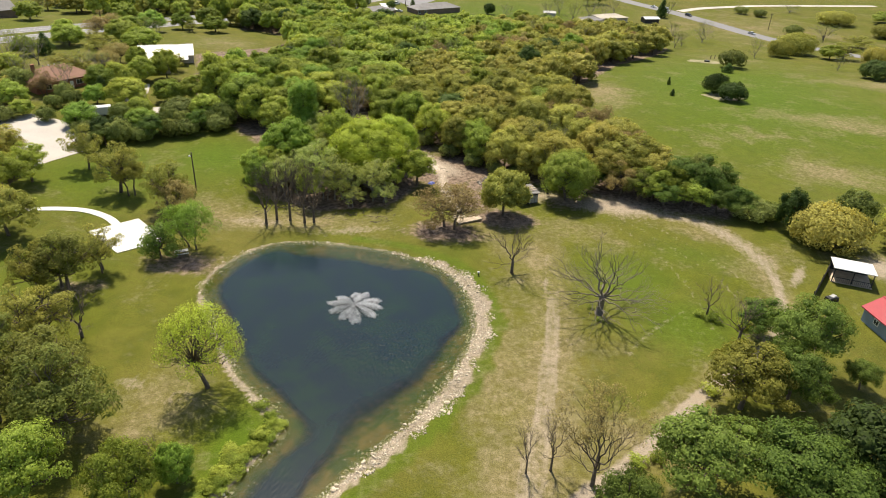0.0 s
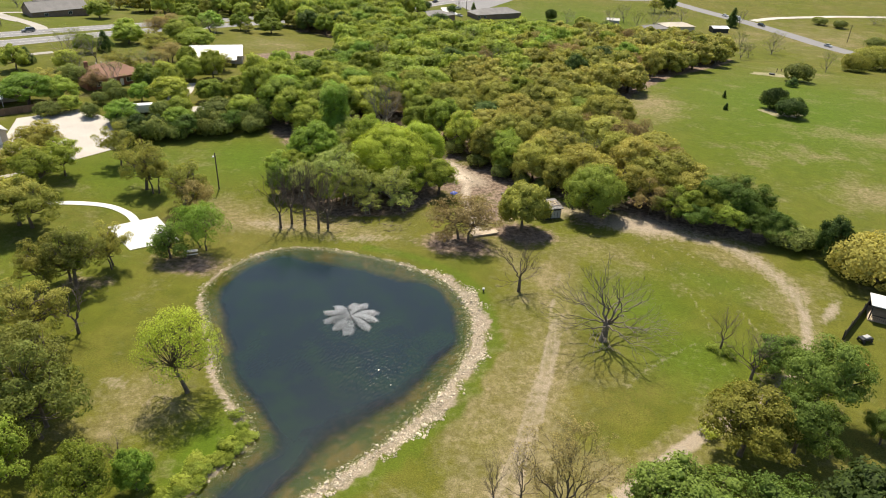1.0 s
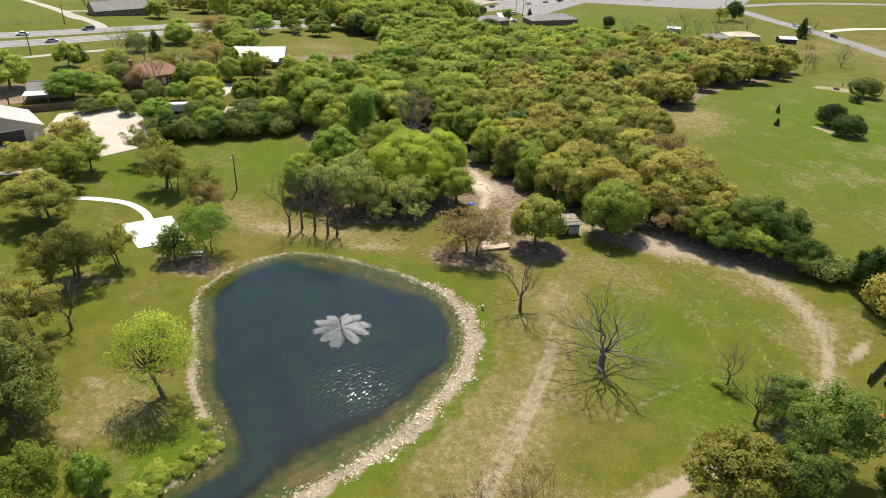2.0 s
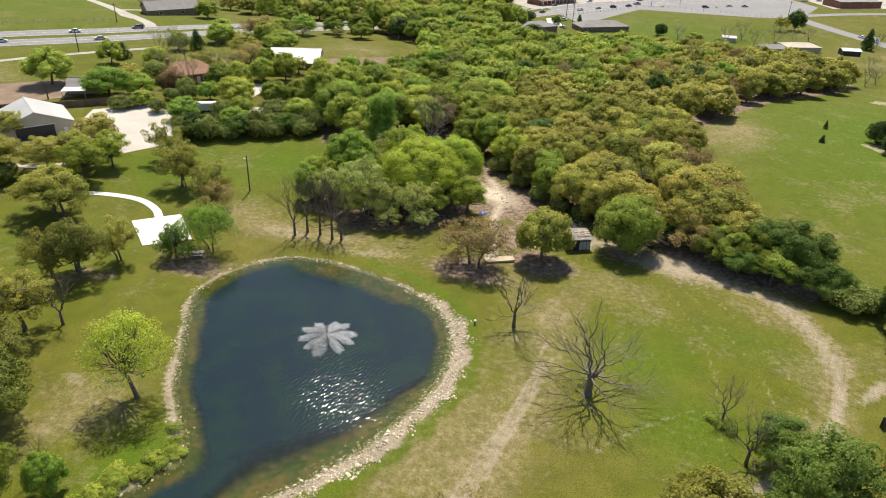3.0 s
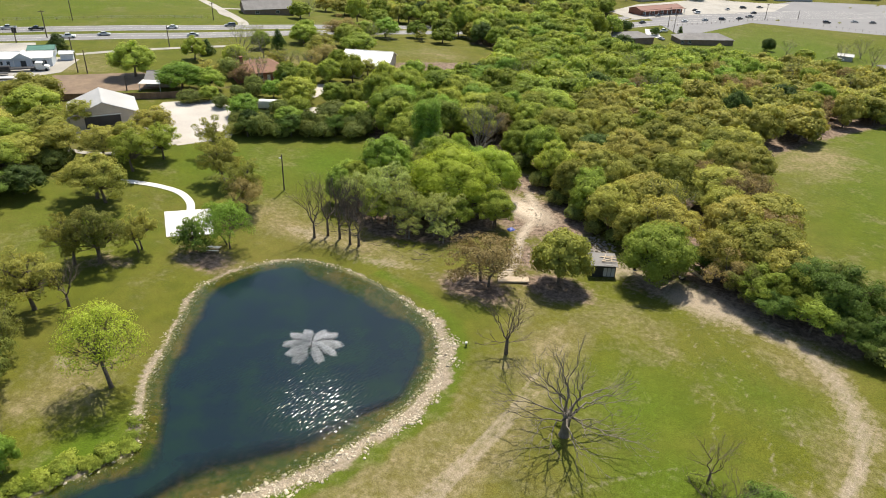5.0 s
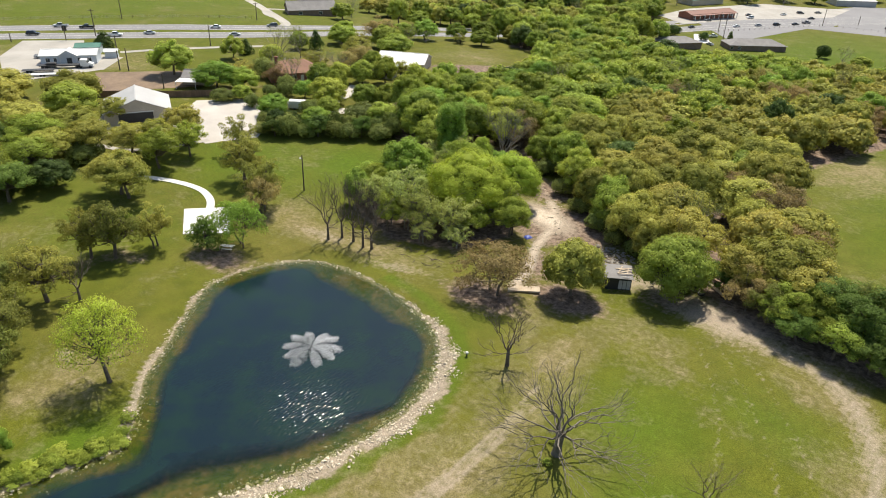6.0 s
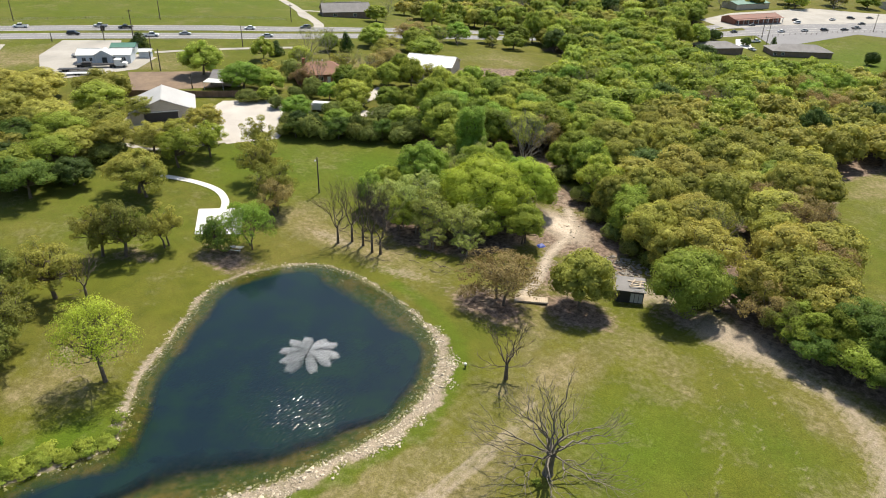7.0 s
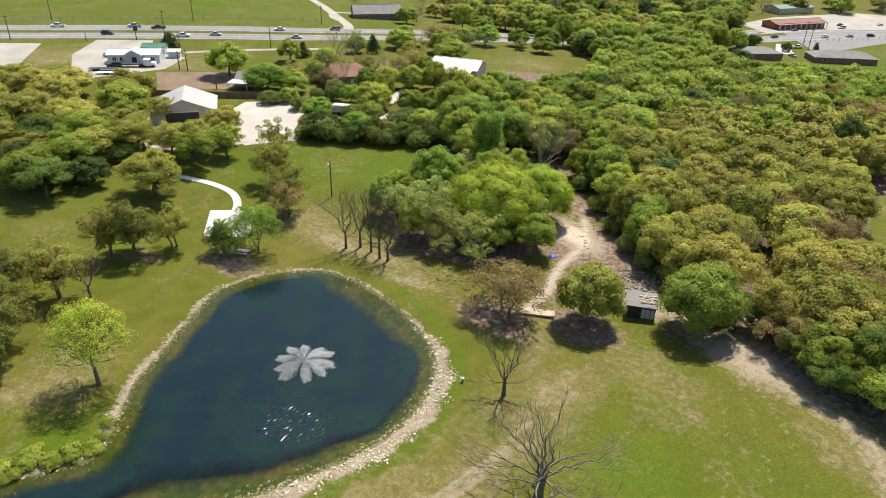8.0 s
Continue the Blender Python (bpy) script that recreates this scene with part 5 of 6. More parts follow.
# between the highway and the houses
for gx, gy, gh, gr, kind in ((-122, 205, 9, 6, GREEN), (-128, 192, 8, 5, GREEN), (-134, 178, 9, 6, FRESH), (-112, 215, 9, 6, OAK), (-136, 166, 8, 5.5, GREEN), (-126, 160, 8, 5, GREY), (-150, 146, 8, 4.5, GREEN), (-132, 138, 7, 4.5, SPARSE), (-108, 150, 7, 4, HEDGE), (-92, 132, 8, 5, GREEN), (-86, 122, 9, 5, GREEN), (-84, 110, 8, 4.6, FRESH),
                             (-98, 96, 7, 4.2, GREEN), (-103, 78, 5, 3.2, HEDGE), (-98, 74, 4.5, 3, HEDGE), (-101, 70, 4, 2.6, HEDGE), (-92, 76, 6, 3.6, FRESH), (-76, 86, 7, 4.4, GREEN), (-70, 90, 8, 5, GREEN), (-124, 76, 7, 4.4, SPARSE), (-127, 92, 7, 4.5, GREY), (-134, 96, 7, 4.4, GREEN), (-152, 98, 6, 3.4, CEDAR), (-122, 104, 6, 4, SPARSE),
                             (-96, 60, 4, 3, HEDGE), (-104, 62, 4.5, 3.2, GREEN), (-80, 68, 5, 3.2, HEDGE), (-77, 72, 5.5, 3.6, GREEN), (-110, 110, 7, 4.6, BUD), (-146, 118, 7, 4, GREEN), (-158, 128, 6, 3.4, GREY)):
    if not inside(np.array([gx]), np.array([gy]), MEADOW)[0]:
        kind.plant(gx, gy, gh, gr)
for gx, gy, gh, gr, kind in ((-112, 190, 7, 5.5, GREEN), (-121, 186, 5, 3.4, SPARSE), (-128, 172, 5, 3.4, GREY), (-90, 116, 6.5, 3.6, SPARSE), (-66, 108, 8, 4.6, GREEN), (-60, 122, 8, 5.0, GREEN)):
    kind.plant(gx, gy, gh, gr)
# round the brick house
for gx, gy, gh, gr, kind in ((-105.5, 83.0, 9, 5, GREY), (-110.5, 79.5, 7, 4, BUD), (-98.0, 87.5, 8, 4.4, GREEN), (-117.0, 84.0, 6, 3.4, GREY), (-93.0, 101.0, 8, 4.6, GREEN), (-112.0, 98.0, 8, 4.6, SPARSE)):
    kind.plant(gx, gy, gh, gr)
# the east pasture
DARK_BUSH.plant(86.0, 149.0, 7.5, 4.6)
DARK_BUSH.plant(89.5, 140.0, 6.2, 5.2)
CEDAR.plant(71.0, 140.5, 2.4, 1.0)
CEDAR.plant(72.0, 158.0, 3.0, 0.8)
HEDGE.plant(104.0, 209.0, 8.0, 6.6)
CEDAR.plant(99.5, 194.0, 4.0, 2.8)
DARK_BUSH.plant(160.0, 207.0, 8.0, 8.0)
for gx, gy, gh, gr in ((93, 301, 8, 5), (107, 293, 8, 6.5), (89, 264, 7, 4), (93.5, 272, 7, 4.5), (151, 225, 6, 4), (122, 246, 9, 4), (25.2, 348, 9, 5.4), (112, 322, 7, 5)):
    GREY.plant(gx, gy, gh, gr)
for gx, gy, gh, gr, kind in ((147.8, 273, 10, 10, THICKET), (136, 258, 8, 6, THICKET), (160, 262, 7, 6, GREEN), (167, 265, 9, 8, SPARSE), (176, 252, 8, 6, THICKET), (186, 240, 9, 8, GREY), (196, 224, 9, 8, THICKET), (179, 332, 8, 10, GREY), (165, 340, 6, 6, HEDGE), (202, 386, 8, 12, THICKET), (185, 423, 5, 8, GREY),
                             (150, 405, 5, 5, HEDGE), (160, 398, 5, 5, HEDGE), (220, 350, 8, 10, THICKET), (230, 310, 8, 10, THICKET), (215, 290, 8, 9, GREY), (240, 400, 8, 12, GREEN), (190, 312, 7, 8, SPARSE),
                             (40, 338, 11, 7, GREY), (50, 346, 11, 7, GREY), (32, 362, 10, 7, GREY), (58, 350, 9, 6, GREY), (66, 372, 8, 6, GREY), (57.6, 407, 12, 6, DARK), (50, 400, 10, 5, SPARSE), (95, 370, 12, 4, CEDAR), (100, 378, 9, 5, GREY), (-10.4, 345.5, 7, 4, DARK_BUSH), (0, 341.8, 7, 6.5, GREY), (10, 334, 6, 5, GREEN), (24, 326, 6, 5, HEDGE),
                             (-96, 322, 6, 3, DARK_BUSH), (-86, 334, 6, 4.5, DARK_BUSH), (-70, 338, 5, 3, DARK_BUSH), (-58, 345, 7, 2.4, CEDAR)):
    kind.plant(gx, gy, gh, gr)
# shrubs on the low bank west of the inlet
rng_bank = np.random.default_rng(9)
for k in range(64):
    c = SHORE[120 + int(34 * rng_bank.random())] + rng_bank.normal(size=2) * 0.5
    d = rng_bank.uniform(0.8, 3.4)
    c = c + np.array([-0.86, 0.45]) * d if c[1] > -32 else c + np.array([-1.0, 0.0]) * d
    if from_shore(*c) > 0.6:
        SHRUB.plant(c[0], c[1], rng_bank.uniform(0.5, 1.15), rng_bank.uniform(0.8, 1.6))
FRESH.plant(-6.2, -42.0, 6.0, 2.4, label="young sapling in fresh leaf on the bank")
BARE.plant(-9.5, -40.5, 5.0, 2.4)
for sx, sy, sr in ((60.5, 4.6, 1.6), (58.5, 5.4, 1.3), (64.8, 3.5, 1.8), (68, -1.5, 2.2), (57, -14, 1.8), (46, -29, 1.7), (44.5, -33, 2.0), (48.5, -28, 1.5), (42.5, 1.2, 0.8), (41.2, 4.6, 0.8)):
    SHRUB.plant(sx, sy, sr * 0.8, sr)
FAR_OAK.build()
FAR_GREEN.build()


# ---- the pond's stone edge ----
def stone_shape(rng, long, wide, high):
    v = np.array(ICO) * rng.uniform(0.75, 1.2, (12, 1)) * [long / 2, wide / 2, high / 2]
    a = rng.uniform(0, math.tau)
    return v @ np.array([[math.cos(a), math.sin(a), 0], [-math.sin(a), math.cos(a), 0], [0, 0, 1]])


def build_shore():
    rng = np.random.default_rng(3)
    length = np.linalg.norm(np.roll(SHORE, -1, 0) - SHORE, axis=1)
    way = np.roll(SHORE, -1, 0) - SHORE
    out = np.stack([way[:, 1], -way[:, 0]], 1) / length[:, None]
    rest, large = Geo(), []
    for i, (p, w, o, n) in enumerate(zip(SHORE, way, out, length)):
        east = float(ease(8, 17, p[0]) * (1 - 0.4 * ease(20, 45, -p[1])))
        south_west = float(ease(14, 22, -p[1]) * (p[0] < 8))
        north = float(ease(13, 16, p[1]))
        band = (1.45 + 2.0 * east + 0.3 * south_west - 0.35 * north) * (0.82 + 0.3 * math.sin(0.23 * i) * math.sin(0.61 * i + 1) + 0.14 * math.sin(1.3 * i)) * (0.5 if p[1] < -31 and p[0] < 6 else 1.0)
        for k in range(int(n * band * rng.uniform(20.0, 30.0))):
            u = rng.random()
            across = rng.uniform(-0.5, band) if u < 0.92 else rng.uniform(band, band + 0.3) if u < 0.94 else rng.uniform(-2.2, 0)
            x, y = p + w * rng.random() + o * across
            size = rng.lognormal(-1.2, 0.36)
            size = (0.62 if p[0] < 6 else 0.8) * min(size, 0.95) * (0.62 if rng.random() < 0.72 else 1.2)
            high = size * rng.uniform(0.3, 0.6)
            z = lie(x, y) + high * rng.uniform(-0.02, 0.24)
            if size > 0.4 and across > 0 and p[0] > -8:
                large.append((x, y, z, size, high))
            else:
                rest.add(stone_shape(rng, size, size * rng.uniform(0.6, 0.95), high) + [x, y, z], ICO_FACES)
    bank = single("shore_stones", rest, M_STONE, "band of pale limestone rubble along the pond's edge", "stones", "stuff")
    shapes = []
    for k in range(12):
        g = Geo()
        g.add(stone_shape(rng, 1.0, rng.uniform(0.6, 0.95), 0.62), ICO_FACES)
        shapes.append(g.mesh("stone", M_STONE))
    large.sort(key=lambda s: -s[3])
    for k, (x, y, z, size, high) in enumerate(large[:300]):
        ob = new("stone", shapes[k % 12])
        ob.parent = bank
        ob.matrix_basis = Matrix.Translation((x, y, z)) @ Matrix.Rotation(k * 2.4, 4, "Z") @ Matrix.Diagonal((size, size, size, 1))
    more = Geo()
    for x, y, z, size, high in large[300:]:
        more.add(stone_shape(rng, size, size * 0.8, high) + [x, y, z], ICO_FACES)
    part("stones", more, M_STONE, bank)


# ---- fountain ----
def build_fountain():
    rng = np.random.default_rng(4)
    root = thing("fountain", "floating pond fountain throwing a white flower-shaped spray", "fountain", 3.3, -2.2, 0.0)
    g = Geo()
    g.tube([(0, 0, -0.25), (0, 0, 0.05), (0, 0, 0.14)], [0.55, 0.6, 0.4], 16)
    part("float", g, M_BLACK, root, "black plastic float")
    g = Geo()
    g.tube([(0, 0, 0.1), (0, 0, 0.4), (0, 0, 0.46)], [0.12, 0.09, 0.05], 10)
    part("nozzle", g, M_BLACK, root)
    lobes = 10
    for k in range(lobes):
        a = k * math.tau / lobes + rng.uniform(-0.12, 0.12)
        far, high, spread = rng.uniform(3.8, 4.9), rng.uniform(0.30, 0.46), rng.uniform(0.25, 0.36)
        n = 4200
        s = rng.random(n) ** 0.6
        b = a + rng.uniform(-1, 1, n) * spread * 0.86 * (0.62 + 0.38 * s) * np.sqrt(1 - np.clip((s - 0.7) / 0.32, 0, 1) ** 2) + rng.normal(size=n) * 0.09
        ragged = 1 + 0.03 * np.sin(b * 23 + k)
        rad = s * far * ragged * (1 - 0.5 * ((b - a) / spread) ** 2 * 0.5) + rng.normal(size=n) * (0.05 + 0.16 * s)
        z = 0.3 + 4 * high * s * (1 - s) * rng.uniform(0.75, 1.12, n) + rng.normal(size=n) * 0.05 - 0.28 * s
        x, y = rad * np.cos(b), rad * np.sin(b)
        size = rng.uniform(0.009, 0.026, n) * (0.7 + 0.5 * s)
        fall = np.stack([np.cos(b), np.sin(b), (1 - 2 * s) * 1.5], 1)
        fall /= np.linalg.norm(fall, axis=1)[:, None]
        mid = np.stack([x, y, np.maximum(z, 0.02)], 1)
        side = np.cross(fall, [0.1, 0.2, 1.0])
        side /= np.linalg.norm(side, axis=1)[:, None]
        up = np.cross(fall, side)
        q = size[:, None]
        verts = np.stack([mid + fall * q * 2.4, mid + side * q, mid + up * q, mid - side * q * 0.6 - up * q], 1).reshape(-1, 3)
        i = np.arange(n)[:, None] * 4
        faces = np.concatenate([i + f for f in ((0, 1, 2), (0, 2, 3), (0, 3, 1), (3, 2, 1))])
        me = mesh_from("spray", verts, faces, M_SPRAY)
        ob = new("spray", me)
        ob.parent = root
        tagged(ob, "arc of white water drops")


# ---- buildings ----
def gable(g, length, width, wall, ridge, over=0.4, thick=0.18):
    """A gabled roof along x over a rectangle, with eaves."""
    slope = (ridge - wall) / (width / 2)
    y = width / 2 + over
    z = wall - slope * over
    g.slab([(-y, z), (0, ridge), (y, z), (y, z + thick), (0, ridge + thick), (-y, z + thick)], -length / 2 - over, length / 2 + over, "x")


def hip(g, length, width, wall, ridge, over=0.5, thick=0.15):
    """A hipped roof over a rectangle, with eaves."""
    a, b, r = length / 2 + over, width / 2 + over, max(length / 2 - width / 2, 0.05)
    lo, hi = wall - 0.15, ridge
    v = [(-a, -b, lo), (a, -b, lo), (a, b, lo), (-a, b, lo), (-a, -b, lo + thick), (a, -b, lo + thick), (a, b, lo + thick), (-a, b, lo + thick), (-r, 0, hi), (r, 0, hi)]
    g.add(v, [(3, 2, 1, 0), (0, 1, 5, 4), (1, 2, 6, 5), (2, 3, 7, 6), (3, 0, 4, 7), (4, 5, 9, 8), (6, 7, 8, 9), (5, 6, 9), (7, 4, 8)])


def window(root, x, y, z, w, h, turn, frame_material, name="window"):
    """A framed pane set 3 cm proud of a wall; turn 0 faces -y."""
    c, s = math.cos(radians(turn)), math.sin(radians(turn))
    g = Geo()
    for dx, dz, sx, sz in ((0, -h / 2 - 0.05, w + 0.2, 0.1), (0, h / 2 - 0.05, w + 0.2, 0.1), (-w / 2 - 0.05, -h / 2, 0.1, h), (w / 2 + 0.05, -h / 2, 0.1, h), (0, -h / 2, 0.06, h)):
        g.box(x + c * dx, y + s * dx, z + dz, sx, 0.1, sz, turn)
    ob = part(name, g, frame_material, root)
    part("pane", Geo().box(x, y, z - h / 2, w, 0.05, h, turn), M_GLASS, ob)
    return ob


def house(name, label, x, y, turn, length, width, wall, ridge, wall_material, roof_material, hipped=False, windows=(), door=None, chimney=False, category="house", group=""):
    root = thing(name, label, category, x, y, None, turn, group)
    g = Geo()
    g.box(0, 0, -0.6, length, width, wall + 0.6)
    if not hipped:
        for e in (-length / 2 + 0.1, length / 2 - 0.1):
            g.slab([(-width / 2, wall), (width / 2, wall), (0, ridge - 0.02)], e - 0.1, e + 0.1, "x")
    part("wall", g, wall_material, root)
    g = Geo()
    (hip if hipped else gable)(g, length, width, wall, ridge)
    roof = part("roof", g, roof_material, root)
    if not hipped:
        part("ridge_cap", Geo().box(0, 0, ridge + 0.15, length + 0.8, 0.35, 0.09), roof_material, roof)
    for wx, face, w, h in windows:
        if face in "sn":
            window(root, wx, -width / 2 - 0.05 if face == "s" else width / 2 + 0.05, 1.55, w, h, 0, M_METAL)
        else:
            window(root, length / 2 + 0.05 if face == "e" else -length / 2 - 0.05, wx, 1.55, w, h, 90, M_METAL)
    if door:
        dx, face, w, h, material = door
        if face in "sn":
            part("door", Geo().box(dx, -width / 2 - 0.05 if face == "s" else width / 2 + 0.05, 0.05, w, 0.1, h), material, root)
        else:
            part("door", Geo().box(length / 2 + 0.05 if face == "e" else -length / 2 - 0.05, dx, 0.05, 0.1, w, h), material, root)
    if chimney:
        g = Geo()
        g.box(-length * 0.32, width * 0.1, wall, 0.9, 0.7, ridge - wall + 0.7)
        g.box(-length * 0.32, width * 0.1, ridge + 0.7, 1.1, 0.9, 0.18)
        part("chimney", g, M_BRICK, root)
        for k in range(3):
            part("vent", Geo().tube([(-length * 0.15 + 1.6 * k, 0.9, wall + 0.9), (-length * 0.15 + 1.6 * k, 0.9, ridge + 0.25)], [0.16, 0.16], 8), M_METAL, root, "white roof vent")
    return root


def build_buildings():
    # the open bay's shaded inside is a black panel, built as the door
    b = house("metal_building", "white metal workshop with a gabled roof and open bay", -109.5, 32.7, -27.5, 14.3, 16.2, 3.4, 6.6, M_TAN, M_METAL_GREY, door=(-0.5, "e", 8.5, 3.2, M_BLACK), category="workshop")
    part("door_frame", Geo().box(7.25, -0.5, 3.25, 0.16, 9.0, 0.22), M_METAL, b)
    part("end_door", Geo().box(7.22, 6.2, 0.0, 0.1, 1.0, 2.05), M_METAL, b)
    house("brick_house", "red brick house with a rust-brown hipped roof", -113.5, 89.5, 62, 17, 11, 2.9, 6.0, M_BRICK, M_SHINGLE_RED, True, ((-5, "s", 1.4, 1.3), (-1, "s", 1.4, 1.3), (4, "s", 1.8, 1.3), (0, "e", 1.4, 1.3)), (1.6, "s", 1.0, 2.05, M_METAL), True)
    b = house("metal_roofed_house", "low house with a bright white metal roof", -100.0, 128.5, 28, 17, 12, 2.6, 4.8, M_TAN, M_METAL, False, ((-4, "s", 1.4, 1.2), (3, "s", 1.6, 1.2)), (0, "s", 1.0, 2.05, M_BLACK))
    g = Geo()
    g.slab([(-6, 2.5), (-6, 2.62), (-10.5, 2.2), (-10.5, 2.08)], -7, 7, "x")
    part("porch_roof", g, M_METAL, b)
    for px in (-6.6, 0, 6.6):
        part("post", Geo().box(px, -10.2, -0.2, 0.16, 0.16, 2.4), M_WOOD, b)
    house("garage", "small pale shed with a white metal roof", -95.0, 112.0, 28, 9, 6, 2.3, 3.2, M_TAN, M_METAL_GREY, door=(0, "s", 3, 2.1, M_BLACK), category="shed")
    b = house("office_trailer", "pale blue-white office trailer with a white roof", -181.5, 47.5, 54, 17.5, 7.5, 3.0, 4.3, M_SIDING, M_METAL, False,
              ((-6.5, "s", 1.3, 1.3), (-4.2, "s", 0.9, 1.3), (3.4, "s", 1.0, 1.3), (6.4, "s", 1.4, 1.3)), (0.2, "s", 1.6, 2.1, M_GLASS), category="trailer")
    g = Geo()
    g.slab([(-2.8, 3.0), (2.8, 3.0), (0, 4.6)], -4.6, 0, "y")
    part("porch_gable", g, M_SIDING, b)
    g = Geo()
    g.slab([(-3.2, 2.85), (0, 4.68), (3.2, 2.85), (3.2, 3.0), (0, 4.85), (-3.2, 3.0)], -4.9, 0.4, "y")
    part("porch_roof", g, M_METAL, b)
    for px in (-2.5, 2.5):
        part("post", Geo().box(px, -4.5, 0, 0.18, 0.18, 3.0), M_METAL, b)
    house("green_shed", "small shed with a pale green roof behind the trailer", -190.5, 58.0, 54, 8, 6, 2.6, 3.4, M_SIDING, M_GREENROOF, category="shed")
    house("white_shed", "small white shed beside the trailer", -179.0, 60.5, 54, 4, 3, 2.3, 2.9, M_SIDING, M_METAL, category="shed")
    b = house("small_house", "small grey-roofed house half hidden by a tree", -128.5, 64.0, 40, 9, 7, 2.4, 4.0, M_TAN, M_SHINGLE)
    part("awning", Geo().box(-2, -6.0, 2.2, 6.5, 5.0, 0.12), M_METAL, b, "white sheet-metal awning")
    for px in (-5, 1):
        part("post", Geo().box(px, -8.3, 0, 0.14, 0.14, 2.2), M_METAL, b)
    house("brown_house", "long brown brick house with a grey gabled roof across the highway", -216.5, 183.0, 60, 24, 13, 3.0, 6.4, M_BRICK_BROWN, M_SHINGLE, windows=((-6, "s", 1.6, 1.3), (4, "s", 1.6, 1.3)))
    house("brown_house_wing", "low wing of the brown brick house with grey roof", -231.0, 196.0, 60, 14, 10, 2.8, 4.8, M_BRICK_BROWN, M_SHINGLE)
    house("grey_roofed_house", "house with a broad grey hipped roof among trees", -73.0, 308.0, 55, 22, 13, 2.8, 5.0, M_BRICK_BROWN, M_SHINGLE, True)
    house("grey_roofed_house", "house with a long grey hipped roof by the pasture", -44.0, 341.0, 42, 30, 13, 2.9, 5.4, M_BRICK_BROWN, M_SHINGLE, True, ((-10, "s", 1.4, 1.3), (-14, "s", 1.4, 1.3)))
    b = house("roadside_shop", "long low red-brown roadside building with a row of white posts", -96.0, 408.0, 67, 38, 11, 3.2, 4.6, M_BRICK, M_TERRACOTTA, False, tuple((k, "s", 1.8, 1.3) for k in range(-16, 17, 8)))
    for k in range(10):
        part("post", Geo().box(-18 + 4 * k, -8.2, 0, 0.3, 0.3, 2.9), M_METAL, b)
    part("porch_roof", Geo().box(0, -7.1, 2.9, 38, 3.0, 0.15), M_TERRACOTTA, b)
    house("green_roofed_building", "long building with a green metal roof", -122.0, 462.0, 68, 30, 14, 3.6, 5.0, M_TAN, M_GREENROOF, category="building")
    house("grey_sheet_building", "grey metal building beyond the forecourt", -46.0, 566.0, 40, 30, 16, 4.0, 5.4, M_METAL_GREY, M_METAL_GREY, category="building")
    house("red_brick_shop", "flat-fronted red brick shop by the car park", 92.0, 545.0, 40, 36, 18, 4.4, 4.8, M_BRICK, M_SHINGLE, category="shop")
    house("low_house", "low tan-roofed house among bare trees", 62.0, 346.0, 30, 18, 11, 2.6, 4.2, M_TAN, M_TAN, True)
    house("low_house", "low grey-roofed house among bare trees", 50.0, 334.0, 30, 13, 9, 2.5, 4.0, M_TAN, M_SHINGLE, True)
    # closed black walls stand in for the shade under this open shed's roof
    house("white_roofed_shed", "open shed with a white roof at the pasture's end", 86.0, 350.0, 20, 9, 6, 2.4, 3.2, M_BLACK, M_METAL, category="shed")
    house("grey_shed", "small grey shed by the bare trees", 26.0, 352.0, 10, 7, 5, 2.4, 3.2, M_METAL_GREY, M_METAL_GREY, category="shed")
    b = house("red_roofed_shed", "blue-grey garden shed with a red metal roof", 88.9, 6.2, -72, 10, 6, 2.5, 3.9, M_BLUEWALL, M_RED, False, ((-2, "s", 0.9, 0.9),), category="shed")
    part("trim", Geo().box(-5.06, 0, 2.35, 0.1, 6.1, 0.2), M_METAL, b, "white trim board")
    b = thing("white_trailer", "white box trailer parked on the lawn", "trailer", -86.0, 68.5, None, 35)
    part("body", Geo().box(0, 0, 0.55, 5.2, 2.3, 2.1, 0, 0.12), M_METAL, b)
    for wx in (-0.6, 0.6):
        for wy in (-1.1, 1.1):
            part("wheel", Geo().tube([(wx, wy - 0.12, 0.35), (wx, wy + 0.12, 0.35)], [0.35, 0.35], 12), M_TYRE, b)
    part("drawbar", Geo().box(3.2, 0, 0.5, 1.3, 0.12, 0.12), M_BLACK, b)
    house("tool_shed", "small shed under a white roof behind the hedge", -88.5, 63.5, 20, 4, 3.2, 1.9, 2.6, M_TAN, M_METAL, category="shed")


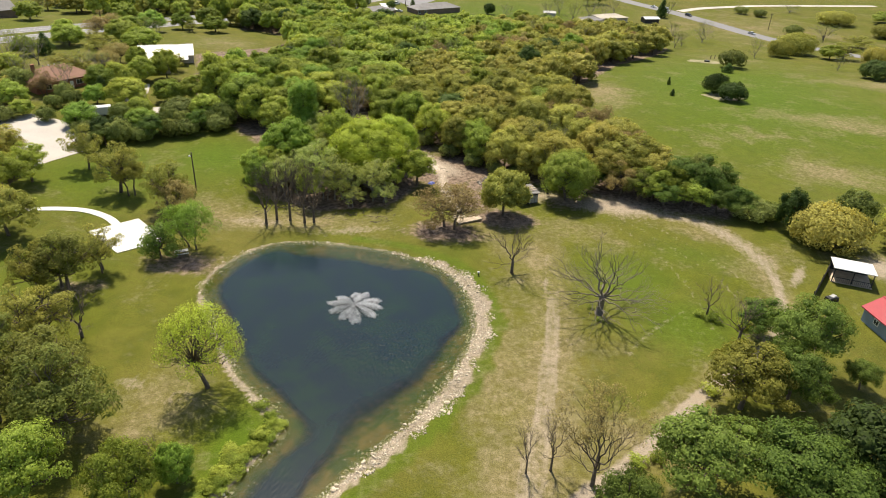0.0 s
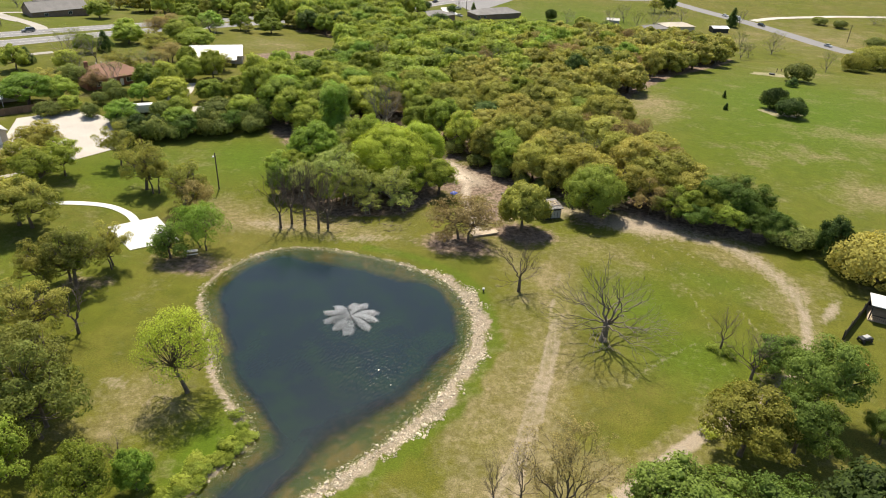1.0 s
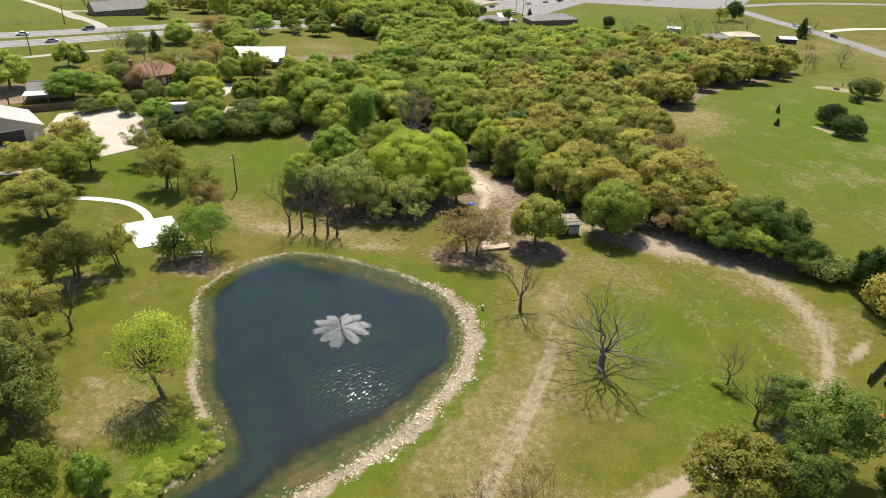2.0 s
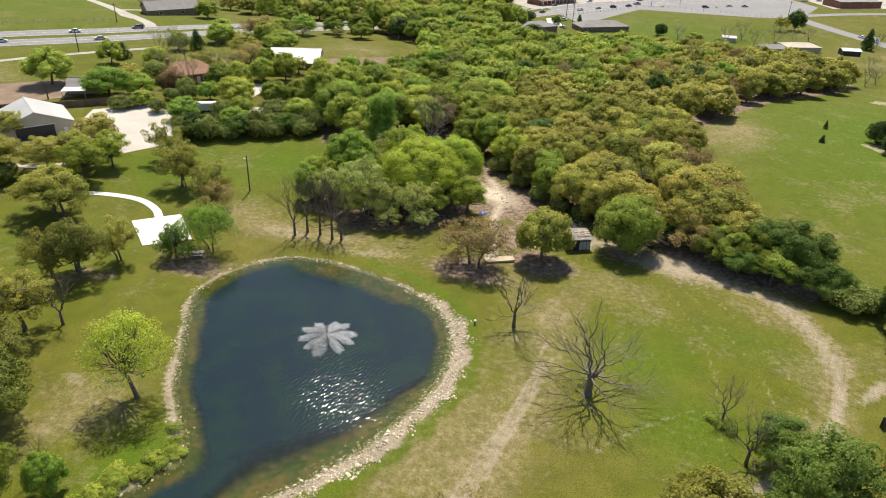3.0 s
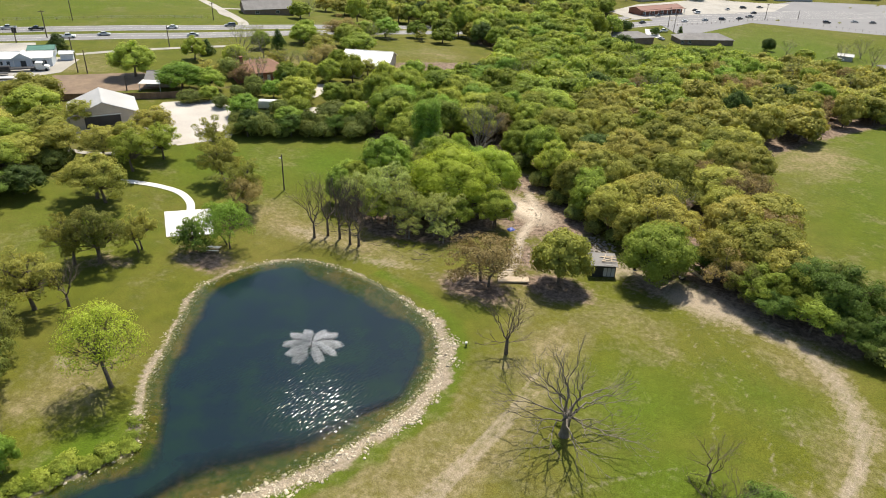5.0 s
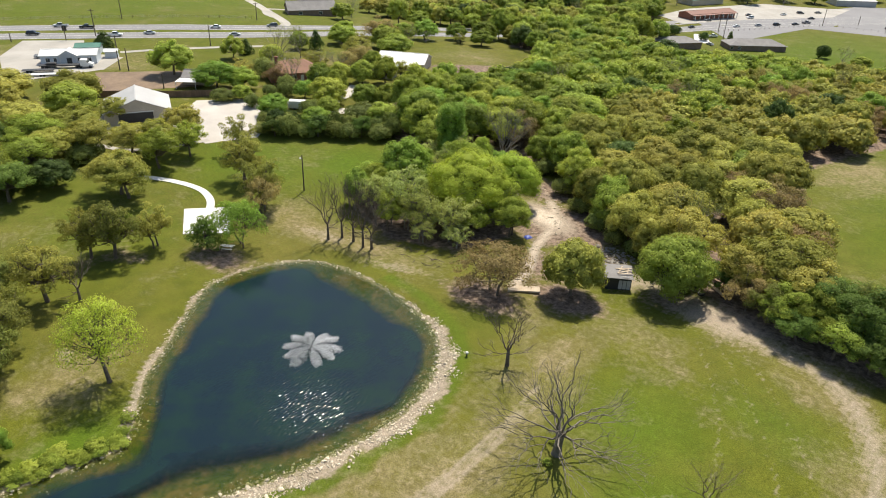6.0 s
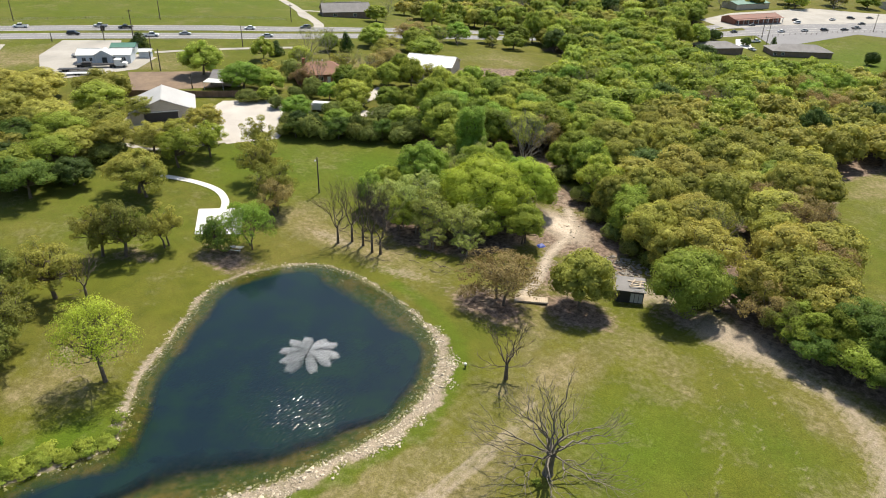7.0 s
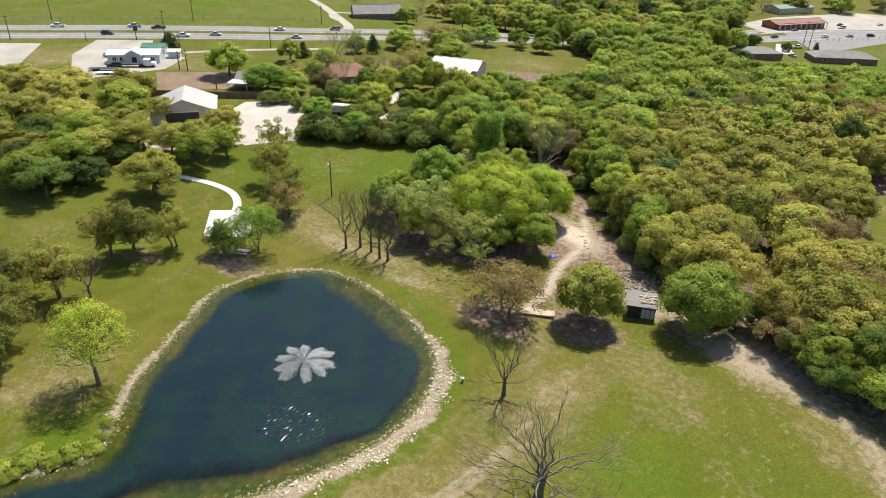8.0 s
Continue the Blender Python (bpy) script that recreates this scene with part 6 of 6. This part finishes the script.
# ---- the pavilion, shed and footbridge ----
def build_yard():
    b = thing("pavilion", "small open pavilion with a white metal roof on dark posts", "pavilion", 87.3, 23.8, None, -12)
    g = Geo()
    g.slab([(-2.6, 2.75), (2.6, 2.35), (2.6, 2.47), (-2.6, 2.87)], -3.4, 3.4, "x")
    part("roof", g, M_METAL, b)
    for px in (-3.1, 0, 3.1):
        for py, h in ((-2.3, 2.7), (2.3, 2.38)):
            part("post", Geo().box(px, py, 0, 0.16, 0.16, h), M_BLACK, b)
    part("floor", Geo().box(0, 0, 0.02, 6.6, 5.2, 0.14, 0, 0.02), M_WOOD, b)
    for k in range(22):
        part("baluster", Geo().box(-3.15 + 0.3 * k, -2.45, 0.15, 0.06, 0.06, 0.85), M_BLACK, b)
    part("rail", Geo().box(0, -2.45, 1.0, 6.5, 0.09, 0.08), M_BLACK, b)
    part("back_wall", Geo().box(0, 2.4, 0.15, 6.4, 0.12, 2.2), M_BLACK, b)
    b = thing("fence", "tall dark board fence beside the pavilion", "fence", 81.8, 21.0, None, 62)
    for k in range(40):
        part("board", Geo().box(-7.2 + 0.36 * k, 0, -0.1, 0.33, 0.04, 1.75), M_FENCE if k % 7 == 3 else M_BLACK, b)
    for k in range(5):
        part("post", Geo().box(-7.2 + 3.6 * k, 0.09, -0.2, 0.12, 0.12, 2.0), M_BLACK, b)
    b = thing("garden_cart", "dark garden cart with a pale load by the fence", "cart", 81.6, 15.2, None, 30)
    part("tray", Geo().box(0, 0, 0.45, 2.0, 1.1, 0.35, 0, 0.06), M_BLACK, b)
    part("load", Geo().box(0.1, 0, 0.78, 1.2, 0.8, 0.22, 10, 0.08), M_METAL_GREY, b, "pale grey load")
    for wx in (-0.7, 0.7):
        for wy in (-0.6, 0.6):
            part("wheel", Geo().tube([(wx, wy - 0.07, 0.25), (wx, wy + 0.07, 0.25)], [0.25, 0.25], 12), M_TYRE, b)
    g = Geo()
    g.tube([(-1.5, 0, 0.35), (-1.2, 0, 0.22), (0, 0, 0.18), (1.2, 0, 0.22), (1.5, 0, 0.35)], [0.03, 0.3, 0.4, 0.3, 0.03], 10)
    k = single("kayak", g, M_ORANGE, "orange plastic kayak lying on the grass", "kayak", smooth=True)
    k.matrix_basis = pose(79.2, 7.2, lie(79.2, 7.2) + 0.15, 0, 0, 40)
    b = thing("black_shed", "small black wooden shed with boards on its flat roof", "shed", 28.0, 46.6, None, 33)
    part("wall", Geo().box(0, 0, -0.3, 4.4, 3.6, 2.7), M_BLACK, b)
    g = Geo()
    g.slab([(-2.2, 2.4), (2.2, 2.75), (2.2, 2.87), (-2.2, 2.52)], -2.5, 2.5, "x")
    part("roof", g, M_SHINGLE, b)
    for px in (0.35, 1.05, 1.75):
        part("door_panel", Geo().box(px, -1.84, 0.25, 0.6, 0.06, 1.7), M_METAL_GREY, b, "pale grey door panel")
    for k, (px, py, ln, a) in enumerate(((1.0, 0.9, 3.0, 8), (1.2, 0.4, 2.8, -14), (0.9, -0.2, 2.6, 25), (1.6, 0.1, 2.4, 78), (0.4, 0.5, 2.2, 70), (1.1, -0.9, 2.6, 4))):
        part("board", Geo().box(px, py, 2.62 + 0.08 * (py + 1.8) + 0.03 * k, ln, 0.2, 0.06, a), M_WOOD, b, "bleached loose board")
    g = Geo()
    g.tube([(math.cos(a) * 1.1 + 1.1, -1.9, math.sin(a) * 0.5 + 2.25) for a in np.linspace(0.2, 2.9, 9)], [0.05] * 9, 6)
    part("hoop", g, M_METAL, b, "pale bent hoop")
    b = thing("footbridge", "low timber footbridge over the dry creek", "bridge", 17.4, 33.0, lie(17.4, 33.0) + 0.1, 38)
    for k in range(16):
        part("plank", Geo().box(-2.6 + 0.345 * k, 0, 0.32, 0.32, 1.7, 0.06), M_WOOD, b)
    for py in (-0.75, 0.75):
        part("beam", Geo().box(0, py, 0.1, 5.6, 0.14, 0.22), M_WOOD, b)
    g = Geo()
    g.tube([(40.2, 57.0, lie(40.2, 57.0) + 0.25), (42, 55.6, lie(42, 55.6) + 0.28), (44.2, 54.0, lie(44.2, 54.0) + 0.25)], [0.26, 0.28, 0.22], 10)
    single("log", g, M_WOOD, "pale bare fallen log on the dirt", "log")
    b = thing("grill", "black barrel grill on legs", "grill", 36.2, 54.6, None, 30)
    g = Geo()
    g.tube([(-0.7, 0, 0.95), (-0.65, 0, 0.95), (0.65, 0, 0.95), (0.7, 0, 0.95)], [0.2, 0.36, 0.36, 0.2], 12)
    part("barrel", g, M_BLACK, b)
    for px in (-0.5, 0.5):
        for py in (-0.25, 0.25):
            part("leg", Geo().tube([(px, py, 0), (px * 0.9, py * 0.7, 0.75)], [0.03, 0.03], 6), M_BLACK, b)
    g = Geo()
    rng = np.random.default_rng(8)
    nx = 9
    g.add([(0.35 * i - 1.4, 0.3 * j - 1.2, 0.35 + 0.35 * math.exp(-((i - 4) ** 2 + (j - 4) ** 2) / 9) + rng.uniform(-0.08, 0.08) - 0.3 * (i in (0, 8) or j in (0, 8))) for j in range(nx) for i in range(nx)],
          [(j * nx + i, j * nx + i + 1, (j + 1) * nx + i + 1, (j + 1) * nx + i) for j in range(nx - 1) for i in range(nx - 1)])
    k = single("tarp", g, M_BLUE, "crumpled blue tarp over a low heap", "tarp", smooth=True)
    k.matrix_basis = pose(38.4, 57.4, lie(38.4, 57.4), 0, 0, 20)
    k = copy_thing(k, pose(6.5, 50.5, lie(6.5, 50.5) - 0.15, 0, 0, 70) @ Matrix.Diagonal((0.6, 0.6, 0.8, 1)))
    for n, (px, py) in enumerate(((33.0, 50.2), (39.8, 53.2), (37.0, 52.2))):
        b = thing("camp_chair", "dark folding chair by the fire place", "chair", px, py, None, 40 + 110 * n, group="chairs by the fire place")
        part("seat", Geo().box(0, 0, 0.42, 0.55, 0.5, 0.05), M_BLACK, b)
        part("backrest", Geo().box(0, 0.26, 0.45, 0.55, 0.05, 0.55), M_BLACK, b)
        for ax in (-0.24, 0.24):
            for ay in (-0.22, 0.22):
                part("leg", Geo().box(ax, ay, 0, 0.04, 0.04, 0.43), M_BLACK, b)
    b = thing("fire_pit", "round iron fire pit on bare dirt", "fire pit", 41.0, 52.4)
    g = Geo()
    g.tube([(0, 0, 0.0), (0, 0, 0.35), (0, 0, 0.36), (0, 0, 0.1)], [0.55, 0.62, 0.5, 0.45], 14)
    part("bowl", g, M_BLACK, b)
    # rubble and cut branches by the creek
    g = Geo()
    for k in range(210):
        a, r = rng.uniform(0, math.tau), rng.random() ** 0.6
        x, y = 22.0 + 5.5 * r * math.cos(a), 55.0 + 3.6 * r * math.sin(a)
        s = rng.uniform(0.25, 0.7)
        g.add(stone_shape(rng, s * 1.6, s * 0.7, s * 0.5) + [x, y, lie(x, y) + 0.1], ICO_FACES)
    single("rubble", g, M_BARK_GREY, "heap of grey-brown rubble and rotten wood", "rubble", "stuff")
    g = Geo()
    for k in range(170):
        s = rng.random()
        p = CREEK[int(s * (len(CREEK) - 1))] + rng.normal(size=2) * 1.3
        q = rng.uniform(0.2, 0.55)
        g.add(stone_shape(rng, q, q * 0.8, q * 0.5) + [p[0], p[1], lie(*p) + 0.06], ICO_FACES)
    single("creek_stones", g, M_STONE, "scattered pale stones in the dry creek bed", "stones", "stuff")
    g = Geo()
    for k in range(90):
        a = rng.uniform(0, math.tau)
        x, y = (rng.uniform(-27, 2), rng.uniform(27.5, 33.5)) if k < 60 else (rng.uniform(8, 19), rng.uniform(24, 30))
        ln = rng.uniform(0.6, 2.2)
        z = lie(x, y) + 0.05
        g.tube([(x, y, z), (x + ln * 0.5 * math.cos(a), y + ln * 0.5 * math.sin(a), z + rng.uniform(0.02, 0.25)), (x + ln * math.cos(a + 0.2), y + ln * math.sin(a + 0.2), z)], [0.06, 0.045, 0.02], 4)
    single("brush", g, M_BARK, "dead fallen branches on the ground", "branches", "stuff")
    b = thing("utility_box", "small white-topped post on the grass", "post", 21.9, 11.6)
    part("post", Geo().tube([(0, 0, -0.2), (0, 0, 0.5)], [0.1, 0.1], 8), M_BLACK, b)
    part("cap", Geo().tube([(0, 0, 0.5), (0, 0, 0.72), (0, 0, 0.8)], [0.22, 0.22, 0.1], 10), M_METAL, b, "white cap")
    b = thing("picnic_table", "pale weathered picnic table with benches under a tree", "picnic table", -31.4, 7.0, None, 35)
    for k in range(5):
        part("top_board", Geo().box(0, -0.34 + 0.17 * k, 0.72, 2.4, 0.16, 0.05), M_CONCRETE, b)
    for py in (-0.78, 0.78):
        part("bench", Geo().box(0, py, 0.42, 2.4, 0.28, 0.05), M_CONCRETE, b)
    for px in (-0.85, 0.85):
        for sy in (-1, 1):
            part("leg", Geo().tube([(px, sy * 0.75, 0.0), (px, sy * 0.25, 0.72)], [0.05, 0.05], 6), M_WOOD, b)
        part("brace", Geo().box(px, 0, 0.36, 0.06, 1.75, 0.08), M_WOOD, b)
    b = thing("lamp_post", "dark wooden pole with a small white lamp", "lamp post", -42.4, 34.4, None, 0)
    part("pole", Geo().tube([(0, 0, -0.3), (0, 0, 4), (0, 0, 8.4)], [0.16, 0.14, 0.11], 8), M_POLE, b)
    part("bracket", Geo().tube([(0, 0, 7.6), (-0.35, -0.2, 7.75)], [0.04, 0.04], 6), M_POLE, b)
    part("lamp", Geo().tube([(-0.35, -0.2, 7.5), (-0.35, -0.2, 7.62), (-0.35, -0.2, 7.8)], [0.24, 0.26, 0.08], 10), M_METAL, b, "white lamp head")


# ---- poles, fences, vehicles ----
def build_pole(x, y, h, turn=0.0, arm=True):
    b = thing("utility_pole", "dark wooden utility pole beside the road", "pole", x, y, None, turn, "utility poles")
    part("pole", Geo().tube([(0, 0, -0.3), (0, 0, h * 0.5), (0, 0, h)], [0.2, 0.17, 0.13], 8), M_POLE, b)
    if arm:
        part("crossarm", Geo().box(0, 0, h - 0.7, 2.2, 0.14, 0.16), M_POLE, b)
        for k in (-0.9, 0, 0.9):
            part("insulator", Geo().tube([(k, 0, h - 0.54), (k, 0, h - 0.36)], [0.06, 0.05], 6), M_METAL_GREY, b)


def vehicle(kind, paint):
    """A parked or driving vehicle at the origin, nose to +x; kind: car, pickup, suv, van."""
    what = {"car": "sedan car", "pickup": "pickup truck", "suv": "sport utility car", "van": "delivery van"}[kind]
    root = tagged(new(what.split()[0] + "_vehicle" if kind != "pickup" else "pickup_truck"), f"{paint} {what} on the road", "car" if kind != "pickup" else "pickup", "vehicles")
    length, width = {"car": (4.6, 1.8), "pickup": (5.8, 1.95), "suv": (4.8, 1.9), "van": (5.8, 2.0)}[kind]
    a = length / 2
    if kind == "pickup":
        side = [(-a, 0.45), (a, 0.45), (a, 0.9), (a - 0.2, 1.05), (a - 1.5, 1.12), (-a, 1.12)]
        cab = [(-0.75, 1.1), (1.45, 1.1), (0.75, 1.78), (-0.6, 1.78)]
    elif kind == "van":
        side = [(-a, 0.4), (a, 0.4), (a, 0.95), (a - 0.9, 1.2), (a - 1.4, 1.3), (-a, 1.3)]
        cab = [(-a + 0.05, 1.28), (a - 1.0, 1.28), (a - 1.7, 2.35), (-a + 0.1, 2.4)]
    elif kind == "suv":
        side = [(-a, 0.4), (a, 0.4), (a, 0.8), (a - 0.3, 0.98), (a - 1.3, 1.08), (-a, 1.08)]
        cab = [(-a + 0.1, 1.06), (1.2, 1.06), (0.5, 1.7), (-a + 0.45, 1.72)]
    else:
        side = [(-a, 0.35), (a, 0.35), (a, 0.65), (a - 0.3, 0.82), (a - 1.3, 0.92), (-a + 0.9, 0.95), (-a, 0.9)]
        cab = [(-1.5, 0.92), (1.2, 0.9), (0.45, 1.42), (-0.85, 1.44)]
    part("body", Geo().slab(side, -width / 2, width / 2, "y"), PAINTS[paint], root)
    g = Geo()
    n = len(cab)
    low, top = width / 2 - 0.06, width / 2 - 0.28
    zmin, zmax = min(z for _, z in cab), max(z for _, z in cab)
    ring = [(x, s * (low + (top - low) * (z - zmin) / (zmax - zmin)), z) for s in (-1, 1) for x, z in cab]
    g.add(ring, [(i, (i + 1) % n, n + (i + 1) % n, n + i) for i in range(n)] + [tuple(range(n)), tuple(range(n, 2 * n))])
    part("window", g, M_GLASS if kind != "van" else PAINTS[paint], root)
    xs = [x for x, z in cab if z > zmax - 0.1]
    part("roof", Geo().box((xs[0] + xs[1]) / 2, 0, zmax - 0.02, abs(xs[0] - xs[1]) + 0.1, 2 * top + 0.08, 0.07, 0, 0.02), PAINTS[paint], root)
    if kind == "pickup":
        part("bed", Geo().box(-1.85, 0, 1.0, 1.95, 1.6, 0.125), M_BLACK, root)
    for wx in (-a + 0.95, a - 0.95):
        for wy in (-width / 2 + 0.05, width / 2 - 0.05):
            w = part("wheel", Geo().tube([(wx, wy - 0.12, 0.36), (wx, wy + 0.12, 0.36)], [0.36, 0.36], 14), M_TYRE, root)
            part("rim", Geo().tube([(wx, wy - 0.13, 0.36), (wx, wy + 0.13, 0.36)], [0.2, 0.2], 10), M_METAL_GREY, w)
    for py in (-0.6, 0.6):
        part("headlight", Geo().box(a - 0.02, py, 0.68 if kind == "car" else 0.78, 0.08, 0.35, 0.14), M_METAL, root)
        part("tail_light", Geo().box(-a + 0.01, py * 1.2, 0.72 if kind == "car" else 0.85, 0.06, 0.2, 0.16), M_RED, root)
    return root


def build_vehicles():
    made = {}

    def park(kind, paint, x, y, turn, lift=0.07):
        m = pose(x, y, lie(x, y) + lift, 0, 0, turn)
        if (kind, paint) in made:
            return copy_thing(made[kind, paint], m)
        made[kind, paint] = ob = vehicle(kind, paint)
        ob.matrix_basis = m
        return ob

    way = curve_through(HIGHWAY, False, 30)
    for kind, paint, s, off in (("pickup", "white", 0.196, -10.2), ("pickup", "silver", 0.262, -10.0), ("pickup", "white", 0.306, 10.0), ("suv", "black", 0.252, 6.4), ("car", "silver", 0.330, 6.6), ("pickup", "black", 0.282, -6.6), ("car", "white", 0.375, -6.6),
                                ("car", "silver", 0.393, 10.0), ("suv", "grey", 0.418, -10.0), ("car", "black", 0.612, 10.2), ("suv", "black", 0.634, 6.6), ("pickup", "white", 0.648, 10.2), ("car", "black", 0.690, 6.6), ("car", "white", 0.722, 10.2), ("car", "silver", 0.738, 10.2), ("suv", "black", 0.752, 10.2),
                                ("car", "black", 0.765, 10.2), ("pickup", "grey", 0.776, 6.6), ("car", "grey", 0.715, -6.6), ("suv", "white", 0.748, -10.0), ("car", "black", 0.79, -6.8)):
        i = int(s * (len(way) - 1))
        d = way[i + 1] - way[i]
        n = np.array([d[1], -d[0]]) / np.linalg.norm(d)
        p = way[i] + n * off
        park(kind, paint, p[0], p[1], math.degrees(math.atan2(d[1], d[0])) + (180 if off < 0 else 0))
    for kind, paint, x, y, turn in (("suv", "black", 113, 381, -56), ("car", "silver", 141, 333, -54), ("van", "white", 100, 397, 124), ("car", "white", 94, 407, 124), ("suv", "black", -2, 468, 30), ("car", "silver", 12, 486, 35), ("car", "grey", 22, 492, 35), ("pickup", "white", -70, 352, 60),
                                    ("car", "silver", -63, 330, 150), ("suv", "grey", -85, 318, 20), ("car", "black", -80, 440, 70), ("car", "white", -66, 468, 70), ("suv", "black", -60, 486, 40), ("car", "grey", -52, 500, 40), ("pickup", "white", 60, 548, 40), ("car", "silver", 70, 556, 40), ("suv", "white", 52, 574, 40),
                                    ("car", "black", 82, 566, 40), ("car", "white", 95, 578, 40), ("suv", "grey", 40, 566, 40), ("pickup", "silver", -193, 43, 54), ("car", "grey", -178, 38.5, 54), ("pickup", "white", 24.5, 346, 70)):
        park(kind, paint, x, y, turn, 0.08)
    # flatbed truck and loose trailers in the yard
    b = thing("flatbed_truck", "white-cabbed truck with a long dark flatbed trailer", "truck", -174.0, 42.5, None, 54)
    g = Geo()
    g.slab([(4.4, 0.6), (8.3, 0.6), (8.3, 1.5), (7.0, 1.75), (6.4, 2.75), (4.4, 2.85)], -1.2, 1.2, "y")
    part("cab", g, M_METAL, b, "white cab")
    g = Geo()
    g.slab([(6.62, 1.85), (6.98, 1.85), (6.5, 2.6), (6.42, 2.6)], -1.22, 1.22, "y")
    part("windscreen", g, M_GLASS, b)
    part("flatbed", Geo().box(-2.0, 0, 0.95, 12.4, 2.4, 0.28), M_BLACK, b)
    for wx in (-7.2, -6.0, 3.2, 4.4, 7.4):
        for wy in (-1.05, 1.05):
            part("wheel", Geo().tube([(wx, wy - 0.15, 0.5), (wx, wy + 0.15, 0.5)], [0.5, 0.5], 14), M_TYRE, b)
    part("load", Geo().box(-4.6, 0, 1.23, 3.0, 1.7, 0.7, 0, 0.25), M_BLACK, b, "dark covered load on the bed")
    b = thing("flat_trailer", "dark empty flat trailer on the concrete", "trailer", -174.5, 33.5, None, 54)
    part("deck", Geo().box(0, 0, 0.7, 9.5, 2.4, 0.2), M_BLACK, b)
    for wx in (-3, -2):
        for wy in (-1.05, 1.05):
            part("wheel", Geo().tube([(wx, wy - 0.12, 0.4), (wx, wy + 0.12, 0.4)], [0.4, 0.4], 12), M_TYRE, b)
    b = thing("flat_trailer", "pale loaded flat trailer on the concrete", "trailer", -168.5, 33.0, None, 54)
    part("deck", Geo().box(0, 0, 0.6, 8.0, 2.2, 0.15), M_METAL, b)
    for wx in (-1, 0):
        for wy in (-1, 1):
            part("wheel", Geo().tube([(wx, wy - 0.1, 0.35), (wx, wy + 0.1, 0.35)], [0.35, 0.35], 12), M_TYRE, b)


def build_lines():
    for x, y, h, turn, arm in ((-246, 23, 9.4, 54, True), (-279, 48, 9.6, 54, True), (-244, 98, 9.6, 54, True), (-217, 73, 10.5, 54, True), (-216, 61, 5.8, 0, False), (-182, 64, 6.7, 0, False), (-157, 55, 7.5, 0, False), (-160, 53.5, 6.5, 0, False), (-130, 52, 4.6, 0, False), (-208, 144, 8, 40, True),
                               (-226, 45, 3.6, 0, False), (-73, 368, 11.5, 60, True), (-64, 352, 11, 60, True), (-36, 448, 10.5, 45, True), (154, 350, 9.6, -50, True), (176, 322, 9, -50, True), (-172, 96, 8, 54, False), (52, 470, 9, 30, True), (-20, 470, 6, 0, False)):
        build_pole(x, y, h, turn, arm)
    b = thing("sign", "dark roadside sign on a post", "sign", -216.3, 61.2, None, 54)
    part("board", Geo().box(0, 0.2, 3.6, 1.6, 0.15, 1.9), M_BLACK, b)
    b = thing("board_fence", "brown wooden privacy fence behind the workshop", "fence")
    b.matrix_basis = Matrix.Identity(4)
    line = curve_through([(-135, 33), (-126, 43), (-118, 51), (-107.5, 66)], False, 14)
    for k in range(len(line) - 1):
        p, q = line[k], line[k + 1]
        m = (p + q) / 2
        part("panel", Geo().box(m[0], m[1], lie(*m) - 0.1, float(np.linalg.norm(q - p)) - 0.03, 0.06, 2.0, math.degrees(math.atan2(q[1] - p[1], q[0] - p[0]))), M_FENCE, b)
        part("post", Geo().box(p[0], p[1], lie(*p) - 0.2, 0.12, 0.12, 2.2), M_FENCE, b)
    b = thing("wire_fence", "thin wire fence on posts along the far field", "fence")
    b.matrix_basis = Matrix.Identity(4)
    line = curve_through([(-330, -22), (-291, 30), (-253, 90), (-212, 144)], False, 14)
    for p in line:
        part("post", Geo().tube([(p[0], p[1], lie(*p) - 0.2), (p[0], p[1], lie(*p) + 1.4)], [0.08, 0.07], 6), M_POLE, b)
    for h in (0.5, 0.9, 1.3):
        part("wire", Geo().tube([(p[0], p[1], lie(*p) + h) for p in line], [0.025] * len(line), 4), M_METAL_GREY, b)
    b = thing("pasture_fence", "post and wire fence round the far pasture", "fence")
    b.matrix_basis = Matrix.Identity(4)
    line = curve_through([(-76, 361), (-58, 405), (-34, 446), (10, 452), (50, 448)], False, 12)
    for p in line:
        part("post", Geo().tube([(p[0], p[1], lie(*p) - 0.2), (p[0], p[1], lie(*p) + 1.4)], [0.09, 0.08], 6), M_POLE, b)
    part("wire", Geo().tube([(p[0], p[1], lie(*p) + 1.2) for p in line], [0.025] * len(line), 4), M_METAL_GREY, b)
    for k, (x, y) in enumerate(((100, 232), (102, 233.5), (104, 235), (106, 236))):
        g = Geo().tube([(0, 0, -0.3), (0.1, 0, 1.6)], [0.16, 0.13], 7)
        ob = single("post", g, M_POLE, "short dark wooden post standing in the pasture", "post", group="posts in the pasture")
        ob.matrix_basis = pose(x, y, lie(x, y))
    b = thing("fire_ring", "dark fire ring in the middle of a sandy patch", "fire ring", 96.5, 221)
    part("ring", Geo().tube([(0, 0, -0.1), (0, 0, 0.7), (0, 0, 0.72), (0, 0, 0.2)], [1.1, 1.15, 0.95, 0.9], 14), M_BLACK, b)


build_buildings()
build_yard()
build_vehicles()
build_lines()
build_fountain()
build_shore()
